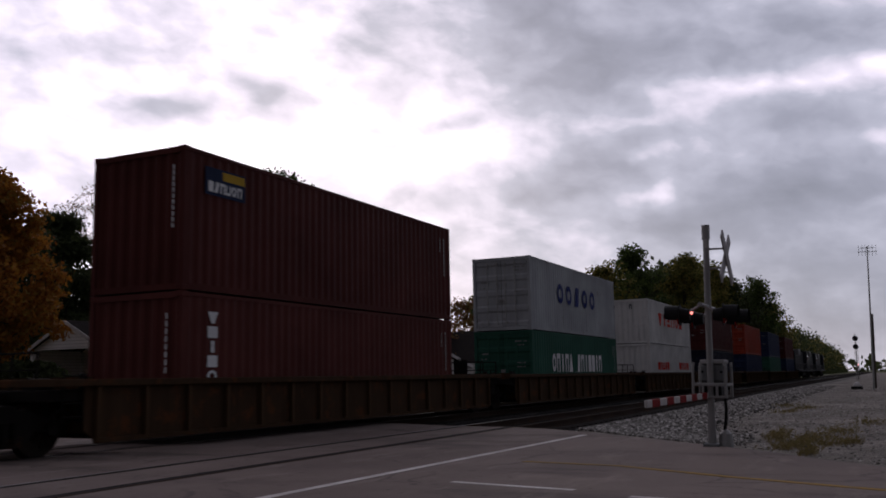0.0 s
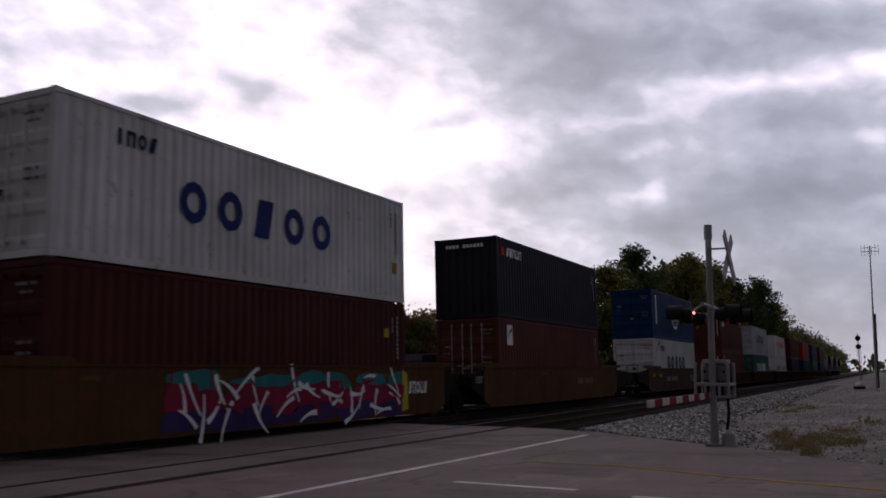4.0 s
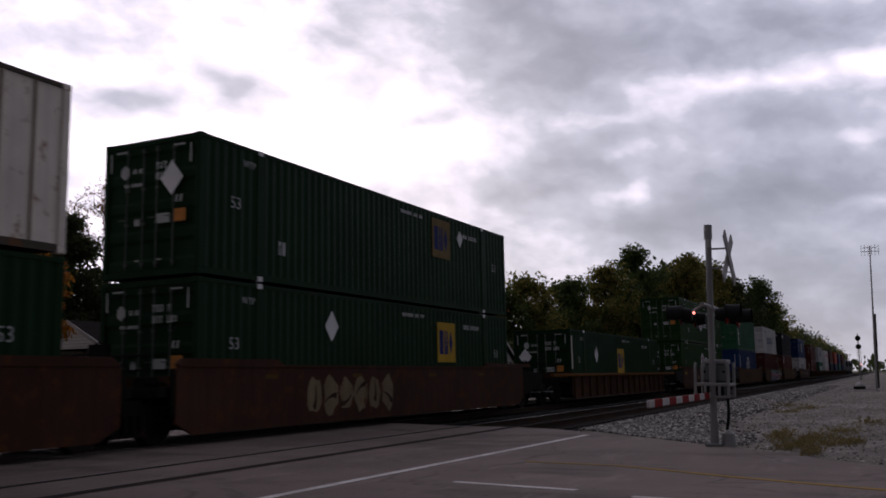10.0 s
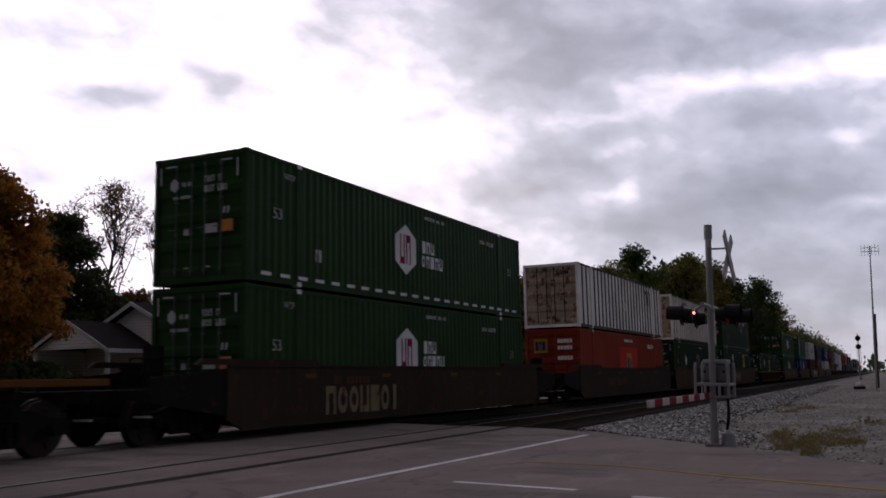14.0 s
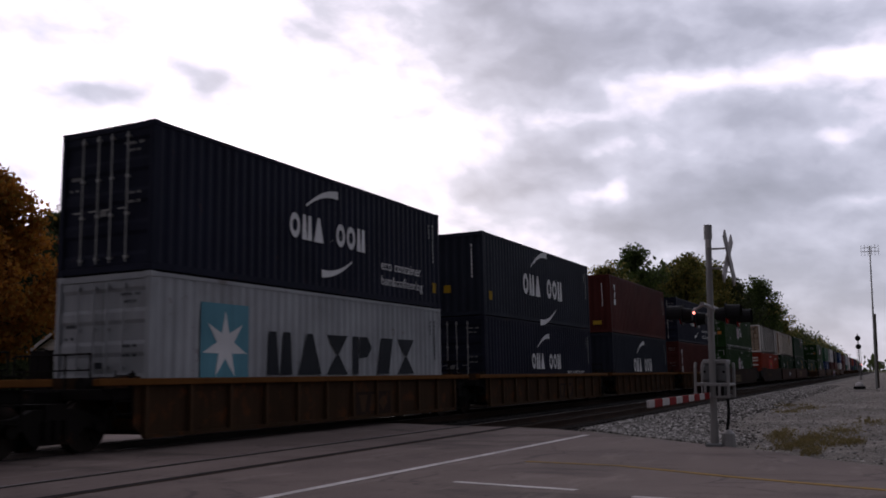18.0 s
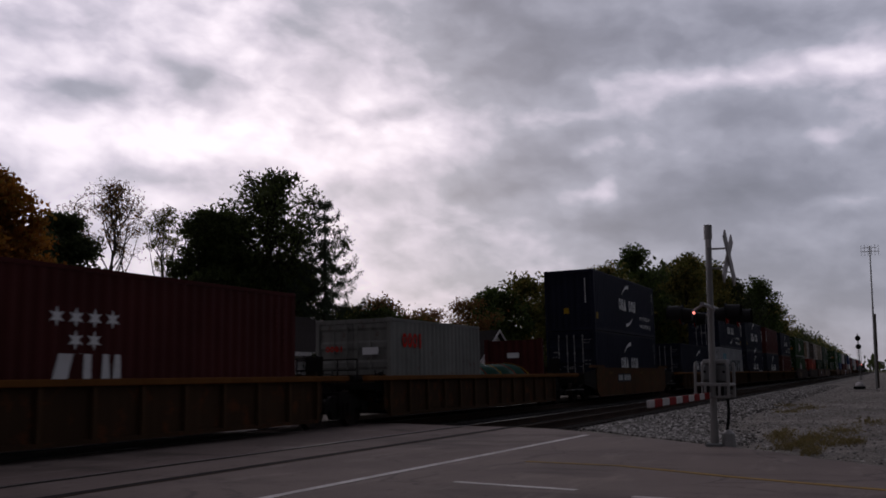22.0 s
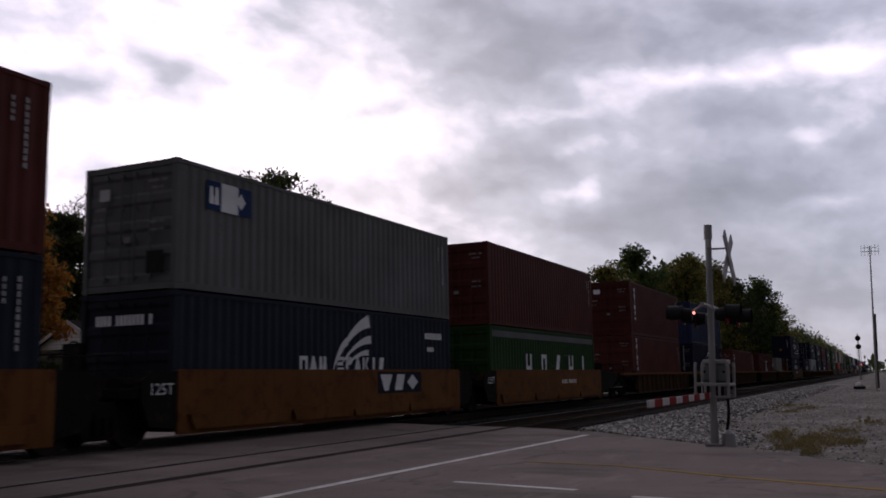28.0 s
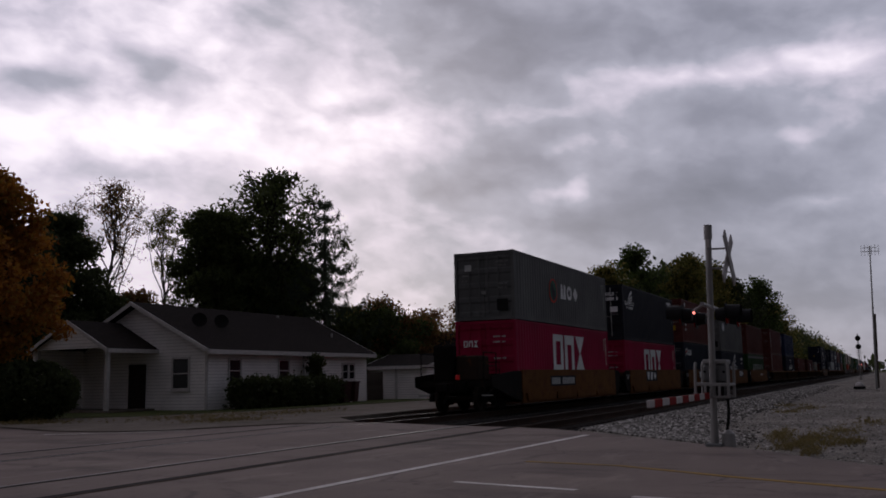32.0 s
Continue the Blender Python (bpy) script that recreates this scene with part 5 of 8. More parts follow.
# three joined red-brown wells of long boxes
a = container("dark green long container with a yellow square mark, in a well", L53, HC, M_EMP, rodmat=M_RODDIM)
mark_emp(a, 3.13, 1.88)
mark_diamond(a, -3.27, 2.1)
domestic_marks(a, L53, HC)
b = container("dark green long container with a faded square mark, on its twin", L53, HC, M_EMP, rodmat=M_RODDIM)
mark_emp(b, 2.9, 2.1, True)
mark_diamond(b, 4.26, 2.27, 0.22)
domestic_marks(b, L53, HC)
on_end(b, L53, poly_mark([(-0.3, 0), (0, -0.36), (0.3, 0), (0, 0.36)], "dend"), M_MARK, -0.6, 2.0, 0.04)
stack(-136.94, (a, HC), (b, HC))
w = well_car("red-brown smooth well car with pale graffiti strokes", -136.94, 9.63, 11.65, 16.7, "smooth", M_WELLB, "joint", "own")
for k in range(6):
    x = -4.4 + k * 0.68
    blob = []
    for n in range(14):
        q = 2 * math.pi * n / 14
        r = rs.uniform(0.8, 1.1)
        blob.append((x + 0.33 * r * math.cos(q), 0.83 + (0.42 + 0.05 * (k % 2)) * r * math.sin(q)))
    child("graffiti", poly_mark(blob, ("pale", k)), M_PALESPRAY, w, "pale ochre sprayed shape", at=pose(0, -1.4815, 0))
    child("graffiti", swoosh(0.42, 0.3, k % 2 == 0), M_WELLK, w, "dark sprayed stroke", at=pose(x, -1.488, 0.83 + rs.uniform(-0.15, 0.15), 0, rs.uniform(-70, 70), 0))

a = container("dark green long container with a yellow square mark, in a well", L53, HC, M_EMP, rodmat=M_RODDIM)
mark_emp(a, -0.1, 1.5, True)
mark_diamond(a, -4.4, 1.7)
domestic_marks(a, L53, HC)
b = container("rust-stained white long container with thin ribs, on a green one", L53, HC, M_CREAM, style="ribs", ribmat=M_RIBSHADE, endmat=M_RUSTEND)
on_side(b, boxmesh("mark_square", (-0.62, 0.62, -0.004, 0, -0.6, 0.6)), M_WELLK, 4.3, 2.15, lift=-0.002)
on_side(b, word_bars("xmd", 0.9, 0.7, 0.18), M_YELLOW, 4.3, 2.15, lift=0.004)
on_side(b, poly_mark([(-0.2, 0), (0, -0.25), (0.2, 0), (0, 0.25)], "dsmall"), M_MARKDARK, -0.07, 1.5)
on_side(b, word_bars("xxxx xxxxxx", 1.5, 0.2, 0.3), M_MARKDARK, -3.9, HC - 0.4)
text_side(b, "WTP", 0.3, M_MARKDARK, -6.7, HC - 0.45)
text_side(b, "53", 0.36, M_MARKDARK, -7.75, 0.55)
stack(-156.33, (a, HC), (b, HC))
w = well_car("red-brown smooth-sided well car", -156.19, 9.78, 9.63, 16.7, "smooth", M_WELLB, "joint", "joint")
plate_mark(w, 0.3, 0.9, w=2.2)

a = container("orange-red long container with a yellow square mark, in a well", L53, HC, M_ORANGE)
on_side(a, boxmesh("mark_field", (-1.8, 1.8, -0.004, 0, -0.7, 0.7)), M_MARKRED, 0.1, 1.5)
on_side(a, boxmesh("mark_square", (-0.5, 0.5, -0.004, 0, -0.5, 0.5)), M_YELLOW, 0.2, 1.4, lift=0.004)
on_side(a, word_bars("xmd", 0.8, 0.6, 0.18), M_MARKBLUE, 0.2, 1.4, lift=0.008)
on_side(a, word_bars("xxxxxxxx xxxx", 1.7, 0.14, 0.25), M_CREAM, 0.2, HC - 0.35)
on_side(a, word_bars("xxxx xxxx", 1.4, 0.22, 0.25), M_CREAM, 4.97, HC - 0.55)
on_end(a, L53, boxmesh("end_square", (-0.32, 0.32, -0.004, 0, -0.32, 0.32)), M_TAG, 0.55, HC - 0.75, 0.04)
on_end(a, L53, word_bars("xnx", 0.5, 0.4), M_MARKBLUE, 0.55, HC - 0.75, 0.05)
for z in (HC - 0.55, HC - 0.85, HC - 1.3):
    on_end(a, L53, word_bars("xxxxx", 0.7, 0.17, 0.2), M_CREAM, -0.6, z, 0.04)
b = container("white long container with dark upright ribs, stacked on an orange one", L53, HC, M_OFFWHITE, style="dark_ribs", ribmat=M_GRIMERIB, endmat=M_RUSTEND, rodmat=M_WELLK)
on_side(b, disc(0.3, 0.6, key=4, n=8), M_CREAM, -0.33, 1.35)
on_side(b, boxmesh("mark_dark", (-0.18, 0.18, -0.004, 0, -0.3, 0.3)), M_WELLK, 4.88, 2.0)
on_side(b, word_bars("xxx xxxx", 1.0, 0.2, 0.3), M_MARKDARK, 4.8, HC - 0.45)
on_end(b, L53, word_bars("x xxxx", 0.6, 0.16, 0.25), M_MARKDARK, -0.6, HC - 0.45, 0.03)
stack(-175.75, (a, HC), (b, HC))
w = well_car("dark grimy smooth-sided well car", -175.75, 11.65, 9.78, 16.7, "smooth", M_WELLK, "own", "joint")
sill_mark(w, word_bars("xxxx xxxxx", 3.4, 0.36, 0.3), M_RIBW, -3.05, 0.87)

for z in (0, 1):
    a = container("bright green long container with a white hexagon mark" + (", on its twin" if z else ", in a well"), L53, HC, M_HUB, rodmat=M_RODDIM)
    mark_hub(a, -0.88, 1.5)
    domestic_marks(a, L53, HC)
    if z:
        for i in range(22):
            on_side(a, boxmesh("mark_dash", (-0.18, 0.18, -0.004, 0, -0.04, 0.04)), M_MARK, -7.4 + i * 0.7, 0.2, lift=0.03)
    load(a, -199.07, Z0 + z * (HC + 0.012))
w = well_car("black grimy well car with large pale sprayed shapes", -199.07, 11.65, 11.65, 16.7, "smooth", M_WELLK, "own", "own")
child("graffiti", word_bars("noouxoi", 3.6, 0.66, 0.16), M_PALESPRAY, w, "pale sprayed shapes", at=pose(-3.6, -1.482, 0.7))
sill_mark(w, word_bars("xn xxxxxx", 1.7, 0.18, 0.3), M_RIBW, -4.2, 1.17)

# five joined ribbed wells
RIB = "brown ribbed well car with an orange top chord"
a = container("brown steel container in a ribbed well car", L40, HC, M_BROWN)
codes(a, L40, HC)
on_side(a, word_bars("tzx", 0.3, 1.6, 0.2, True), M_MARK, -L40 / 2 + 0.9, 1.7)
b = container("navy steel container with white swoosh marks, on a brown one", L40, HC, M_NAVY, rodmat=M_GALV)
mark_swoosh(b, 0, 1.5)
codes(b, L40, HC)
on_side(b, boxmesh("mark_tag", (-0.1, 0.1, -0.004, 0, -0.15, 0.15)), M_TAG, L40 / 2 - 0.4, 0.6)
stack(-220.09, (a, HC), (b, HC))
w = well_car(RIB, -220.09, 7.95, 9.37, 12.8, "ribbed", M_WELLD, "joint", "own")

a = container("slate-blue steel container with a white swoosh mark, in a well", L40, HC, M_SLATE, door=False)
mark_swoosh(a, 0, 1.32, 1.2, second=False, eco=False)
codes(a, L40, HC, end=False)
b = container("brown steel container with small white upright shapes, on a slate-blue one", L40, HC, M_BROWN, door=False)
on_side(b, word_bars("tzx", 0.3, 1.1, 0.2, True), M_MARK, -L40 / 2 + 0.8, HC - 0.95)
on_end(b, L40, word_bars("tzx", 0.7, 0.3, 0.2), M_MARK, 0.55, HC - 0.55)
on_end(b, L40, boxmesh("end_yellow_tag", (-0.22, 0.22, -0.004, 0, -0.1, 0.1)), M_YELLOW, -0.5, 0.5)
on_end(b, L40, word_bars("xxxxxxxxx", 0.045, 1.2, 0.25, True), M_MARK, -0.8, HC - 1.0)
codes(b, L40, HC, end=False)
stack(-236.0, (a, HC), (b, HC))
w = well_car(RIB, -236.0, 7.95, 7.95, 12.8, "ribbed", M_WELLD, "joint", "joint")
plate_mark(w, 1.65, 0.58, -1.447, True)

a = container("navy steel container with a white swoosh mark, in a well", L40, HC, M_NAVY, rodmat=M_GALV)
mark_swoosh(a, 0.1, 1.39, second=False)
codes(a, L40, HC)
b = container("dark slate steel container with white swoosh marks, on a navy one", L40, HC, M_SLATE, door=False)
mark_swoosh(b, 0, 1.4, 1.35, eco=False)
codes(b, L40, HC, end=False)
for f in (on_side, ):
    f(b, boxmesh("mark_tag2", (-0.13, 0.13, -0.004, 0, -0.15, 0.15)), M_TAG, -5.5, 0.7)
on_end(b, L40, boxmesh("end_tag2", (-0.13, 0.13, -0.004, 0, -0.13, 0.13)), M_TAG, 0.15, 0.95)
on_end(b, L40, word_bars("xxxxxxxxx", 0.045, 1.2, 0.25, True), M_MARK, -0.8, HC - 1.0)
stack(-251.88, (a, HC), (b, HC))
w = well_car(RIB, -251.88, 7.8, 7.95, 12.8, "ribbed", M_WELLD, "joint", "joint")
plate_mark(w, 1.65, 0.58, -1.447, True)

a = container("pale grey steel container with a star panel, in a well", L40, HC, M_LGREY)
on_side(a, boxmesh("mark_star_panel", (-0.75, 0.75, -0.004, 0, -0.85, 0.85)), M_SKYBLUE, -3.95, 1.55)
star = []
for i in range(14):
    r = 0.7 if i % 2 == 0 else 0.27
    star.append((r * math.sin(math.pi * i / 7), r * math.cos(math.pi * i / 7)))
on_side(a, poly_mark(star, "star"), M_MARK, -3.95, 1.55, lift=0.005)
on_side(a, word_bars("mahrsh", 7.1, 0.95, 0.2), M_MARKDARK, 1.0, 1.42)
codes(a, L40, HC, M_MARKDARK)
b = container("navy steel container with white swoosh marks, on a grey one", L40, HC, M_NAVY, rodmat=M_GALV)
mark_swoosh(b, 0, 1.5)
codes(b, L40, HC)
on_side(b, boxmesh("mark_tag", (-0.1, 0.1, -0.004, 0, -0.15, 0.15)), M_TAG, L40 / 2 - 0.4, 0.6)
stack(-267.45, (a, HC), (b, HC))
w = well_car(RIB, -267.45, 8.0, 7.8, 12.8, "ribbed", M_WELLD, "joint", "joint")
plate_mark(w, 1.65, 0.58, -1.447, True)

a = container("navy steel container with a white swoosh mark, alone in a well", L40, HC, M_NAVY, rodmat=M_GALV)
mark_swoosh(a, 0.25, 1.45, second=False)
codes(a, L40, HC)
load(a, -283.1, 0.28)
w = well_car(RIB, -283.5, 9.4, 8.0, 12.8, "ribbed", M_WELLD, "own", "joint")
marked_well_dark(w, 0.6, 0.6)

# a lone ochre well with two navy boxes
a = container("navy steel container with a white swoosh mark, in a well", L40, HC, M_NAVY, rodmat=M_GALV)
mark_swoosh(a, 0, 1.39, second=False)
codes(a, L40, HC)
b = container("navy steel container with white swoosh marks, on its twin", L40, HC, M_NAVY, door=False)
mark_swoosh(b, 0, 1.5)
codes(b, L40, HC, end=False)
on_side(b, boxmesh("mark_tag2", (-0.13, 0.13, -0.004, 0, -0.15, 0.15)), M_TAG, -5.67, 0.7)
on_end(b, L40, boxmesh("end_tag2", (-0.13, 0.13, -0.004, 0, -0.13, 0.13)), M_TAG, 0.15, 0.95)
on_end(b, L40, word_bars("xxxxxxxxx", 0.045, 1.2, 0.25, True), M_MARK, -0.8, HC - 1.0)
stack(-302.45, (a, HC), (b, HC))
w = well_car("dull ochre smooth well car with a black number panel", -302.45, 9.5, 9.55, 12.8, "smooth", M_WELLO, "own", "own")
plate_mark(w, -2.2, 1.03, w=2.3, h=0.26, pat="xxxx xxxxxx")

# five more ribbed wells, lightly laden
a = container("dirty grey short container with red painted shapes, in a ribbed well", L20, SD, M_DIRTY)
on_side(a, word_bars("oooi", 1.25, 0.42, 0.15), M_MARKRED, -1.73, 1.98)
on_end(a, L20, word_bars("oooi", 0.6, 0.16, 0.15), M_MARKRED, 0.55, SD * 0.68, 0.04)
on_end(a, L20, boxmesh("end_label_big", (-0.25, 0.25, -0.004, 0, -0.1, 0.1)), M_MARK, -0.6, SD * 0.65, 0.04)
load(a, -325.05, 0.27)
rack = thing("flat_rack", "red-brown flat rack with corrugated bulkhead and tarpaulin bundles", "flat rack", at=None)
bm = bmesh.new()
box(bm, -3.0, 3.0, -1.2, 1.2, 0.0, 0.6)
part("deck", bm, M_MAROON, rack, "", 0.02)
child("bulkhead", corrugated(-1.1, 1.1, 0.6, 2.35, 0.3, 0.05), M_MAROON, rack, "corrugated end bulkhead", at=pose(2.9, 0, 0) @ pose(0, 0, 0, 0, 0, -90))
for y in (-1.15, 1.15):
    child("bulkhead_post", boxmesh("bulkhead_post", (2.82, 2.98, -0.08, 0.08, 0.6, 2.4)), M_MAROON, rack, at=pose(0, y, 0))
child("end_label", boxmesh("end_label_big", (-0.25, 0.25, -0.004, 0, -0.1, 0.1)), M_MARK, rack, at=pose(2.83, 0.0, 1.75) @ pose(0, 0, 0, 0, 0, -90))
M_TARP = paint("green_tarpaulin", (0.022, 0.055, 0.042), 0.45, 0.1)


def strap_mesh():
    """A thin band bent over a roll."""
    bm = bmesh.new()
    prev = None
    for k in range(13):
        a = math.pi * k / 12
        y, z = 1.13 * math.cos(a), 0.7 + 0.74 * math.sin(a)
        row = [bm.verts.new((x, y * g, 0.7 + (z - 0.7) * g)) for x, g in ((-0.025, 1.0), (0.025, 1.0), (0.025, 1.015), (-0.025, 1.015))]
        if prev:
            for q in range(4):
                bm.faces.new((prev[q], prev[(q + 1) % 4], row[(q + 1) % 4], row[q]))
        prev = row
    return mesh_of("strap", bm)


for k in range(4):
    bm = bmesh.new()
    bmesh.ops.create_icosphere(bm, subdivisions=3, radius=1.0)
    for v in bm.verts:
        n = noise.noise(v.co * 1.6 + Vector((k * 7, 0, 0)))
        v.co = Vector((v.co.x * 0.75, v.co.y * 1.05, max(v.co.z, -0.25) * 0.62)) * (1 + 0.16 * n)
    for f in bm.faces:
        f.smooth = True
    part("tarpaulin_roll", bm, M_TARP, rack, "dark green tarpaulin roll", at=pose(-2.3 + 1.35 * k, 0, 0.78))
    child("strap", cached("strap", strap_mesh), M_TAG if k % 2 else M_ORANGE, rack, at=pose(-2.3 + 1.35 * k, 0, 0))
load(rack, -318.8, 0.27)
w = well_car(RIB, -322.0, 8.3, 10.05, 13.2, "ribbed", M_WELLD, "joint", "own")
marked_well_dark(w, -3.4, 0.45)

a = container("maroon steel container with white painted shapes, in a ribbed well", L40, HC, M_MAROON, rodmat=M_GALV)
on_side(a, word_bars("zim", 1.6, 0.62, 0.12), M_MARK, 0.1, 1.1)
spark = [((0.17 if i % 2 == 0 else 0.07) * math.sin(math.pi * i / 6), (0.17 if i % 2 == 0 else 0.07) * math.cos(math.pi * i / 6)) for i in range(12)]
for x, z in ((-0.6, 2.02), (-0.2, 2.02), (0.2, 2.02), (0.6, 2.02), (-0.2, 1.64), (0.2, 1.64)):
    on_side(a, poly_mark(spark, "spark"), M_MARK, x, z)
on_end(a, L40, word_bars("zim", 0.62, 0.32, 0.12), M_MARK, 0.62, HC - 0.85, 0.05)
on_side(a, word_bars("xxxxxxx", 1.0, 0.2, 0.3), M_RUSTRED, -4.6, HC - 0.5)
codes(a, L40, HC, M_RUSTRED)
load(a, -338.63, 0.28)
w = well_car(RIB, -338.63, 8.87, 8.33, 13.2, "ribbed", M_WELLD, "joint", "joint")

a = container("brown steel container with white upright shapes, in a ribbed well", L40, HC, M_RUSTRED)
on_side(a, word_bars("txixod", 0.3, 1.75, 0.2, True), M_MARK, -5.25, 1.7)
codes(a, L40, HC)
load(a, -356.37, 0.28)
w = well_car(RIB, -356.37, 9.1, 8.87, 13.2, "ribbed", M_WELLD, "joint", "joint")
plate_mark(w, -1.3, 0.55, -1.447, True)

a = container("navy steel container with a white swoosh mark, in a ribbed well", L40, HC, M_NAVY, rodmat=M_GALV)
mark_swoosh(a, 0.3, 1.4, second=False)
codes(a, L40, HC)
b = container("plain dark blue steel container stacked on a navy one", L40, HC, M_DEEPBLUE, door=False)
on_end(b, L40, word_bars("xxxxxxxxx", 0.045, 1.2, 0.25, True), M_MARK, -0.8, HC - 1.0)
codes(b, L40, HC, end=False)
stack(-374.42, (a, HC), (b, HC))
w = well_car(RIB, -374.6, 8.1, 9.1, 13.2, "ribbed", M_WELLD, "joint", "joint")

a = container("rust-red steel container in a ribbed well car", L40, HC, M_RUSTRED)
codes(a, L40, HC)
on_side(a, word_bars("txixod", 0.26, 1.8, 0.2, True), M_MARK, -L40 / 2 + 0.9, 1.9)
b = container("brown container with a white label, on a red one", L40, HC, M_BROWN)
codes(b, L40, HC)
on_side(b, word_bars("txixod", 0.26, 1.8, 0.2, True), M_MARK, -L40 / 2 + 0.9, 1.7)
on_end(b, L40, boxmesh("end_label_white", (-0.18, 0.18, -0.004, 0, -0.12, 0.12)), M_MARK, 0.6, HC - 0.5, 0.04)
stack(-391.08, (a, HC), (b, HC))
w = well_car(RIB, -390.8, 10.2, 8.1, 13.2, "ribbed", M_WELLD, "own", "joint")

# five joined ochre wells at the rear
LAST = "ochre well car with stepped lower ledges"
a = container("green container with white painted shapes and pale band, in a well", L40, SD, M_HUB)
on_side(a, boxmesh("mark_band", (-5.9, 5.9, -0.004, 0, -0.11, 0.11)), M_GREY, 0, SD - 0.28)
on_side(a, word_bars("u n z u i", 7.6, 0.6, 0.3), M_MARK, 1.1, 1.35)
b = container("dark brown container with a red label, on a green one", L40, HC, M_BROWN)
on_end(b, L40, boxmesh("end_red", (-0.22, 0.22, -0.004, 0, -0.14, 0.14)), M_MARKRED, 0.55, HC - 0.62, 0.04)
codes(b, L40, HC)
stack(-410.45, (a, SD), (b, HC))
w = well_car(LAST, -410.45, 7.68, 9.45, 12.6, "ledged", M_WELLY, "joint", "own")
sill_mark(w, word_bars("xxxx xxxxxx", 1.9, 0.16, 0.3), M_CREAM, 1.6, 0.95, y=-1.477)
child("lettering", text_sill, M_MARK, w, at=pose(-6.62, -1.456, 1.05, 90, 0, 0))


def wing_mark(t, x, z, k, mat=None):
    mat = mat or M_MARK
    for i, (dx, dz, ww, hh, tilt) in enumerate(((0, 0, 2.0, 0.9, -12), (0.25, -0.2, 1.5, 0.55, -4), (0.3, -0.42, 1.1, 0.35, 0), (-0.6, -0.35, 0.9, 0.5, -20))):
        on_side(t, swoosh(ww * k, hh * k, False), mat, x + dx * k, z + dz * k, tilt, lift=0.001 * i)


a = container("dark slate steel container with a white wing mark, in a well", L40, SD, M_SLATE)
wing_mark(a, 0.35, 1.75, 0.95)
on_side(a, word_bars("nam erakis", 4.0, 0.35, 0.2), M_MARK, 0.05, 1.2)
on_side(a, word_bars("xxxxxxxx", 1.1, 0.18, 0.15), M_MARK, 4.95, 2.04)
on_side(a, word_bars("xxxx", 0.45, 0.13, 0.15), M_MARK, 4.75, 1.65)
on_end(a, L40, word_bars("xxxx xxxxxxx x", 1.5, 0.2, 0.2), M_MARK, 0.0, SD - 0.55, 0.04)
b = container("grey container with a blue and white panel, on a slate one", L40, SD, M_GREY)
on_side(b, boxmesh("mark_panel3", (-0.72, 0.72, -0.004, 0, -0.3, 0.3)), M_BLUE, -4.5, 2.0)
on_side(b, boxmesh("mark_panel4", (-0.27, 0.27, -0.004, 0, -0.3, 0.3)), M_MARK, -4.5, 2.0, lift=0.004)
on_side(b, word_bars("mod", 1.3, 0.36, 0.3), M_MARK, -4.5, 2.0, lift=0.006)
on_end(b, L40, boxmesh("end_patch", (-0.14, 0.14, -0.004, 0, -0.12, 0.12)), M_DIM, 0.62, SD - 0.6, 0.04)
on_end(b, L40, boxmesh("end_dark", (-0.22, 0.22, -0.004, 0, -0.22, 0.22)), M_GASKET, -0.75, 0.55, 0.04)
codes(b, L40, SD)
stack(-425.82, (a, SD), (b, SD))
w = well_car(LAST, -425.82, 7.6, 7.68, 12.6, "ledged", M_WELLY, "joint", "joint")
plate_mark(w, 2.4, 1.08, -1.477, w=2.2)
child("lettering", text_sill, M_MARK, w, at=pose(-6.62, -1.456, 1.05, 90, 0, 0))

a = container("dark slate steel container with a striped mark, in a well", L40, HC, M_SLATE, rodmat=M_GALV)
for i in range(3):
    on_side(a, swoosh(0.7, 0.16, False), M_MARK if i != 1 else M_MARKRED, -5.4, 2.4 - 0.15 * i)
on_side(a, word_bars("nux", 1.35, 0.36, 0.15), M_MARK, -4.35, 2.22)
codes(a, L40, HC)
b = container("rust-red steel container with white upright shapes, on a slate one", L40, HC, M_RUSTRED, rodmat=M_RUSTRED)
on_side(b, word_bars("txixod", 0.3, 2.0, 0.2, True), M_MARK, -5.15, 1.72)
codes(b, L40, HC)
on_end(b, L40, boxmesh("end_yellow_big", (-0.15, 0.15, -0.004, 0, -0.16, 0.16)), M_TAG, -0.6, HC * 0.33, 0.04)
on_end(b, L40, disc(0.1, key=8), M_MARK, 0.35, HC - 0.65, 0.04)
stack(-441.02, (a, HC), (b, HC))
w = well_car(LAST, -441.02, 7.63, 7.6, 12.6, "ledged", M_WELLY, "joint", "joint")
plate_mark(w, -1.45, 1.08, -1.477, w=2.3)
child("lettering", text_sill, M_MARK, w, at=pose(-6.62, -1.456, 1.05, 90, 0, 0))


def pink_box(label, H):
    a = container(label, L40, H, M_PINK, rodmat=M_PINK)
    on_side(a, word_bars("qnh", 4.4, 1.5, 0.14), M_MARK, 0.2, H - 1.15)
    on_end(a, L40, word_bars("qnh", 0.62, 0.24, 0.2), M_MARK, 0.55, H - 0.85, 0.04)
    for z in (H - 0.6, H - 0.8, H - 1.4):
        on_end(a, L40, word_bars("xxxx xx", 0.5, 0.06, 0.25), M_DIM, -0.6, z, 0.04)
    on_side(a, word_bars("xxxxxxxxxx", 0.1, 1.3, 0.3, True), M_CREAM, L40 / 2 - 0.45, H - 0.95)
    on_side(a, word_bars("xxxxx", 0.08, 0.6, 0.3, True), M_CREAM, L40 / 2 - 0.75, H - 0.65)
    return a


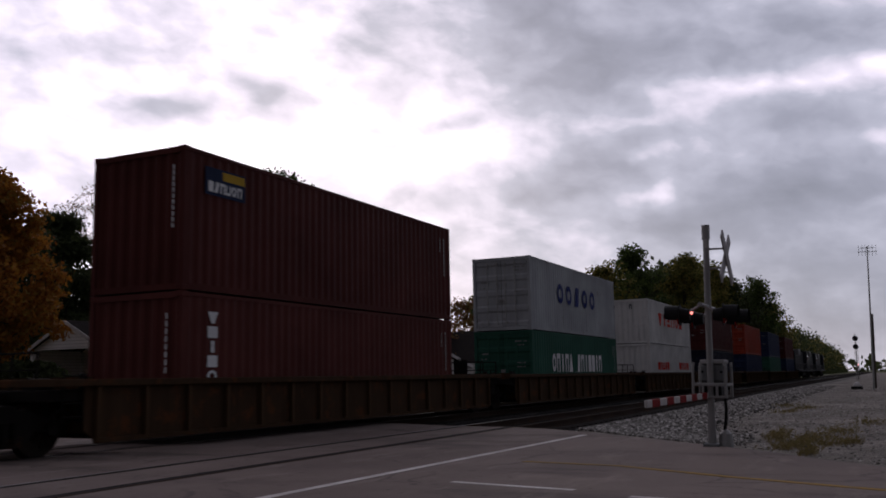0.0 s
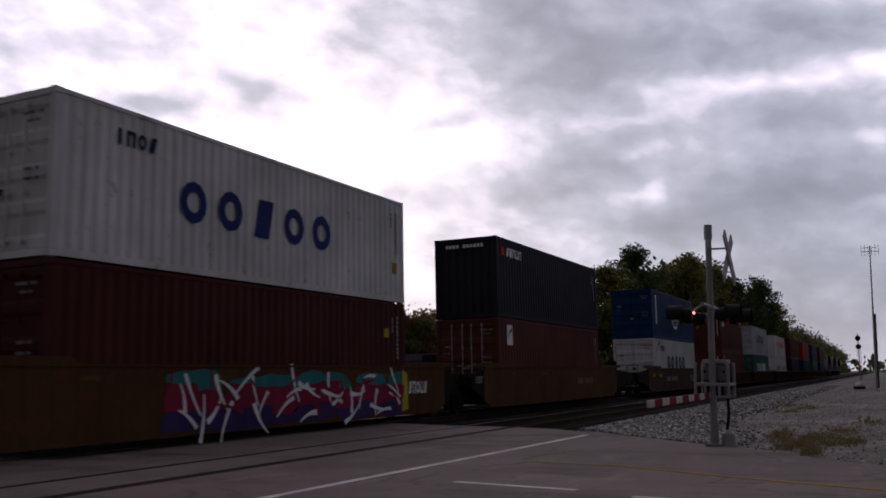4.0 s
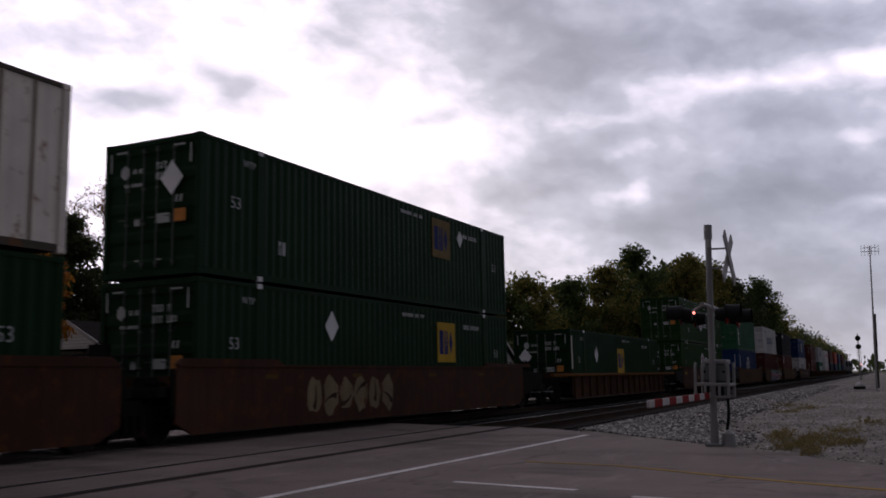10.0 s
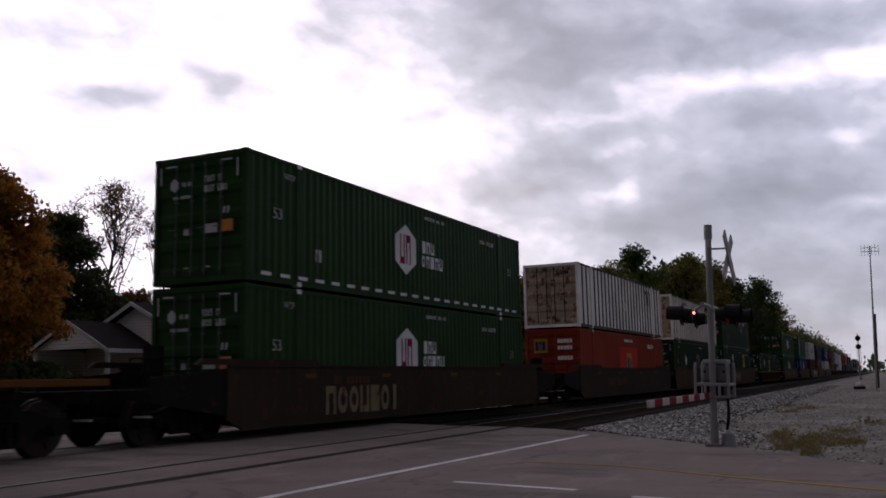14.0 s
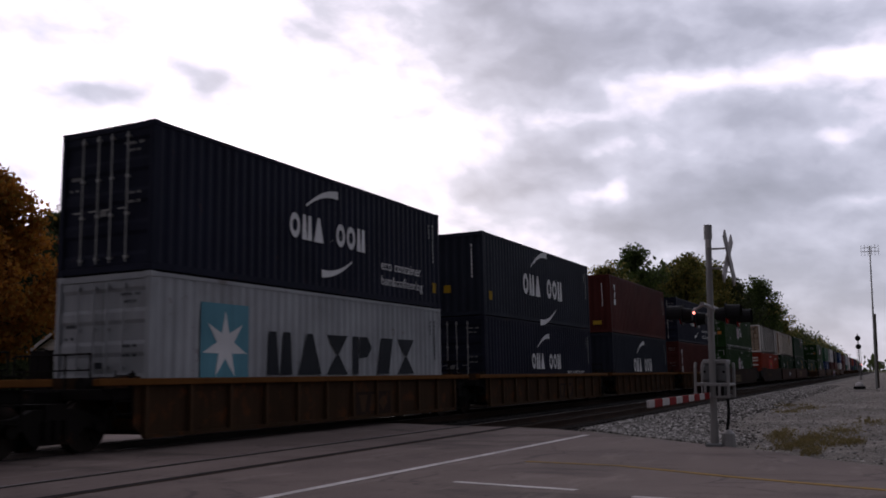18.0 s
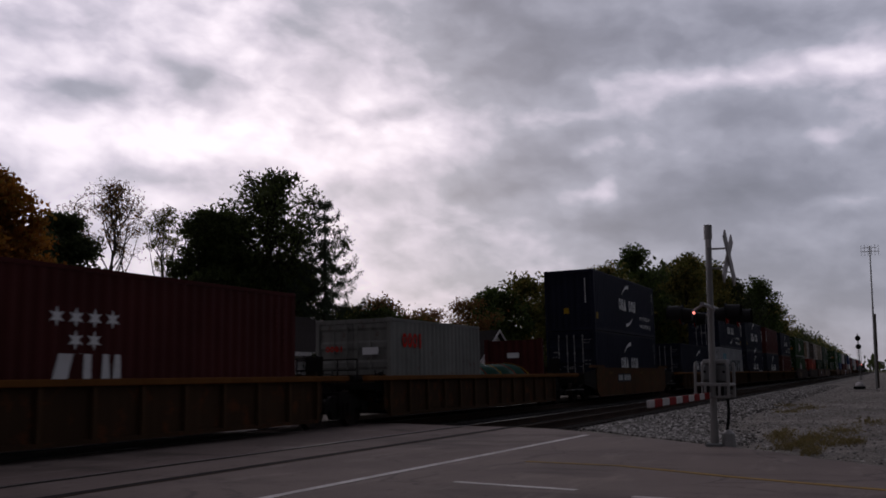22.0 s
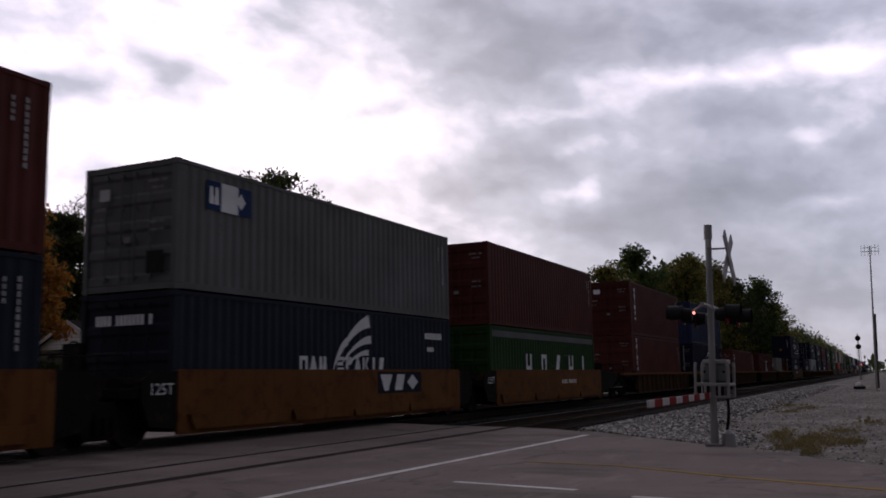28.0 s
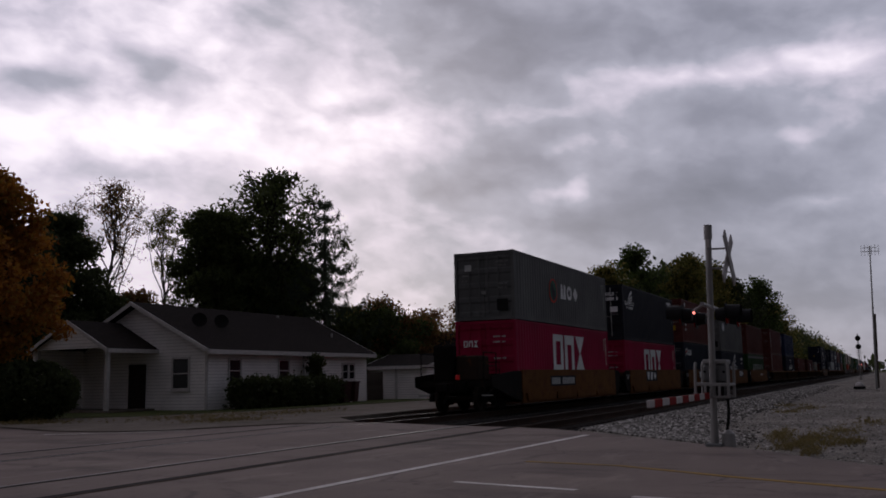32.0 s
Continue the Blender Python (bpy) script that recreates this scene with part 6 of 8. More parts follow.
a = pink_box("bright magenta steel container with white shapes, in a well", SD)
b = container("black container with a small white wing mark, on a magenta one", L40, HC, M_BLACK, rodmat=M_GALV)
wing_mark(b, -4.6, 2.3, 0.5)
on_side(b, word_bars("nam erakis", 1.9, 0.2, 0.2), M_MARK, -4.7, 1.95)
on_side(b, word_bars("x x xxxxx", 1.3, 0.12, 0.2), M_MARK, -4.7, 1.72)
on_side(b, word_bars("xxxxxxxx", 1.1, 0.18, 0.15), M_MARK, 5.0, HC - 0.35)
on_side(b, word_bars("xxxx", 0.45, 0.13, 0.15), M_MARK, 4.75, HC - 0.68)
on_end(b, L40, word_bars("xnuz", 0.55, 0.16, 0.2), M_MARK, -0.55, HC - 0.5, 0.04)
on_end(b, L40, word_bars("xxxxxx x", 0.8, 0.16, 0.2), M_MARK, -0.6, HC - 0.75, 0.04)
on_end(b, L40, boxmesh("end_white2", (-0.2, 0.2, -0.004, 0, -0.14, 0.14)), M_MARK, -0.75, HC - 1.3, 0.04)
on_end(b, L40, boxmesh("end_yellow_big", (-0.15, 0.15, -0.004, 0, -0.16, 0.16)), M_TAG, 0.75, HC - 1.3, 0.04)
codes(b, L40, HC)
stack(-456.29, (a, SD), (b, HC))
w = well_car(LAST, -456.29, 7.66, 7.63, 12.6, "ledged", M_WELLY, "joint", "joint")
plate_mark(w, -1.5, 1.08, -1.477, w=2.3)
child("lettering", text_sill, M_MARK, w, at=pose(-6.62, -1.456, 1.05, 90, 0, 0))

a = pink_box("bright magenta steel container with white shapes, in the last well car", HC)
b = container("weathered grey container with a round red mark, on a magenta one", L40, SD, M_GREY)
on_side(b, disc(0.5, 0.84, key=2), M_MARKRED, -1.75, 1.38)
on_side(b, disc(0.43, key=3), M_TEAL, -1.75, 1.38, lift=0.003)
on_side(b, poly_mark([(-0.1, -0.4), (0.3, -0.35), (0.2, 0.0), (0.05, 0.1), (-0.15, 0.35), (-0.25, 0.1)], "bird"), M_BLACK, -1.75, 1.38, lift=0.006)
on_side(b, word_bars("mod", 2.5, 0.62, 0.18), M_MARK, 0.45, 1.42)
on_end(b, L40, boxmesh("end_patch", (-0.14, 0.14, -0.004, 0, -0.12, 0.12)), M_DIM, 0.62, SD - 0.6, 0.04)
on_end(b, L40, boxmesh("end_dark", (-0.22, 0.22, -0.004, 0, -0.22, 0.22)), M_GASKET, -0.75, 0.55, 0.04)
codes(b, L40, SD)
stack(-471.62, (a, HC), (b, SD))
w = well_car("last ochre well car, with a black number panel", -471.62, 9.5, 7.66, 12.6, "ledged", M_WELLY, "own", "joint")
plate_mark(w, -1.6, 0.98, -1.477, w=2.9, h=0.26, pat="xxxx xxxxxx")
marker = child("marker_lamp", boxmesh("marker_lamp", (-0.06, 0.06, -0.06, 0.06, 0, 0.16), 0.015), plain("red_marker_lens", (0.6, 0.02, 0.02), 0.3, 0, 0.04), w, "small red rear marker lamp", at=pose(-9.35, -0.35, 1.1))

# brake stand, reservoir housing and handrails on the last platform
bm = bmesh.new()
box(bm, -8.75, -8.4, 0.1, 0.85, 1.06, 2.3)
part("brake_stand", bm, M_BOGIE, w, "tall grimy black brake stand", 0.04)
bm = bmesh.new()
box(bm, -8.6, -7.6, -0.78, 0.06, 1.06, 1.92)
part("reservoir_housing", bm, M_WELLK, w, "dark box-shaped housing", 0.05)
bm = bmesh.new()
for k in range(16):
    a0, a1 = 2 * math.pi * k / 16, 2 * math.pi * (k + 1) / 16
    tube(bm, (-8.84, 0.5 + 0.28 * math.cos(a0), 2.0 + 0.28 * math.sin(a0)), (-8.84, 0.5 + 0.28 * math.cos(a1), 2.0 + 0.28 * math.sin(a1)), 0.018, n=5)
for k in range(3):
    a0 = 2 * math.pi * k / 3
    tube(bm, (-8.84, 0.5, 2.0), (-8.84, 0.5 + 0.28 * math.cos(a0), 2.0 + 0.28 * math.sin(a0)), 0.014, n=5)
tube(bm, (-8.84, 0.5, 2.0), (-8.72, 0.5, 2.0), 0.03, n=6)
part("brake_wheel", bm, M_BOGIE, w, "spoked hand brake wheel")
for y in (1.15, -1.2):
    bm = bmesh.new()
    for x in (-9.1, -8.0):
        tube(bm, (x, y, 1.0), (x, y, 2.0), 0.022, n=6)
    for z in (1.55, 2.0):
        tube(bm, (-9.1, y, z), (-8.0, y, z), 0.02, n=6)
    part("handrail", bm, M_BOGIE, w, "thin black handrail")

# ---- the locomotives, far ahead ----
M_LOCO = paint("dark_locomotive_paint", (0.03, 0.032, 0.036), 0.5, 0.2)
M_LOCOG = paint("locomotive_grey_paint", (0.16, 0.16, 0.16), 0.5, 0.2)
M_GLASSD = plain("dark_glazing", (0.02, 0.025, 0.03), 0.1)
LOCOS = []


def locomotive(u, rows_of_fans):
    t = thing("locomotive", "dark road locomotive with a long hood and grey roof", "locomotive", "locomotives at the head of the train")
    bm = bmesh.new()
    box(bm, -10.8, 10.8, -1.5, 1.5, 1.15, 1.45)
    part("underframe", bm, M_LOCO, t, "", 0.03)
    bm = bmesh.new()
    box(bm, -10.0, 5.2, -0.95, 0.95, 1.45, 4.35)
    part("long_hood", bm, M_LOCO, t, "", 0.06)
    bm = bmesh.new()
    box(bm, -9.6, -6.2, -1.5, 1.5, 3.7, 4.6)
    part("radiator", bm, M_LOCOG, t, "flared grey radiator", 0.05)
    bm = bmesh.new()
    box(bm, 5.2, 7.9, -1.5, 1.5, 1.45, 4.55)
    part("cab", bm, M_LOCO, t, "", 0.1)
    for s in (-1, 1):
        for x in (5.6, 6.7):
            child("cab_window", boxmesh("cab_window", (0, 0.8, -0.02, 0.02, 3.1, 3.8)), M_GLASSD, t, at=pose(x, s * 1.51, 0))
    bm = bmesh.new()
    box(bm, 7.9, 9.9, -0.95, 0.95, 1.45, 3.1)
    part("short_nose", bm, M_LOCO, t, "", 0.1)
    bm = bmesh.new()
    box(bm, -3.0, 3.0, -1.35, 1.35, 0.4, 1.15)
    part("fuel_tank", bm, M_BOGIE, t, "", 0.15)
    for x in (-7.0, 7.0):
        for dx in (-1.2, 1.2):
            bogie(t, x + dx)
    for i in range(rows_of_fans):
        bm = bmesh.new()
        tube(bm, (-8.8 + 1.3 * i, 0, 4.55), (-8.8 + 1.3 * i, 0, 4.68), 0.55, n=14)
        part("roof_fan", bm, M_LOCOG, t)
    bm = bmesh.new()
    for s in (-1, 1):
        for i in range(14):
            x = -10.3 + 1.2 * i
            if x < 5:
                tube(bm, (x, s * 1.45, 1.45), (x, s * 1.45, 2.4), 0.02, n=5)
        tube(bm, (-10.3, s * 1.45, 2.4), (4.9, s * 1.45, 2.4), 0.02, n=5)
    part("walkway_rail", bm, M_LOCOG, t)
    LOCOS.append((t, u))


for k in range(3):
    locomotive(159.5 + 22.4 * k, 3)

# ---- foliage ----


def leaf_material(name, c0, c1, c2=None):
    m, nt, N, L, b = nodes_of(name)
    g = N.new("ShaderNodeNewGeometry")
    n = noise_node(nt, coords(nt), 0.45, 3)
    f = calc(nt, "ADD", calc(nt, "MULTIPLY", g.outputs["Random Per Island"], 0.5), calc(nt, "MULTIPLY", n, 0.5))
    stops = [(0.25, c0), (0.7, c1)] if c2 is None else [(0.25, c0), (0.55, c1), (0.75, c2)]
    L.new(ramp(nt, f, stops), b.inputs["Base Color"])
    put(b, Roughness=0.7, Specular_IOR_Level=0.15)
    b.inputs["Transmission Weight"].default_value = 0.0
    tr = N.new("ShaderNodeBsdfTranslucent")
    L.new(ramp(nt, f, stops), tr.inputs["Color"])
    mx = N.new("ShaderNodeMixShader")
    mx.inputs["Fac"].default_value = 0.42
    L.new(b.outputs[0], mx.inputs[1])
    L.new(tr.outputs[0], mx.inputs[2])
    L.new(mx.outputs[0], N["Material Output"].inputs["Surface"])
    return m


M_LEAF = leaf_material("green_leaves", (0.03, 0.05, 0.014), (0.085, 0.115, 0.03))
M_LEAF2 = leaf_material("olive_leaves", (0.05, 0.06, 0.016), (0.15, 0.145, 0.035), (0.24, 0.18, 0.045))
M_LEAFD = leaf_material("dark_leaves", (0.03, 0.038, 0.016), (0.065, 0.08, 0.03))
M_LEAFM = leaf_material("deep_green_leaves", (0.034, 0.046, 0.015), (0.08, 0.1, 0.03))
M_MAPLE = leaf_material("orange_maple_leaves", (0.2, 0.068, 0.013), (0.36, 0.145, 0.022), (0.26, 0.155, 0.03))
M_RUSSET = leaf_material("russet_leaves", (0.09, 0.04, 0.018), (0.2, 0.1, 0.035), (0.12, 0.11, 0.03))
M_NEEDLE = leaf_material("spruce_needles", (0.025, 0.036, 0.022), (0.05, 0.068, 0.04))
M_BARK = ground_mat("grey_brown_bark", [(0.3, (0.014, 0.012, 0.01)), (0.7, (0.05, 0.041, 0.034))], 2.0, 14.0, bump_d=0.02)
M_DRYGRASS = leaf_material("dry_grass", (0.12, 0.098, 0.042), (0.21, 0.158, 0.066), (0.15, 0.128, 0.05))


def leaf_mesh(name, centres, per, spread, size, rng, flat=0.0, droop=0.0, slim=0.55):
    """Many small bent leaf pieces round the given clump centres."""
    c = np.repeat(np.asarray(centres, float), per, axis=0)
    n = len(c)
    off = rng.normal(size=(n, 3)) * spread
    off[:, 2] *= 1.0 - flat
    p = c + off
    u = rng.normal(size=(n, 3))
    u[:, 2] -= droop
    u /= np.linalg.norm(u, axis=1, keepdims=True)
    w = np.cross(u, rng.normal(size=(n, 3)))
    w /= np.linalg.norm(w, axis=1, keepdims=True)
    s = size * rng.uniform(0.6, 1.4, size=(n, 1))
    a, b = u * s, w * s * slim
    v = np.stack([p - a, p + b, p + a, p - b], axis=1).reshape(-1, 3)
    me = bpy.data.meshes.new(name)
    me.vertices.add(4 * n)
    me.vertices.foreach_set("co", v.ravel())
    me.loops.add(4 * n)
    me.loops.foreach_set("vertex_index", np.arange(4 * n))
    me.polygons.add(n)
    me.polygons.foreach_set("loop_start", np.arange(n) * 4)
    me.polygons.foreach_set("loop_total", np.full(n, 4))
    me.update(calc_edges=True)
    return me


def limb(bm, p, q, r0, r1, rng, wob=0.08, segs=4, n=6):
    """A limb that wanders a little; gives back its points."""
    pts = [Vector(p)]
    L = (Vector(q) - Vector(p)).length
    for i in range(1, segs + 1):
        f = i / segs
        o = Vector(rng.normal(size=3)) * wob * L * (1 - f * 0.5) if i < segs else Vector((0, 0, 0))
        pts.append(Vector(p).lerp(Vector(q), f) + o)
    for i in range(segs):
        f0, f1 = i / segs, (i + 1) / segs
        tube(bm, pts[i], pts[i + 1], r0 + (r1 - r0) * f0, r0 + (r1 - r0) * f1, n, caps=False)
    return pts


def tree(name, label, at, height, radius, leaf, seed, base=0.3, limbs=11, twigs=5, per=34, spread=0.55, size=0.17, trunk=0.2, squash=1.0, lopsided=0.25, group="", lobe=0.0):
    """A broad-leaved tree: trunk, limbs, branches, twigs and leaf clumps. lobe: the clumps keep to a heap of that radius at each limb's end."""
    rng = np.random.default_rng(seed)
    t = thing(name, label, "tree", group, at=at)
    bm = bmesh.new()
    top = Vector((rng.normal() * 0.04 * height, rng.normal() * 0.04 * height, height * 0.86))
    spine = limb(bm, (0, 0, -0.3), top, trunk, trunk * 0.16, rng, 0.03, 6, 8)
    tips = []
    for i in range(limbs):
        f = base * 0.8 + (0.98 - base * 0.8) * (i + rng.uniform(0, 0.8)) / limbs
        k = min(int(f * 6), 5)
        p = spine[k].lerp(spine[k + 1], f * 6 - k)
        ang = i * 2.4 + rng.uniform(-0.5, 0.5)
        h = base + (1.0 - base) * min(1.0, f + rng.uniform(0.08, 0.2))
        g = (h - base) / (1 - base)
        prof = math.sqrt(max(0.04, 1 - (2 * g ** squash - 1) ** 2))
        r = radius * prof * rng.uniform(1 - lopsided, 1 + lopsided * 0.6)
        q = Vector((math.cos(ang) * r, math.sin(ang) * r, height * h)) + Vector((top.x, top.y, 0)) * g
        lp = limb(bm, p, q, trunk * (0.5 - 0.3 * f), trunk * 0.1, rng, 0.07, 4, 5)
        tips.append(q)
        for j in range(twigs):
            d = Vector(rng.normal(size=3))
            if lobe:
                s = lp[2 + j % 3]
                d.z = d.z * 0.7 + 0.35
                e = s + d.normalized() * lobe * rng.uniform(0.45, 1.0)
            else:
                s = lp[1 + j % 4]
                d.z = abs(d.z) * 0.7
                e = s + d.normalized() * radius * rng.uniform(0.18, 0.42)
            e.z = min(e.z, height)
            tp = limb(bm, s, e, trunk * 0.1, trunk * 0.04, rng, 0.1, 2, 4)
            tips.append(e)
            if lobe:
                for m in range(2):
                    d = Vector(rng.normal(size=3)).normalized() * lobe * 0.45 + Vector((0, 0, lobe * 0.12))
                    tube(bm, tp[1], tp[1] + d, trunk * 0.05, trunk * 0.03, 3, caps=False)
                    tips.append(tp[1] + d)
    part("trunk", bm, M_BARK, t, "dark bare trunk and limbs")
    cl = np.array([tuple(v) for v in tips])
    me = leaf_mesh("crown", cl, per, spread, size, rng, 0.25)
    child("crown", me, leaf, t)
    return t


def spruce(label, at, height, radius, seed):
    """A drooping conifer: tiers of sagging boughs with upturned tips, hung with needle sprays."""
    rng = np.random.default_rng(seed)
    t = thing("spruce_tree", label, "tree", at=at)
    bm = bmesh.new()
    tube(bm, (0, 0, -0.3), (0, 0, height), 0.2, 0.02, 8)
    cl = []
    tiers = 15
    for i in range(tiers):
        f = (i + 0.5) / tiers
        z = height * (0.1 + 0.89 * f)
        for j in range(5):
            r = radius * (1.0 - f) ** 0.66 * rng.uniform(0.72, 1.15) + 0.12
            a = i * 0.63 + j * 1.257 + rng.uniform(-0.25, 0.25)
            prev = Vector((0, 0, z))
            steps = max(3, int(r / 0.26))
            for k in range(1, steps + 1):
                g = k / steps
                p = Vector((math.cos(a) * r * g, math.sin(a) * r * g, z - 0.3 * r * math.sin(g * 2.4) + 0.26 * r * g ** 3))
                tube(bm, prev, p, 0.035 * (1.1 - g), 0.03 * (1.05 - g), 4, caps=False)
                for m in range(2):
                    cl.append(tuple(p.lerp(prev, m * 0.5) + Vector((rng.normal() * 0.08, rng.normal() * 0.08, -0.06 - 0.1 * m))))
                prev = p
    part("trunk", bm, M_BARK, t)
    child("crown", leaf_mesh("crown", cl, 24, 0.075, 0.1, rng, -0.6, 1.8, 0.2), M_NEEDLE, t, "drooping dark sprays of needles")
    return t


def at_px(deg, dist, z=0.0, turn=0.0):
    """A place at an angle right of the camera's axis and a distance from the tripod."""
    a = radians(25.853 - deg)
    return pose(dist * math.cos(a), dist * math.sin(a), z, 0, 0, turn)


# yard trees behind and beside the house
tree("maple_tree", "autumn maple with a full orange and yellow crown", at_px(-29.3, 37, 0.04), 8.5, 3.5, M_MAPLE, 3, 0.08, 30, 11, 60, 0.2, 0.095, 0.22, 0.62, 0.25, lobe=1.1)
tree("yard_tree", "dark leafy tree behind the house", at_px(-22.9, 51, 0.04), 9.6, 2.1, M_LEAFD, 4, 0.03, 30, 9, 110, 0.28, 0.12, 0.2, 0.5, 0.2)
tree("yard_tree", "dark leafy tree behind the house", at_px(-25.6, 47, 0.04), 8.2, 2.4, M_LEAFD, 14, 0.1, 20, 8, 90, 0.3, 0.1, 0.2, 0.85, 0.2)
tree("bare_tree", "half-bare tall tree with thin brown leaves", at_px(-20.5, 60, 0.04), 13.3, 3.1, M_RUSSET, 5, 0.58, 22, 11, 5, 0.14, 0.075, 0.17, 0.8, 0.2, lobe=0.9)
tree("bare_tree", "slender half-bare tree with a leafy top", at_px(-17.0, 60, 0.04), 12.3, 1.7, M_LEAF2, 6, 0.62, 13, 7, 9, 0.12, 0.075, 0.14, 0.75, 0.25, lobe=0.6)
tree("bare_tree", "slender half-bare shrubby tree", at_px(-18.6, 57, 0.04), 6.4, 1.7, M_RUSSET, 16, 0.15, 14, 8, 8, 0.14, 0.08, 0.1, 0.8, 0.3, lobe=0.7)
tree("shrub_tree", "low dark leafy tree behind the house", at_px(-21.2, 54, 0.04), 6.2, 2.3, M_LEAFD, 26, 0.04, 20, 8, 60, 0.3, 0.11, 0.12, 0.7, 0.3)
tree("shrub_tree", "low russet leafy tree behind the house", at_px(-18.7, 56, 0.04), 6.2, 2.3, M_RUSSET, 27, 0.04, 20, 8, 50, 0.28, 0.1, 0.12, 0.7, 0.3)
tree("yard_tree", "tall broad green tree behind the house", at_px(-10.8, 64, 0.04), 15.2, 4.8, M_LEAFM, 7, 0.3, 38, 10, 11, 0.26, 0.14, 0.34, 0.9, 0.3, lobe=1.25)
tree("yard_tree", "dense dark green tree behind the house", at_px(-14.6, 60, 0.04), 11.6, 2.5, M_LEAFM, 8, 0.06, 30, 9, 100, 0.3, 0.12, 0.26, 0.55, 0.15)
tree("yard_tree", "leafy green tree behind the house", at_px(-13.0, 62, 0.04), 11.8, 2.4, M_LEAFM, 19, 0.1, 26, 9, 30, 0.3, 0.13, 0.26, 0.75, 0.3, lobe=0.8)
tree("yard_tree", "dense dark green tree behind the house", at_px(-9.6, 66, 0.04), 9.3, 3.1, M_LEAFD, 9, 0.06, 22, 8, 100, 0.38, 0.14, 0.26, 0.8, 0.2)
tree("yard_tree", "dense dark green tree behind the house", at_px(-12.2, 63, 0.04), 9.4, 3.4, M_LEAFD, 29, 0.06, 22, 8, 100, 0.38, 0.14, 0.26, 0.8, 0.2)
spruce("tall dark spruce with long drooping boughs", at_px(-7.5, 58, 0.04), 13.0, 4.0, 10)
tree("shrub_tree", "low dark tree behind the outbuilding", at_px(-4.4, 60, 0.04), 5.3, 2.6, M_LEAFM, 17, 0.05, 18, 8, 90, 0.36, 0.12, 0.14, 0.85, 0.3)
tree("shrub_tree", "low russet tree behind the outbuilding", at_px(-2.2, 63, 0.04), 4.9, 2.6, M_RUSSET, 18, 0.05, 18, 8, 90, 0.36, 0.12, 0.14, 0.85, 0.3)
tree("shrub_tree", "low autumn-tinted tree beyond the houses", at_px(-3.9, 62, 0.04), 6.2, 2.4, M_RUSSET, 11, 0.08, 16, 7, 55, 0.34, 0.11, 0.14, 0.85, 0.3)
tree("shrub_tree", "low leafy tree beyond the houses", at_px(-5.6, 66, 0.04), 6.0, 2.5, M_LEAF2, 12, 0.08, 16, 7, 55, 0.34, 0.11, 0.14, 0.85, 0.3)
tree("shrub_tree", "thin russet tree beyond the houses", at_px(-1.5, 76, 0.04), 6.4, 2.6, M_RUSSET, 13, 0.08, 15, 8, 34, 0.36, 0.12, 0.14, 0.85, 0.3)
tree("shrub_tree", "thin russet tree beyond the houses", at_px(1.4, 82, 0.04), 7.7, 2.4, M_RUSSET, 15, 0.12, 15, 8, 34, 0.36, 0.12, 0.14, 0.85, 0.3)

# the wood along the far side of the tracks
WOOD = [
    ("broad green tree at the edge of the wood", 5.2, 96, 11.0, 4.8, M_LEAF2, 31),
    ("leafy green tree at the edge of the wood", 3.2, 92, 9.4, 3.8, M_LEAF, 32),
    ("leafy green tree at the edge of the wood", 7.6, 104, 11.4, 4.0, M_LEAF, 33),
    ("broad green tree at the edge of the wood", 9.8, 108, 13.3, 4.4, M_LEAF2, 34),
    ("tall green tree at the edge of the wood", 12.2, 116, 16.3, 4.2, M_LEAF, 35),
    ("leafy green tree at the edge of the wood", 13.6, 124, 14.0, 4.0, M_LEAFD, 36),
    ("tall olive tree at the edge of the wood", 14.9, 120, 15.6, 3.3, M_LEAF2, 37),
    ("leafy olive tree at the edge of the wood", 16.6, 128, 15.2, 3.5, M_LEAF2, 38),
    ("leafy green tree at the edge of the wood", 17.7, 140, 14.0, 3.8, M_LEAFD, 39),
    ("pointed green tree at the edge of the wood", 19.0, 150, 14.9, 3.2, M_LEAF, 40),
    ("leafy green tree at the edge of the wood", 19.9, 190, 14.0, 4.8, M_LEAF2, 41),
    ("leafy dark tree at the edge of the wood", 11.0, 125, 12.0, 5.0, M_LEAFD, 42),
    ("leafy dark tree at the edge of the wood", 8.4, 118, 10.0, 5.0, M_LEAFD, 43),
    ("leafy dark tree at the edge of the wood", 15.8, 138, 13.0, 5.0, M_LEAFD, 44),
    ("leafy dark tree at the edge of the wood", 18.4, 165, 12.5, 5.0, M_LEAFD, 45),
]
for lab, deg, dist, h, r, leaf, seed in WOOD:
    tree("wood_tree", lab, at_px(deg, dist, -0.05), h, r, leaf, seed, 0.1, 24, 8, 16, 0.36, 0.2, 0.3, 0.85, 0.3, group="trees along the railway", lobe=1.5)

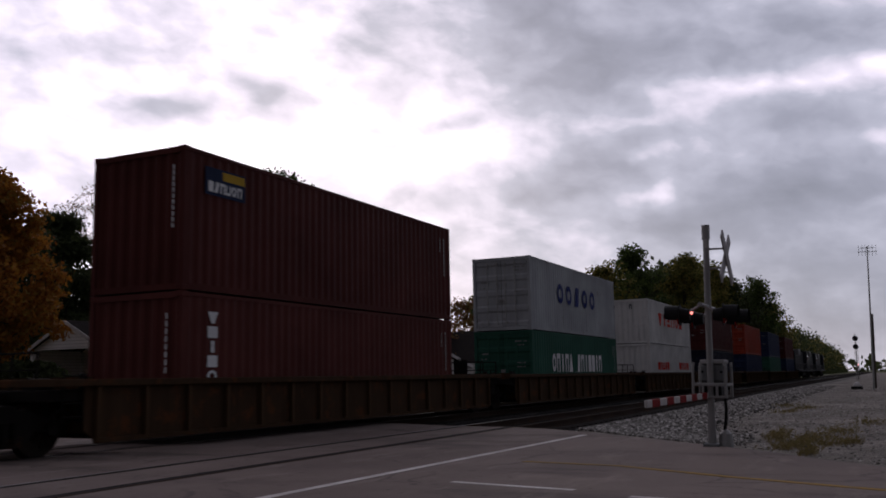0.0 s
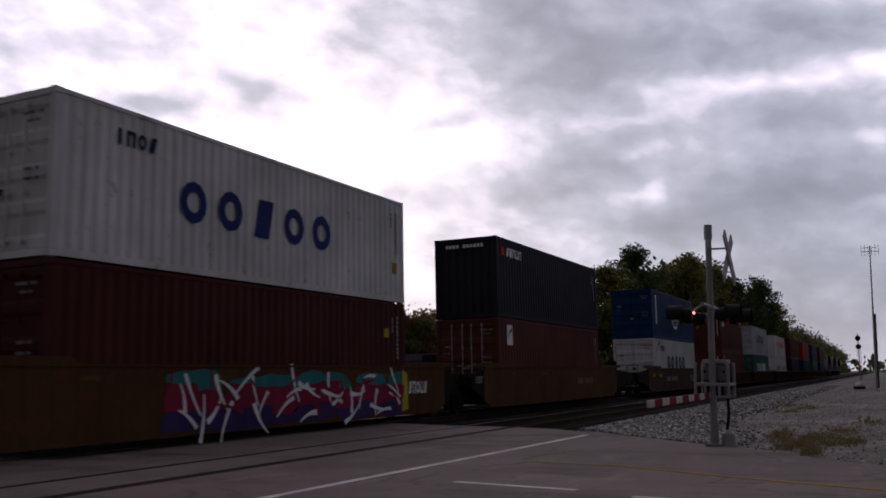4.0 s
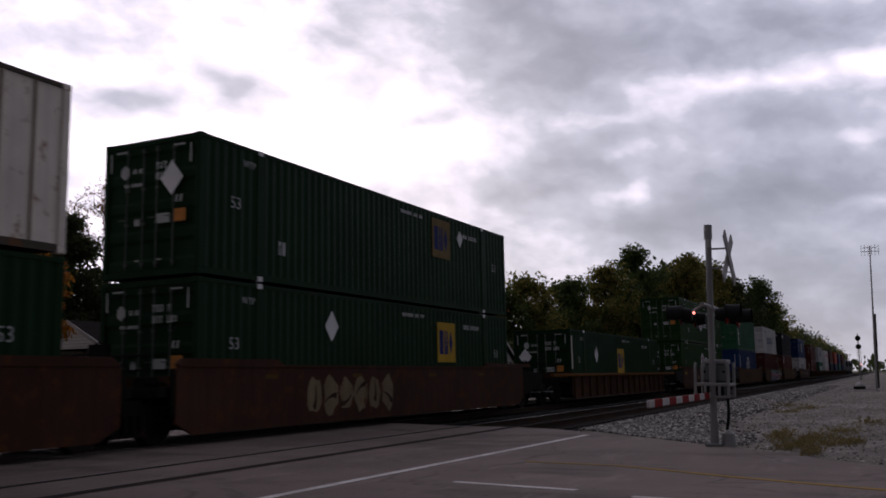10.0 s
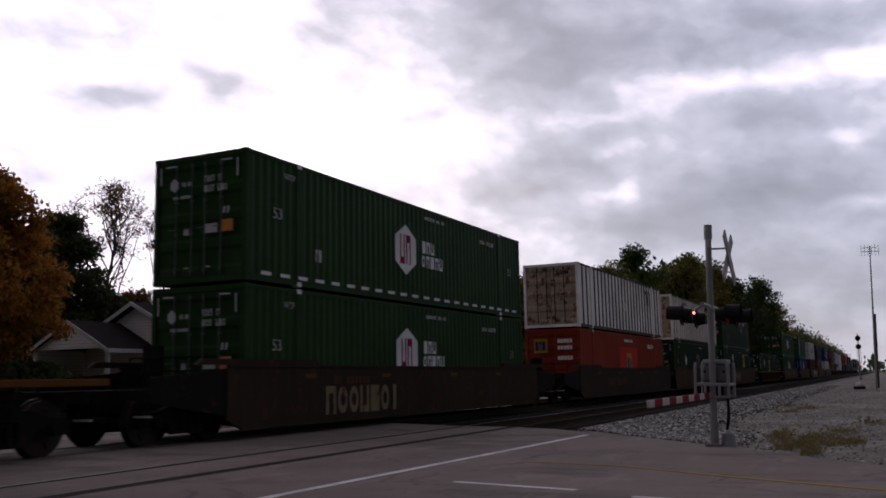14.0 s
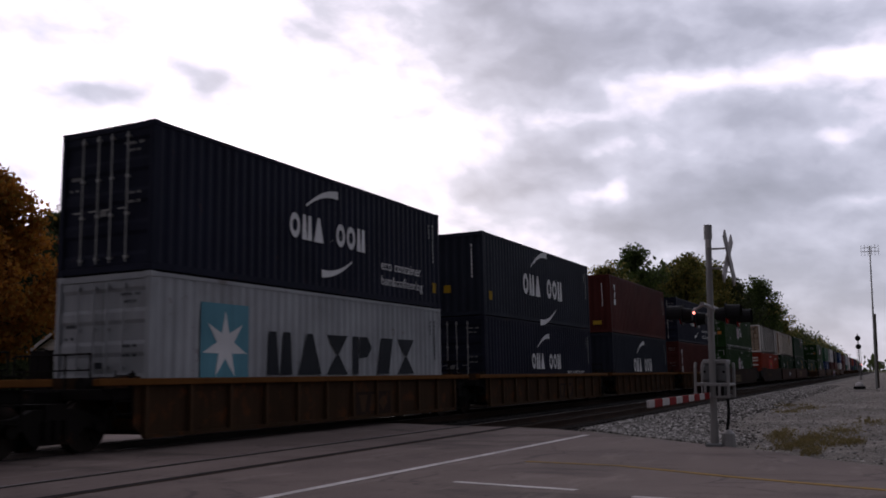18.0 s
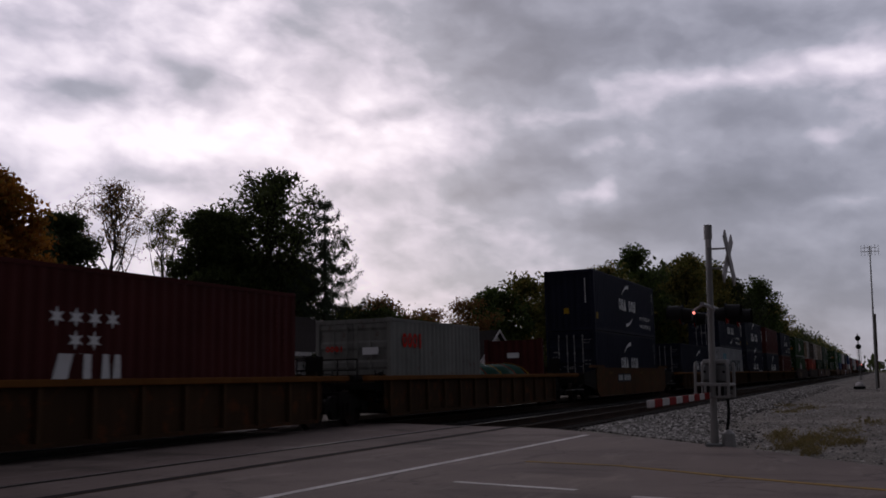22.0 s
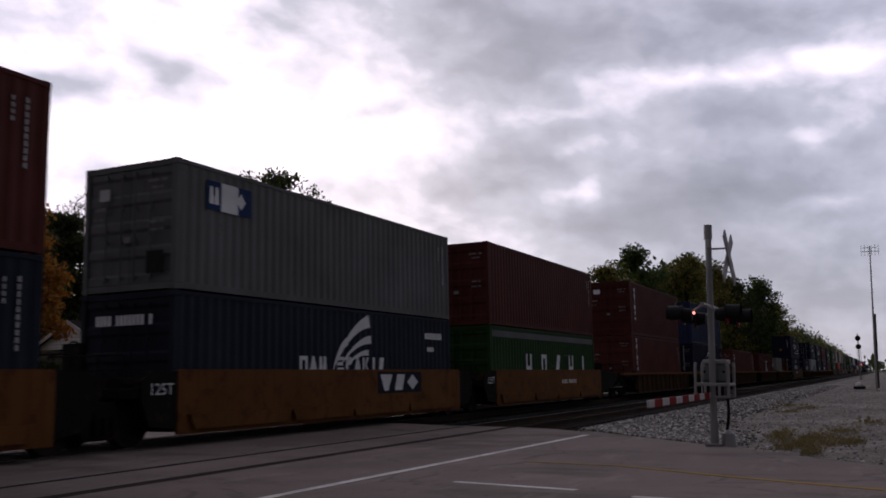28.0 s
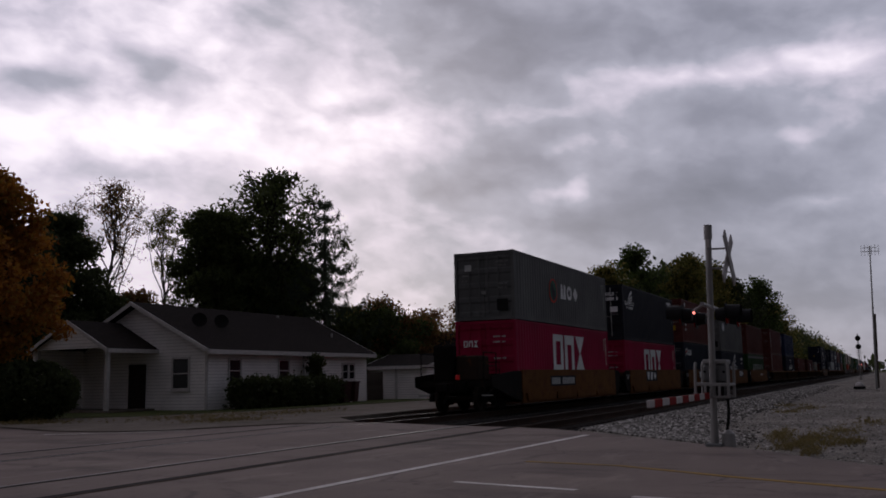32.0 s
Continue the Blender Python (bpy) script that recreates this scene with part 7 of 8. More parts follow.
# scrub under the wood and the far wood, which nobody could count
rng = np.random.default_rng(77)
cl = []
for i in range(1100):
    x = 62 + 700 * rng.uniform(0, 1) ** 1.6
    y = 21.5 + rng.uniform(0, 6) + (x - 62) * 0.006
    z = abs(rng.normal()) * 1.3
    cl.append((x, y, z))
me = leaf_mesh("scrub", cl, 34, 0.6, 0.2, rng, 0.2)
me.materials.append(M_LEAFD)
tagged(new("lineside_scrub", me), "low dark scrub along the far side of the tracks", "scrub", kind="stuff")
for nm, leaf, seed, x0, x1, hmean, n in (("far_wood", M_LEAFD, 78, 150, 760, 19.5, 1500), ("far_wood_olive", M_LEAF2, 79, 175, 760, 18.0, 700)):
    rng = np.random.default_rng(seed)
    cl = []
    for i in range(n):
        x = x0 + (x1 - x0) * rng.uniform(0, 1) ** 1.5
        y = 27 + rng.uniform(0, 12) + (x - 165) * 0.004
        h = hmean * (0.75 + 0.35 * noise.noise((x * 0.045, y * 0.05, seed))) * (1.0 - 0.0003 * (x - x0))
        for k in range(4):
            cl.append((x + rng.normal() * 2.0, y + rng.normal() * 1.5, h * (1 - rng.uniform(0, 1) ** 1.7 * 0.95)))
    me = leaf_mesh("far_wood", cl, 12, 1.3, 0.55, rng, 0.1)
    me.materials.append(leaf)
    tagged(new("far_wood", me), "dense far wood along the railway line", "wood", kind="stuff")
rng = np.random.default_rng(80)
cl = []
for i in range(260):
    x = rng.uniform(250, 640)
    y = -1.5 - abs(rng.normal()) * 16 - (640 - x) * 0.012
    h = 8.5 * (0.7 + 0.5 * noise.noise((x * 0.06, y * 0.1, 9)))
    for k in range(4):
        cl.append((x + rng.normal() * 2, y - abs(rng.normal()), h * rng.uniform(0.03, 1)))
me = leaf_mesh("far_trees", cl, 10, 1.2, 0.7, rng, 0.1)
me.materials.append(M_RUSSET)
tagged(new("far_trees", me), "far autumn-brown trees on the yard's side of the line", "wood", kind="stuff")
# unseen belt of trees added to block sky light from the far train
rng = np.random.default_rng(83)
cl = []
for i in range(900):
    x = rng.uniform(66, 250)
    y = -7.0 - rng.uniform(0, 12) - 0.004 * x
    h = 15.0 * (0.8 + 0.3 * noise.noise((x * 0.06, y * 0.1, 5)))
    for k in range(4):
        cl.append((x + rng.normal() * 1.6, y - abs(rng.normal()), h * rng.uniform(0.02, 1)))
me = leaf_mesh("unseen_shade_belt", cl, 12, 1.1, 0.55, rng, 0.1)
me.materials.append(M_LEAFM)
tagged(new("unseen_shade_belt", me), "added unseen tree belt that shades the far train", "wood", kind="stuff")
# the skyline all round
rng = np.random.default_rng(81)
cl = []
for i in range(1500):
    a = rng.uniform(0, 2 * math.pi)
    d = rng.uniform(700, 900)
    cl.append((d * math.cos(a), d * math.sin(a), rng.uniform(0, 1) ** 0.7 * 11 * (0.7 + 0.5 * noise.noise((math.cos(a) * 12, math.sin(a) * 12, 2)))))
me = leaf_mesh("skyline_wood", cl, 12, 5.0, 2.6, rng, 0.45)
me.materials.append(M_LEAFD)
tagged(new("skyline_wood", me), "dark woods on the horizon all round", "wood", kind="stuff")
# unseen trees added behind the camera for reflections and as the light's horizon
tree("unseen_rear_tree", "added leafy green tree, unseen behind the camera", pose(-14, -16, -0.05), 11, 4.5, M_LEAF, 90, 0.25, 13, 6, 34, 0.6, 0.24, 0.28)
tree("unseen_rear_tree", "added leafy olive tree, unseen behind the camera", pose(8, -30, -0.05), 12, 4.8, M_LEAF2, 91, 0.25, 13, 6, 34, 0.6, 0.24, 0.28)

# ---- houses ----


def siding_material(name, col):
    m, nt, N, L, b = nodes_of(name)
    co = coords(nt)
    sep = N.new("ShaderNodeSeparateXYZ")
    L.new(co, sep.inputs["Vector"])
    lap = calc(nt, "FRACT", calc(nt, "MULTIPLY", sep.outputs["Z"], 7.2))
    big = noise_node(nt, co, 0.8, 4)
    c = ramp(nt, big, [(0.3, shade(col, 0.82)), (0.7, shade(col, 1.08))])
    # the shadow line at each lap is painted into the siding colour
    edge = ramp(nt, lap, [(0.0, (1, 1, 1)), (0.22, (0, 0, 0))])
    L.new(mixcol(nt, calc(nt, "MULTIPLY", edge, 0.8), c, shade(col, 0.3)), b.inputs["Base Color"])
    put(b, Roughness=0.65)
    bump(nt, lap, 0.5, 0.02, b)
    return m


def shingle_material():
    m, nt, N, L, b = nodes_of("grey_shingles")
    br = N.new("ShaderNodeTexBrick")
    put(br, Scale=3.2, Mortar_Size=0.015, Color1=(0.02, 0.0165, 0.0155, 1), Color2=(0.034, 0.028, 0.026, 1), Mortar=(0.015, 0.015, 0.015, 1))
    L.new(coords(nt, (1, 2.2, 1)), br.inputs["Vector"])
    stain = noise_node(nt, coords(nt), 0.9, 5)
    L.new(mixcol(nt, calc(nt, "MULTIPLY", stain, 0.5), br.outputs["Color"], (0.025, 0.023, 0.022)), b.inputs["Base Color"])
    put(b, Roughness=0.95, Specular_IOR_Level=0.01)
    return m


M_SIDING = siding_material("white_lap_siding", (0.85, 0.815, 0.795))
M_SHINGLE = shingle_material()
M_TRIM = plain("white_painted_trim", (0.52, 0.495, 0.48), 0.6)
M_PANE = plain("window_pane", (0.02, 0.022, 0.025), 0.12)
M_DARKDOOR = plain("dark_door", (0.03, 0.022, 0.018), 0.5)
M_WOODY = ground_mat("weathered_fence_wood", [(0.3, (0.04, 0.033, 0.028)), (0.7, (0.12, 0.1, 0.085))], 1.5, 12.0, bump_d=0.006)


def window(parent, at, w, h, panes=2):
    """A sash window on a wall whose outside is -y."""
    bm = bmesh.new()
    for x0, x1, z0, z1 in ((-w / 2 - 0.08, -w / 2, -0.08, h + 0.08), (w / 2, w / 2 + 0.08, -0.08, h + 0.08), (-w / 2, w / 2, h, h + 0.08), (-w / 2, w / 2, -0.08, 0)):
        box(bm, x0, x1, -0.05, 0.02, z0, z1)
    win = part("window_frame", bm, M_TRIM, parent, "white window frame", at=at)
    bm = bmesh.new()
    box(bm, -w / 2 - 0.12, w / 2 + 0.12, -0.1, 0.0, -0.13, -0.085)
    part("window_sill", bm, M_TRIM, win)
    for i in range(panes):
        z0 = h * i / panes
        bm = bmesh.new()
        box(bm, -w / 2, w / 2, -0.012, -0.006, z0 + 0.02, h * (i + 1) / panes - 0.02)
        part("pane", bm, M_PANE, win)
    bm = bmesh.new()
    box(bm, -w / 2, w / 2, -0.03, 0.0, h / 2 - 0.02, h / 2 + 0.02)
    part("sash_bar", bm, M_TRIM, win)
    return win


def gable_roof(parent, x0, x1, y0, y1, eave, ridge, over=0.4, t=0.12, label="grey shingled gable roof"):
    """Two sloping slabs, ridge along x, with white rakes and gutter boards."""
    yc = (y0 + y1) / 2
    k = (ridge - eave) / (yc - y0)
    for s, ya in ((-1, y0), (1, y1)):
        bm = bmesh.new()
        e = (ya + s * over, eave - k * over)
        pts = [(e[0], e[1]), (yc, ridge), (yc, ridge + t), (e[0], e[1] + t)]
        a = [bm.verts.new((x0 - over, y, z)) for y, z in pts]
        b = [bm.verts.new((x1 + over, y, z)) for y, z in pts]
        bm.faces.new(a)
        bm.faces.new(b[::-1])
        for i in range(4):
            bm.faces.new((a[i], b[i], b[(i + 1) % 4], a[(i + 1) % 4]))
        part("roof", bm, M_SHINGLE, parent, label)
        bm = bmesh.new()
        box(bm, x0 - over, x1 + over, e[0] - 0.03, e[0] + 0.03, e[1] - 0.08, e[1] + t - 0.01)
        part("gutter", bm, M_TRIM, parent, "white gutter board")
        for xe in (x0 - over - 0.025, x1 + over + 0.025):
            bm = bmesh.new()
            q = [(e[0], e[1] - 0.06), (yc, ridge - 0.06), (yc, ridge + t), (e[0], e[1] + t)]
            a = [bm.verts.new((xe - 0.02, y, z)) for y, z in q]
            b = [bm.verts.new((xe + 0.02, y, z)) for y, z in q]
            bm.faces.new(a)
            bm.faces.new(b[::-1])
            for i in range(4):
                bm.faces.new((a[i], b[i], b[(i + 1) % 4], a[(i + 1) % 4]))
            part("rake_board", bm, M_TRIM, parent, "white rake board")


def gable_walls(parent, x0, x1, y0, y1, eave, ridge, mat):
    yc = (y0 + y1) / 2
    for y in (y0, y1):
        bm = bmesh.new()
        s = 1 if y == y0 else -1
        box(bm, x0, x1, min(y, y + s * 0.15), max(y, y + s * 0.15), -0.1, eave)
        part("wall", bm, mat, parent, "white lapped siding")
    for x in (x0, x1):
        s = 1 if x == x0 else -1
        bm = bmesh.new()
        pts = [(y0 + 0.15, -0.1), (y1 - 0.15, -0.1), (y1 - 0.15, eave), (yc, ridge - 0.08), (y0 + 0.15, eave)]
        a = [bm.verts.new((x, y, z)) for y, z in pts]
        b = [bm.verts.new((x + s * 0.15, y, z)) for y, z in pts]
        bm.faces.new(a)
        bm.faces.new(b[::-1])
        for i in range(5):
            bm.faces.new((a[i], b[i], b[(i + 1) % 5], a[(i + 1) % 5]))
        bmesh.ops.triangulate(bm, faces=[f for f in bm.faces if len(f.verts) > 4])
        part("gable_wall", bm, mat, parent, "white lapped gable wall")


house = thing("house", "small white-sided house with grey shingled roof and front porch", "house")
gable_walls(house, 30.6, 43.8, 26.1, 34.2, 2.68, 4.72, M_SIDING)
gable_roof(house, 30.6, 43.8, 26.1, 34.2, 2.68, 4.72)
for x in (32.4, 36.05):
    window(house, pose(x, 26.1, 1.2), 0.75, 0.98)
for x in (41.55, 42.2):
    window(house, pose(x, 26.1, 1.25), 0.48, 0.78)
window(house, pose(30.6, 27.55, 0.95, 0, 0, -90), 0.85, 1.3)
bm = bmesh.new()
box(bm, 30.52, 30.6, 29.55, 30.5, 0.12, 2.05)
part("front_door", bm, M_DARKDOOR, house, "dark front door under the porch")
for y in (26.08, 34.1):
    bm = bmesh.new()
    box(bm, 30.57, 30.63, y, y + 0.12, 0, 2.66)
    part("corner_board", bm, M_TRIM, house)
bm = bmesh.new()
tube(bm, (37.6, 26.0, 0.1), (37.6, 26.0, 2.5), 0.045, n=8)
part("downpipe", bm, M_TRIM, house)
# porch wing
gable_roof(house, 27.9, 30.4, 29.1, 33.3, 2.72, 3.85, 0.25, 0.1, "grey shingled porch roof")
bm = bmesh.new()
pts = [(29.1, 2.72), (33.3, 2.72), (31.2, 3.78)]
a = [bm.verts.new((27.85, y, z)) for y, z in pts]
b = [bm.verts.new((28.0, y, z)) for y, z in pts]
bm.faces.new(a)
bm.faces.new(b[::-1])
for i in range(3):
    bm.faces.new((a[i], b[i], b[(i + 1) % 3], a[(i + 1) % 3]))
part("porch_gable", bm, M_SIDING, house)
bm = bmesh.new()
box(bm, 27.8, 30.5, 28.9, 33.5, -0.1, 0.12)
part("porch_floor", bm, M_DRIVE, house, "low concrete porch floor")
for y in (29.1, 33.2):
    bm = bmesh.new()
    box(bm, 27.85, 28.02, y - 0.08, y + 0.08, 0.12, 2.72)
    part("porch_post", bm, M_TRIM, house, "white square porch post", 0.01)
bm = bmesh.new()
box(bm, 27.85, 30.5, 33.3, 33.42, 0.1, 2.72)
part("porch_wall", bm, M_SIDING, house)
for x, y, z, r in ((35.0, 30.6, 4.6, 0.06), (40.6, 29.8, 4.4, 0.08), (42.6, 27.6, 3.4, 0.05)):
    bm = bmesh.new()
    tube(bm, (x, y, z - 0.3), (x, y, z + 0.35), r, n=8)
    part("roof_vent", bm, M_GALV, house, "thin metal roof vent")
for x, y, z, turn in ((32.0, 27.8, 3.98, -44), (33.5, 27.8, 3.98, -40)):
    bm = bmesh.new()
    for i in range(6):
        r0, r1 = 0.34 * math.sin(0.26 * i), 0.34 * math.sin(0.26 * (i + 1))
        tube(bm, (0, 0, 0.09 * (1 - math.cos(0.25 * i))), (0, 0, 0.09 * (1 - math.cos(0.25 * (i + 1)))), max(r0, 0.01), r1, 16, False)
    tube(bm, (0, 0, 0), (0.0, 0.2, -0.6), 0.03, n=6)
    part("satellite_dish", bm, plain("dark_dish", (0.014, 0.013, 0.013), 0.8), house, "dark round dish on the roof", at=pose(x, y, z, 72, 0, turn))

# hedge, bush, bin
rng = np.random.default_rng(50)
hedge = thing("hedge", "dark clipped hedge along the house wall", "hedge")
cl = [(rng.uniform(31.2, 39.2), rng.uniform(24.6, 25.5), rng.uniform(0.05, 1.28)) for i in range(620)]
child("foliage", leaf_mesh("foliage", cl, 22, 0.12, 0.09, rng), M_LEAFD, hedge)
bm = bmesh.new()
for i in range(16):
    tube(bm, (31.4 + 0.5 * i, 25.05, -0.05), (31.45 + 0.5 * i, 25.0, 0.9), 0.03, 0.01, 5)
part("stems", bm, M_BARK, hedge)
sh = thing("column_shrub", "narrow dark upright shrub against the wall", "shrub")
cl = [(37.9 + rng.normal() * 0.16, 25.5 + rng.normal() * 0.16, rng.uniform(0.05, 2.4)) for i in range(130)]
child("foliage", leaf_mesh("foliage", cl, 20, 0.1, 0.08, rng), M_LEAFD, sh)
bm = bmesh.new()
tube(bm, (37.9, 25.5, -0.05), (37.9, 25.5, 2.0), 0.05, 0.015, 6)
part("stem", bm, M_BARK, sh)
bush = thing("round_bush", "large rounded dark evergreen bush beside the drive", "bush")
cl = []
for i in range(900):
    d = rng.normal(size=3)
    d /= np.linalg.norm(d)
    d *= rng.uniform(0.85, 1.0)
    cl.append((d[0] * 1.55, d[1] * 1.9, 0.98 + d[2] * 1.0))
child("foliage", leaf_mesh("foliage", cl, 30, 0.06, 0.065, rng), M_LEAFD, bush)
bm = bmesh.new()
for i in range(9):
    a = i * 0.7
    tube(bm, (0, 0, -0.05), (math.cos(a) * 0.9, math.sin(a) * 1.1, 1.3), 0.05, 0.012, 5)
part("stems", bm, M_BARK, bush)
bush.matrix_basis = pose(21.9, 26.6, 0.02)
bin_ = thing("wheeled_bin", "dark wheeled rubbish bin by the house corner", "bin", at=pose(39.9, 25.2, 0.04))
bm = bmesh.new()
for (z0, w0), (z1, w1) in (((0.05, 0.27), (1.0, 0.34)),):
    lo = [bm.verts.new((sx * w0, sy * w0, z0)) for sx, sy in ((-1, -1), (1, -1), (1, 1), (-1, 1))]
    hi = [bm.verts.new((sx * w1, sy * w1, z1)) for sx, sy in ((-1, -1), (1, -1), (1, 1), (-1, 1))]
    bm.faces.new(lo[::-1])
    bm.faces.new(hi)
    for i in range(4):
        bm.faces.new((lo[i], lo[(i + 1) % 4], hi[(i + 1) % 4], hi[i]))
M_BIN = plain("dark_bin_plastic", (0.045, 0.018, 0.018), 0.5)
part("body", bm, M_BIN, bin_)
bm = bmesh.new()
box(bm, -0.38, 0.38, -0.38, 0.4, 1.0, 1.08)
part("lid", bm, M_BIN, bin_, "", 0.02)
for s in (-1, 1):
    bm = bmesh.new()
    tube(bm, (s * 0.27, 0.3, 0.12), (s * 0.34, 0.3, 0.12), 0.12, n=14)
    part("wheel", bm, M_GASKET, bin_)
copy_thing(bin_, pose(40.9, 25.3, 0.04, 0, 0, 12))

shed = thing("shed", "low white outbuilding with a dark roof", "shed")
gable_walls(shed, 0.0, 3.9, -3.0, 3.0, 1.9, 2.6, M_SIDING)
gable_roof(shed, 0.0, 3.9, -3.0, 3.0, 1.9, 2.6, 0.25)
bm = bmesh.new()
box(bm, 1.9, 2.05, 3.01, 3.05, 0.0, 1.75)
part("corner_board", bm, M_TRIM, shed)
shed.matrix_basis = pose(50.0, 24.0, 0.0, 0, 0, 90)
fence = thing("board_fence", "short weathered board fence beside the house", "fence")
me = boxmesh("fence_board", (-0.07, 0.07, -0.012, 0.012, 0.0, 1.6))
for i in range(12):
    child("board", me, M_WOODY, fence, at=pose(44.3 + 0.16 * i, 26.4, 0.03))
for z in (0.4, 1.25):
    bm = bmesh.new()
    box(bm, 44.2, 46.2, 26.412, 26.45, z, z + 0.09)
    part("rail", bm, M_WOODY, fence)

barn = thing("cottage", "small white gabled cottage near the tracks", "house")
# ridge runs away from the tracks
rot = pose(58.0, 24.2, 0.0, 0, 0, 90)
gable_walls(barn, 0, 9, -3.2, 3.2, 2.3, 4.3, M_SIDING)
gable_roof(barn, 0, 9, -3.2, 3.2, 2.3, 4.3, 0.3)
window(barn, pose(0, 0.0, 2.75, 0, 0, -90), 0.6, 0.8)
window(barn, pose(0, 1.4, 0.9, 0, 0, -90), 0.8, 1.2)
barn.matrix_basis = rot

# ---- the crossing's gate and lights ----
M_ALU = paint("grey_aluminium_mast", (0.27, 0.265, 0.26), 0.5, 0.15, 0.5, 0.3)
M_MECH = paint("grey_mechanism_paint", (0.16, 0.165, 0.165), 0.5, 0.3, 0.2)
M_BLACKP = plain("matt_black_paint", (0.012, 0.012, 0.013), 0.55)
M_LENS = plain("red_lens", (0.35, 0.012, 0.012), 0.2)
M_LIT = plain("lit_red_lens", (1.0, 0.25, 0.2), 0.2, 0, 2.5)
M_REDTAPE = plain("red_reflective_stripe", (0.2, 0.014, 0.014), 0.75)
M_WHITETAPE = plain("white_reflective_stripe", (0.42, 0.4, 0.39), 0.6)
M_BOARD = plain("weathered_white_board", (0.4, 0.38, 0.38), 0.7)
gate = thing("crossing_gate", "railway crossing gate mast with crossbuck, flashing lights and a lowered arm", "crossing gate", at=pose(15.2, 2.6, 0, 1.6, 0, 0))
bm = bmesh.new()
tube(bm, (0, 0, 0.0), (0, 0, 3.5), 0.053, 0.05, 14)
mast = part("mast", bm, M_ALU, gate, "grey aluminium mast")
bm = bmesh.new()
tube(bm, (0, 0, 3.34), (0, 0, 3.58), 0.066, n=14)
part("mast_cap", bm, M_ALU, gate)
bm = bmesh.new()
box(bm, -0.075, -0.066, -0.03, 0.03, 3.2, 3.34)
part("cap_sign", bm, M_WHITETAPE, gate, "small white tag near the top")
bm = bmesh.new()
box(bm, -0.13, 0.13, -0.13, 0.13, -0.1, 0.05)
part("foundation", bm, M_MECH, gate, "", 0.02)
bm = bmesh.new()
tube(bm, (0, 0, 0.05), (0, 0, 0.42), 0.066, 0.062, 14)
part("base_casting", bm, M_ALU, gate)
bm = bmesh.new()
tube(bm, (0.1, -0.2, -0.02), (0.1, -0.2, 0.2), 0.12, 0.1, 12)
tube(bm, (0.1, -0.2, 0.2), (0.1, -0.2, 0.26), 0.1, 0.04, 12)
part("junction_box", bm, M_ALU, gate, "squat grey cable box at the foot")
bm = bmesh.new()
prev = None
for i in range(9):
    f = i / 8
    q = Vector((0.1, -0.17 - 0.03 * f - 0.03 * math.sin(f * 3.1), 0.2 + 0.6 * f))
    if prev is not None:
        tube(bm, prev, q, 0.025, n=6, caps=False)
    prev = q
part("cable", bm, M_GASKET, gate, "black cable loop")
# crossbuck: two crossed boards that face the road
for s in (-1, 1):
    bm = bmesh.new()
    box(bm, -0.52, 0.52, -0.012, 0.012, -0.09, 0.09)
    part("crossbuck_board", bm, M_BOARD, gate, "white crossbuck board", 0.004, at=pose(0.02, -0.31 - 0.015 * s, 3.02, 0, 45 * s, -3))
for z in (2.86, 3.18):
    bm = bmesh.new()
    tube(bm, (0, 0, z), (0, -0.3, z), 0.016, n=6)
    part("bracket", bm, M_ALU, gate)
# cross-arm with four flashing-light units
bm = bmesh.new()
tube(bm, (-0.75, 0, 2.23), (0.75, 0, 2.23), 0.035, n=8)
part("cross_arm", bm, M_ALU, gate)


def flasher(x, s, lit):
    """A round light on a black disc with a hood; s: the side of the road that it faces."""
    y = s * 0.34
    bm = bmesh.new()
    tube(bm, (x, y, 2.07), (x, y - s * 0.012, 2.07), 0.17, n=24)
    bg = part("background_disc", bm, M_BLACKP, gate, "round black background disc")
    bm = bmesh.new()
    tube(bm, (x, y - s * 0.16, 2.07), (x, y - s * 0.012, 2.07), 0.09, 0.12, 16)
    part("lamp_housing", bm, M_BLACKP, bg)
    bm = bmesh.new()
    tube(bm, (x, y + s * 0.002, 2.07), (x, y + s * 0.02, 2.07), 0.145, n=20)
    part("lens", bm, M_LIT if lit else M_LENS, bg, "glowing red lens" if lit else "dark red lens")
    bm = bmesh.new()
    n = 12
    for i in range(n):
        a0, a1 = math.pi * (-0.15 + 1.3 * i / n), math.pi * (-0.15 + 1.3 * (i + 1) / n)
        q = []
        for a, d in ((a0, 0.0), (a1, 0.0), (a1, 0.22), (a0, 0.22)):
            q.append(bm.verts.new((x + 0.15 * math.cos(a), y + s * d, 2.07 + 0.15 * math.sin(a))))
        bm.faces.new(q)
    bmesh.ops.remove_doubles(bm, verts=bm.verts, dist=0.001)
    part("hood", bm, M_BLACKP, bg, "black hood over the light")
    bm = bmesh.new()
    tube(bm, (x, 0, 2.23), (x, y - s * 0.1, 2.09), 0.022, n=6)
    part("lamp_arm", bm, M_ALU, bg)


flasher(-0.6, -1, False)
flasher(0.6, -1, False)
flasher(-0.6, 1, False)
flasher(0.6, 1, False)
bm = bmesh.new()
bmesh.ops.create_icosphere(bm, subdivisions=2, radius=0.024)
part("glowing_lamp", bm, M_LIT, gate, "small lit red lamp", at=pose(-0.79, 0.12, 2.09))
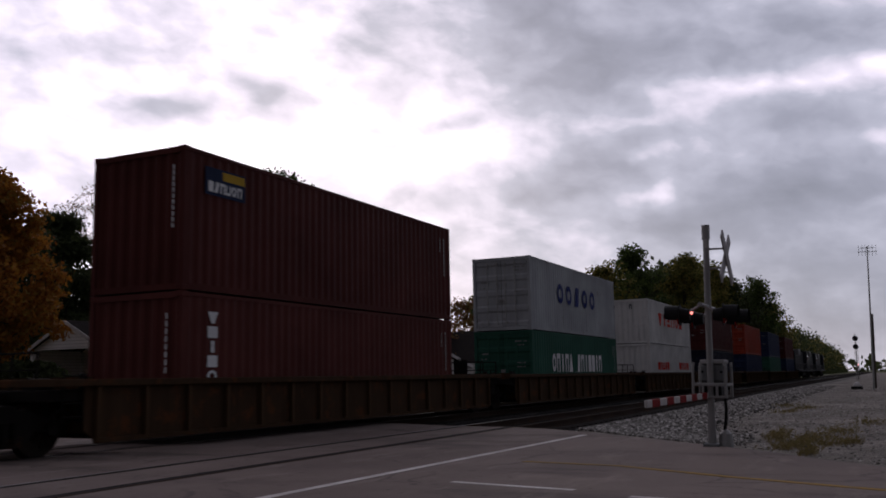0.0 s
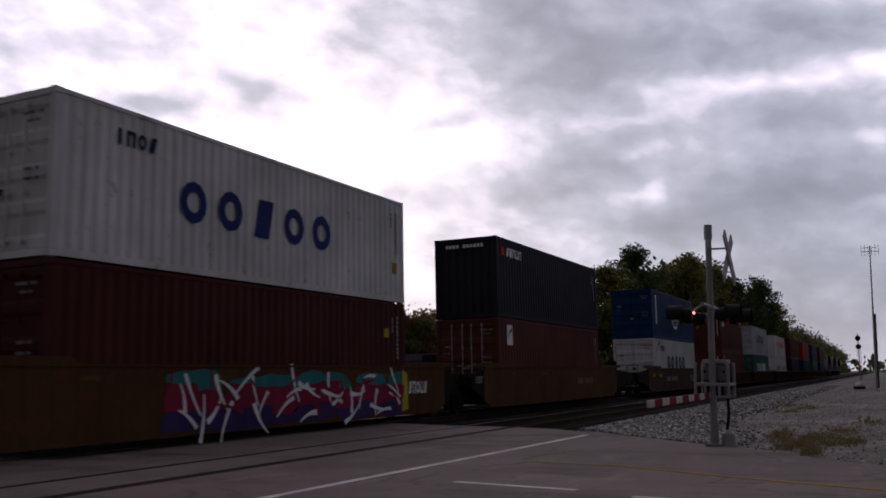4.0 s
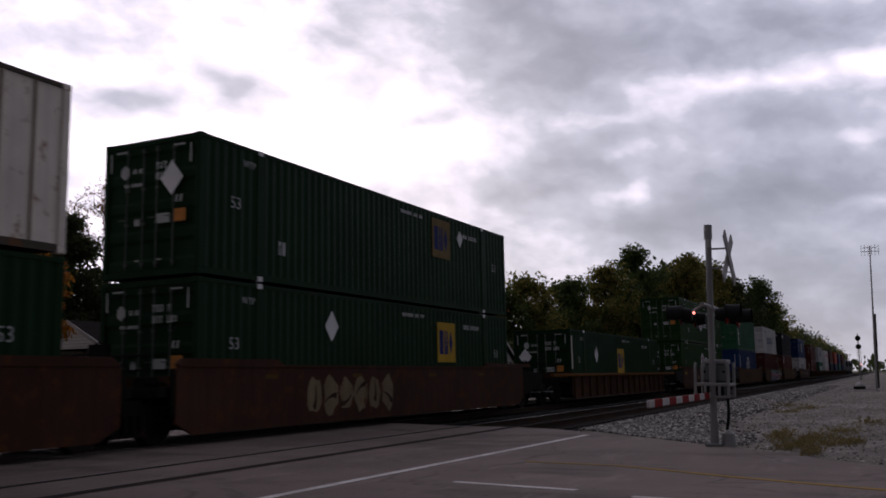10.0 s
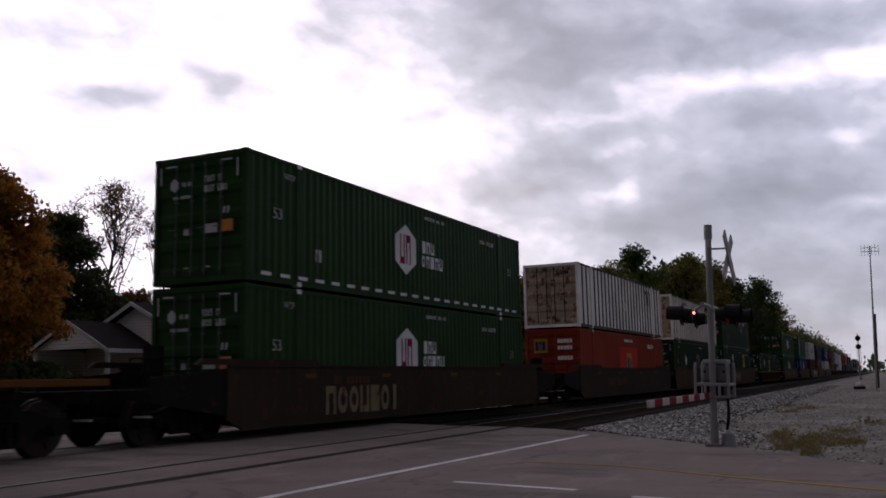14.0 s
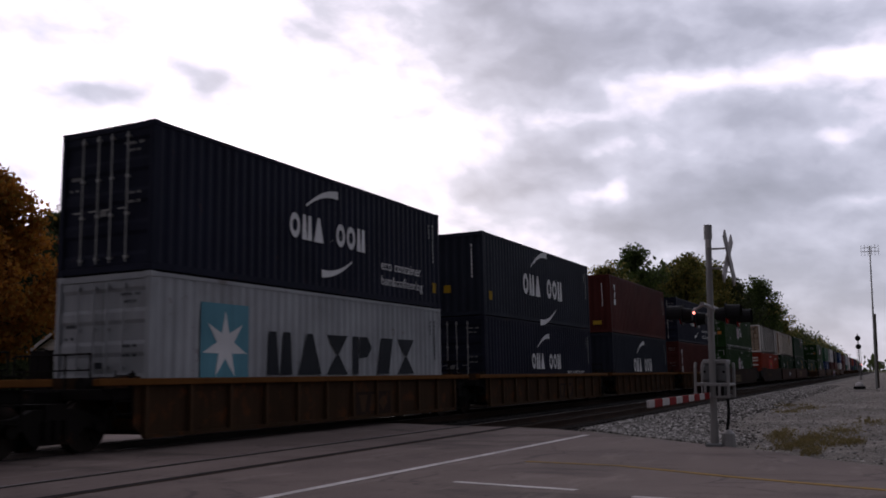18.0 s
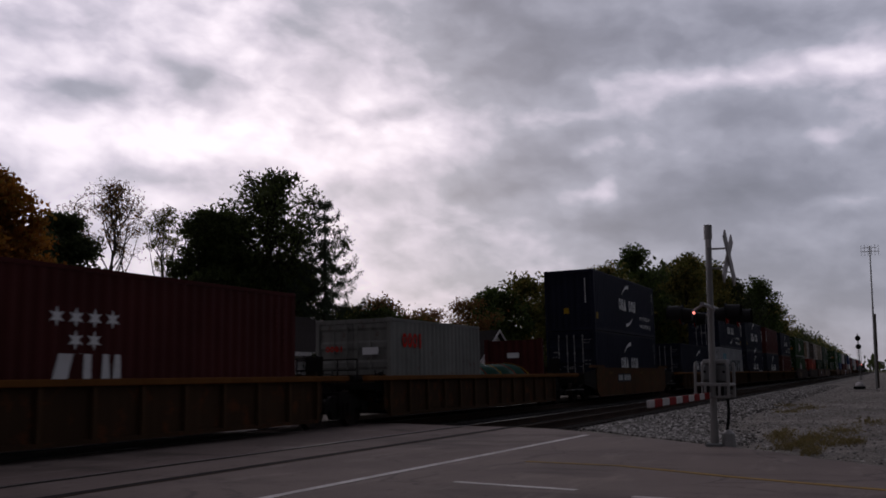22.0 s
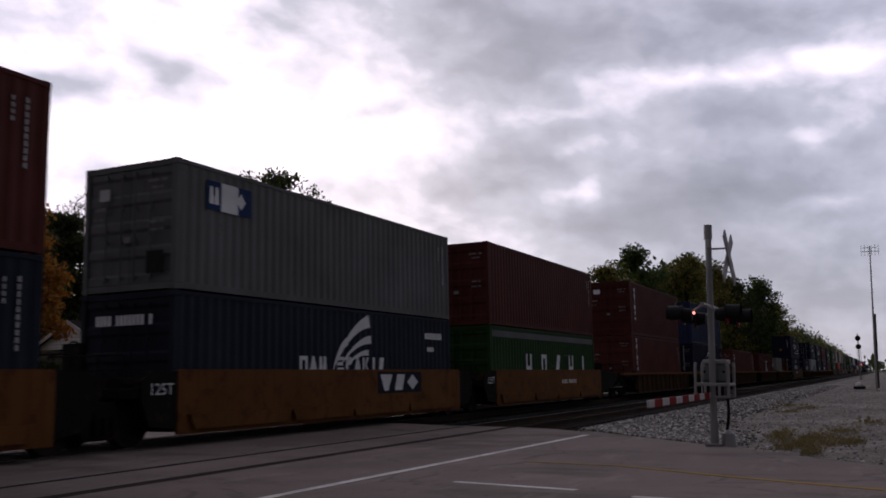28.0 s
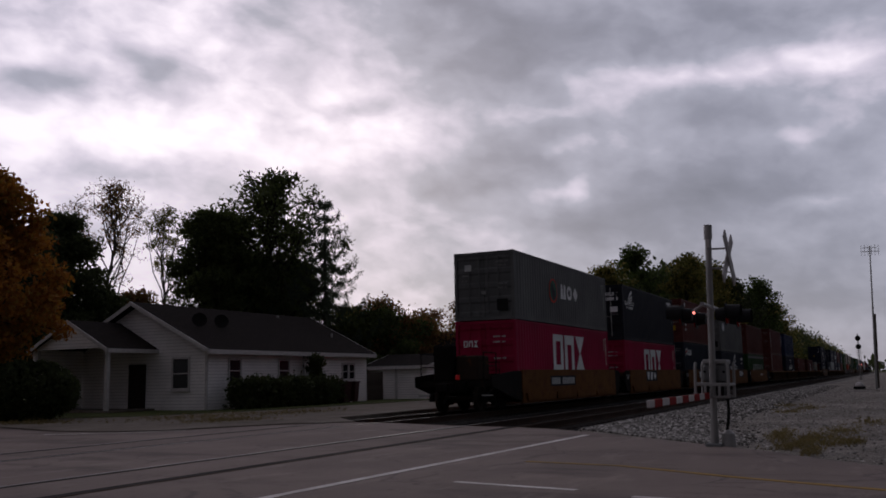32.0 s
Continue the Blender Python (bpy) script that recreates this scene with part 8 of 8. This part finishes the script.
# mechanism, guards and arm
bm = bmesh.new()
box(bm, 0.07, 0.5, -0.2, 0.16, 1.01, 1.31)
mech = part("mechanism_box", bm, M_MECH, gate, "grey gate mechanism housing", 0.03)
bm = bmesh.new()
prism(bm, [(0.05, 1.31), (0.52, 1.31), (0.5, 1.38), (0.07, 1.38)], -0.21, 0.17)
part("mechanism_lid", bm, M_ALU, mech, "pale lid", 0.012)
for y in (-0.14, -0.02, 0.1):
    bm = bmesh.new()
    box(bm, 0.055, 0.068, y - 0.045, y + 0.045, 1.05, 1.27)
    part("cover_panel", bm, M_MECH, mech, "", 0.004)
for y in (-0.17, 0.13):
    bm = bmesh.new()
    tube(bm, (0.02, y, 1.18), (0.07, y, 1.18), 0.02, n=8)
    part("latch", bm, M_BLACKP, mech)
# two flat bars each way round the shaft carry the arm and its guards
for z0, z1 in ((0.955, 1.0), (0.765, 0.8)):
    for x in (-0.1, 0.52):
        bm = bmesh.new()
        box(bm, x - 0.02, x + 0.02, -0.27, 0.27, z0, z1)
        part("shelf_bar", bm, M_ALU, gate, "flat aluminium bar", 0.005)
for y in (-0.255, 0.255):
    for x in (-0.1, 0.52):
        bm = bmesh.new()
        pts = [Vector((x, y, 0.77)), Vector((x, y, 1.25)), Vector((x + 0.02, y * 0.97, 1.33))]
        for p, q in zip(pts, pts[1:]):
            tube(bm, p, q, 0.024, n=8)
        part("guard", bm, M_ALU, gate, "upright aluminium guard")
    bm = bmesh.new()
    box(bm, -0.1, 0.52, y - 0.02, y + 0.02, 0.955, 1.0)
    part("shelf_bar", bm, M_ALU, gate, "flat aluminium bar", 0.005)
bm = bmesh.new()
box(bm, -0.02, 0.4, -0.17, 0.16, 0.8, 0.955)
part("gear_case", bm, M_BLACKP, gate, "dark gear case under the housing", 0.02)
for y in (-0.12, 0.1):
    bm = bmesh.new()
    box(bm, -0.14, -0.12, y - 0.02, y + 0.02, 0.78, 1.0)
    part("arm_clamp", bm, M_ALU, gate, "", 0.004)
arm = new("gate_arm")
bm = bmesh.new()
box(bm, -4.25, 0.1, -0.02, 0.02, 0.76, 0.85)
arm_me = mesh_of("gate_arm", bm, 0.006)
scene.collection.objects.unlink(arm)
bpy.data.objects.remove(arm)
arm = child("gate_arm", arm_me, M_WHITETAPE, gate, "lowered red and white striped gate arm", at=pose(0, 0, 0, -1.6, 0, 0) @ pose(0, 0.02, 0, 0, 0, 0))
for i in range(5):
    bm = bmesh.new()
    x = -4.0 + i * 0.84
    box(bm, x, x + 0.42, -0.0235, 0.0235, 0.757, 0.853)
    part("red_stripe", bm, M_REDTAPE, arm, "red reflective stripe")

# ---- signal, aerial, pole, far lamp, utility housing ----
sig = thing("railway_signal", "slim railway signal mast with two dark heads", "signal", at=pose(121.0, 3.1, -0.05))
bm = bmesh.new()
tube(bm, (0, 0, 0), (0, 0, 5.6), 0.06, n=8)
part("mast", bm, M_ALU, sig)
for z in (4.05, 5.05):
    bm = bmesh.new()
    tube(bm, (-0.12, 0, z), (-0.1, 0, z), 0.32, n=20)
    tube(bm, (-0.12, 0, z), (-0.5, 0, z), 0.13, n=12)
    part("signal_head", bm, M_BLACKP, sig, "round black signal head")
bm = bmesh.new()
for x in (-0.2, 0.2):
    tube(bm, (0.25, x, 0), (0.25, x, 4.2), 0.02, n=5)
for i in range(13):
    tube(bm, (0.25, -0.2, 0.3 + 0.3 * i), (0.25, 0.2, 0.3 + 0.3 * i), 0.015, n=5)
part("ladder", bm, M_ALU, sig)
far = thing("far_signal_lamp", "small post with a lit red lamp far down the line", "signal", at=pose(205.0, 4.95, -0.05))
bm = bmesh.new()
tube(bm, (0, 0, 0), (0, 0, 2.4), 0.05, n=8)
part("post", bm, M_BLACKP, far)
bm = bmesh.new()
bmesh.ops.create_icosphere(bm, subdivisions=2, radius=0.12)
part("lamp", bm, M_LIT, far, "lit red lamp", at=pose(-0.1, 0, 2.4))
aer = thing("aerial_mast", "tall thin mast with a spiny aerial on top", "aerial", at=pose(64.0, 0.786, -0.03, 1.9, 0, 0))
bm = bmesh.new()
tube(bm, (0, 0, 0), (0, 0, 9.1), 0.07, 0.035, 8)
part("mast", bm, M_GALV, aer)
bm = bmesh.new()
tube(bm, (0, -0.55, 8.75), (0, 0.55, 8.75), 0.02, n=6)
tube(bm, (0, -0.42, 9.0), (0, 0.42, 9.0), 0.02, n=6)
for k in range(6):
    y = -0.5 + 0.2 * k
    tube(bm, (-0.3, y, 8.45), (-0.3, y, 9.15), 0.012, n=5)
tube(bm, (-0.3, -0.5, 8.75), (0.0, -0.5, 8.75), 0.015, n=5)
tube(bm, (-0.3, 0.5, 8.75), (0.0, 0.5, 8.75), 0.015, n=5)
part("aerial", bm, M_GALV, aer, "thin rods of the aerial")
pole = thing("utility_pole", "short weathered timber utility pole", "pole", at=pose(67.0, 0.73, -0.03, 1.9, 0, 0))
bm = bmesh.new()
tube(bm, (0, 0, 0), (0, 0, 4.9), 0.1, 0.085, 10)
part("shaft", bm, M_WOODY, pole)
bm = bmesh.new()
tube(bm, (-0.12, 0.1, 0.4), (-0.12, 0.1, 3.2), 0.03, n=6)
part("conduit", bm, M_GALV, pole)
hut = thing("utility_housing", "low white rounded utility housing on the gravel", "utility box", at=pose(63.5, 1.75, -0.03) @ Matrix.Scale(0.62, 4))
bm = bmesh.new()
bmesh.ops.create_uvsphere(bm, u_segments=18, v_segments=10, radius=0.5)
for v in bm.verts:
    v.co = Vector((v.co.x * 0.9, v.co.y * 0.8, max(v.co.z, 0) * 0.9 + 0.3))
for f in bm.faces:
    f.smooth = True
part("cover", bm, M_TRIM, hut, "white domed cover")
bm = bmesh.new()
box(bm, -0.5, 0.5, -0.55, 0.55, 0.0, 0.31)
part("plinth", bm, M_GASKET, hut, "dark plinth", 0.03)

# ---- weeds, stones and litter on the ground ----
def weeds(name, label, spots, n, seed, h=0.16):
    rng = np.random.default_rng(seed)
    cl = []
    for x, y, rx, ry in spots:
        for i in range(n):
            cl.append((x + rng.normal() * rx, y + rng.normal() * ry, abs(rng.normal()) * h * 0.5))
    me = leaf_mesh("weeds", cl, 4, 0.03, h * 0.55, rng, 0.3, -0.8, 0.14)
    me.materials.append(M_DRYGRASS)
    tagged(new(name, me), label, "weeds", kind="stuff")


weeds("dry_weeds", "patch of dry yellow-green weeds in the gravel", [(17.2, 1.75, 0.5, 0.1), (16.7, 1.3, 0.4, 0.12), (16.1, 0.95, 0.4, 0.12), (16.4, 0.6, 0.3, 0.1), (18.2, 1.9, 0.7, 0.08), (17.6, 1.2, 0.6, 0.15), (15.6, 1.35, 0.3, 0.1), (28.5, 2.75, 0.5, 0.2), (31.0, 2.4, 0.5, 0.2), (33.5, 3.1, 0.4, 0.3), (15.0, 1.5, 0.3, 0.12), (14.2, 1.1, 0.3, 0.06), (19.4, 0.9, 0.5, 0.2), (22.5, 0.4, 0.5, 0.2)], 95, 60, 0.075)
weeds("verge_grass", "dry grass along the edge of the verge", [(20.6, 24.6, 0.8, 0.8), (24.5, 21.5, 1.5, 0.8), (28.0, 20.0, 1.5, 0.8), (22.5, 18.5, 0.8, 0.6)], 420, 61, 0.1)
# loose ballast stones nearest the camera
rng = np.random.default_rng(62)
stones = []
for k in range(5):
    bm = bmesh.new()
    bmesh.ops.create_icosphere(bm, subdivisions=1, radius=0.04)
    bmesh.ops.dissolve_limit(bm, angle_limit=0.02, verts=bm.verts, edges=bm.edges)
    for v in bm.verts:
        v.co *= 1 + 0.35 * noise.noise(v.co * 30 + Vector((k * 3, 0, 0)))
        v.co.z *= 0.7
    me = mesh_of("stone", bm)
    stones.append(me)
M_STONE, nt_, N_, L_, b_ = nodes_of("grey_stone")
g_ = N_.new("ShaderNodeNewGeometry")
L_.new(ramp(nt_, g_.outputs["Random Per Island"], [(0.0, (0.048, 0.045, 0.04)), (0.35, (0.138, 0.13, 0.118)), (0.75, (0.29, 0.275, 0.252)), (1.0, (0.52, 0.495, 0.46))]), b_.inputs["Base Color"])
put(b_, Roughness=0.9, Specular_IOR_Level=0.12)
vv, ff = [], []


def strew(x, y, z, s):
    me = stones[int(rng.integers(0, 5))]
    a = rng.uniform(0, 6.28)
    base = len(vv)
    for v in me.vertices:
        vv.append((x + s * (v.co.x * math.cos(a) - v.co.y * math.sin(a)), y + s * (v.co.x * math.sin(a) + v.co.y * math.cos(a)), z + s * v.co.z))
    ff.extend(tuple(base + q for q in p.vertices) for p in me.polygons)


# thick along the track, thin out over the yard
for i in range(11000):
    x = 19.0 + 60 * rng.uniform(0, 1) ** 1.7
    y = 3.4 + 2.9 * rng.uniform(0, 1) ** 0.75
    if x - 19.0 < (y - 6.2) * 1.3 or y > 0.93 * (x - 12.9):
        continue
    strew(x, y, 0.0 if y < 6.2 else -0.04, rng.uniform(0.5, 1.35))
for i in range(5200):
    f = rng.uniform(0, 1)
    x, y = 15.5 + 4.0 * f + abs(rng.normal()) * 1.3, 2.55 + 3.6 * f - abs(rng.normal()) * 0.2
    strew(x, y, -0.01, rng.uniform(0.4, 1.1))
for i in range(9000):
    x = 12.9 + 60 * rng.uniform(0, 1) ** 1.9
    y = 3.8 - 14.0 * rng.uniform(0, 1) ** 1.5
    if y > 0.86 * (x - 12.55):
        continue
    strew(x, y, -0.018, rng.uniform(0.2, 0.75))
me = bpy.data.meshes.new("loose_stones")
me.from_pydata(vv, [], ff)
me.materials.append(M_STONE)
tagged(new("loose_stones", me), "loose grey ballast stones beside the track", "gravel", kind="stuff")


def motions():
    """The train rolls on along the far track at one speed; its wheels turn; the clouds drift."""
    ends = (0.0, 8.0, 16.0, 24.0, 32.0)
    for t, u in CARS + LOCOS:
        walk(t, [(s, pose(u + SPEED * s, FAR_C, 0.008)) for s in ends])
    for t, u, z in CARGO:
        walk(t, [(s, pose(u + SPEED * s, FAR_C, z)) for s in ends])
    where = {t: u for t, u in CARS + LOCOS}
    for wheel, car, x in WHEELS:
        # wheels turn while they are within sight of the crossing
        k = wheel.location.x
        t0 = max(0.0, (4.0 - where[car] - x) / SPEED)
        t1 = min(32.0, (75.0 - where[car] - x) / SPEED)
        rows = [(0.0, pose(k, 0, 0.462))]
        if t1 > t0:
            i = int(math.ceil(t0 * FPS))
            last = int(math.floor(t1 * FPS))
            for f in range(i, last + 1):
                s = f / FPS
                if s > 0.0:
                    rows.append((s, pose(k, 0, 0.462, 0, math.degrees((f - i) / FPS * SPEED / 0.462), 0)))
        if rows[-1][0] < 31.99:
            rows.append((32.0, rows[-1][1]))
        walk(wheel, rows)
    # the cloud layer wheels slowly to the left and comes nearer
    a = radians(25.85)
    near = Vector((-math.cos(a), -math.sin(a), 0))
    walk(clouds, [(s, Matrix.Translation(near * 3.4 * (s - 16.0)) @ pose(0, 0, 0, 0, 0, 0.187 * (s - 16.0))) for s in ends])


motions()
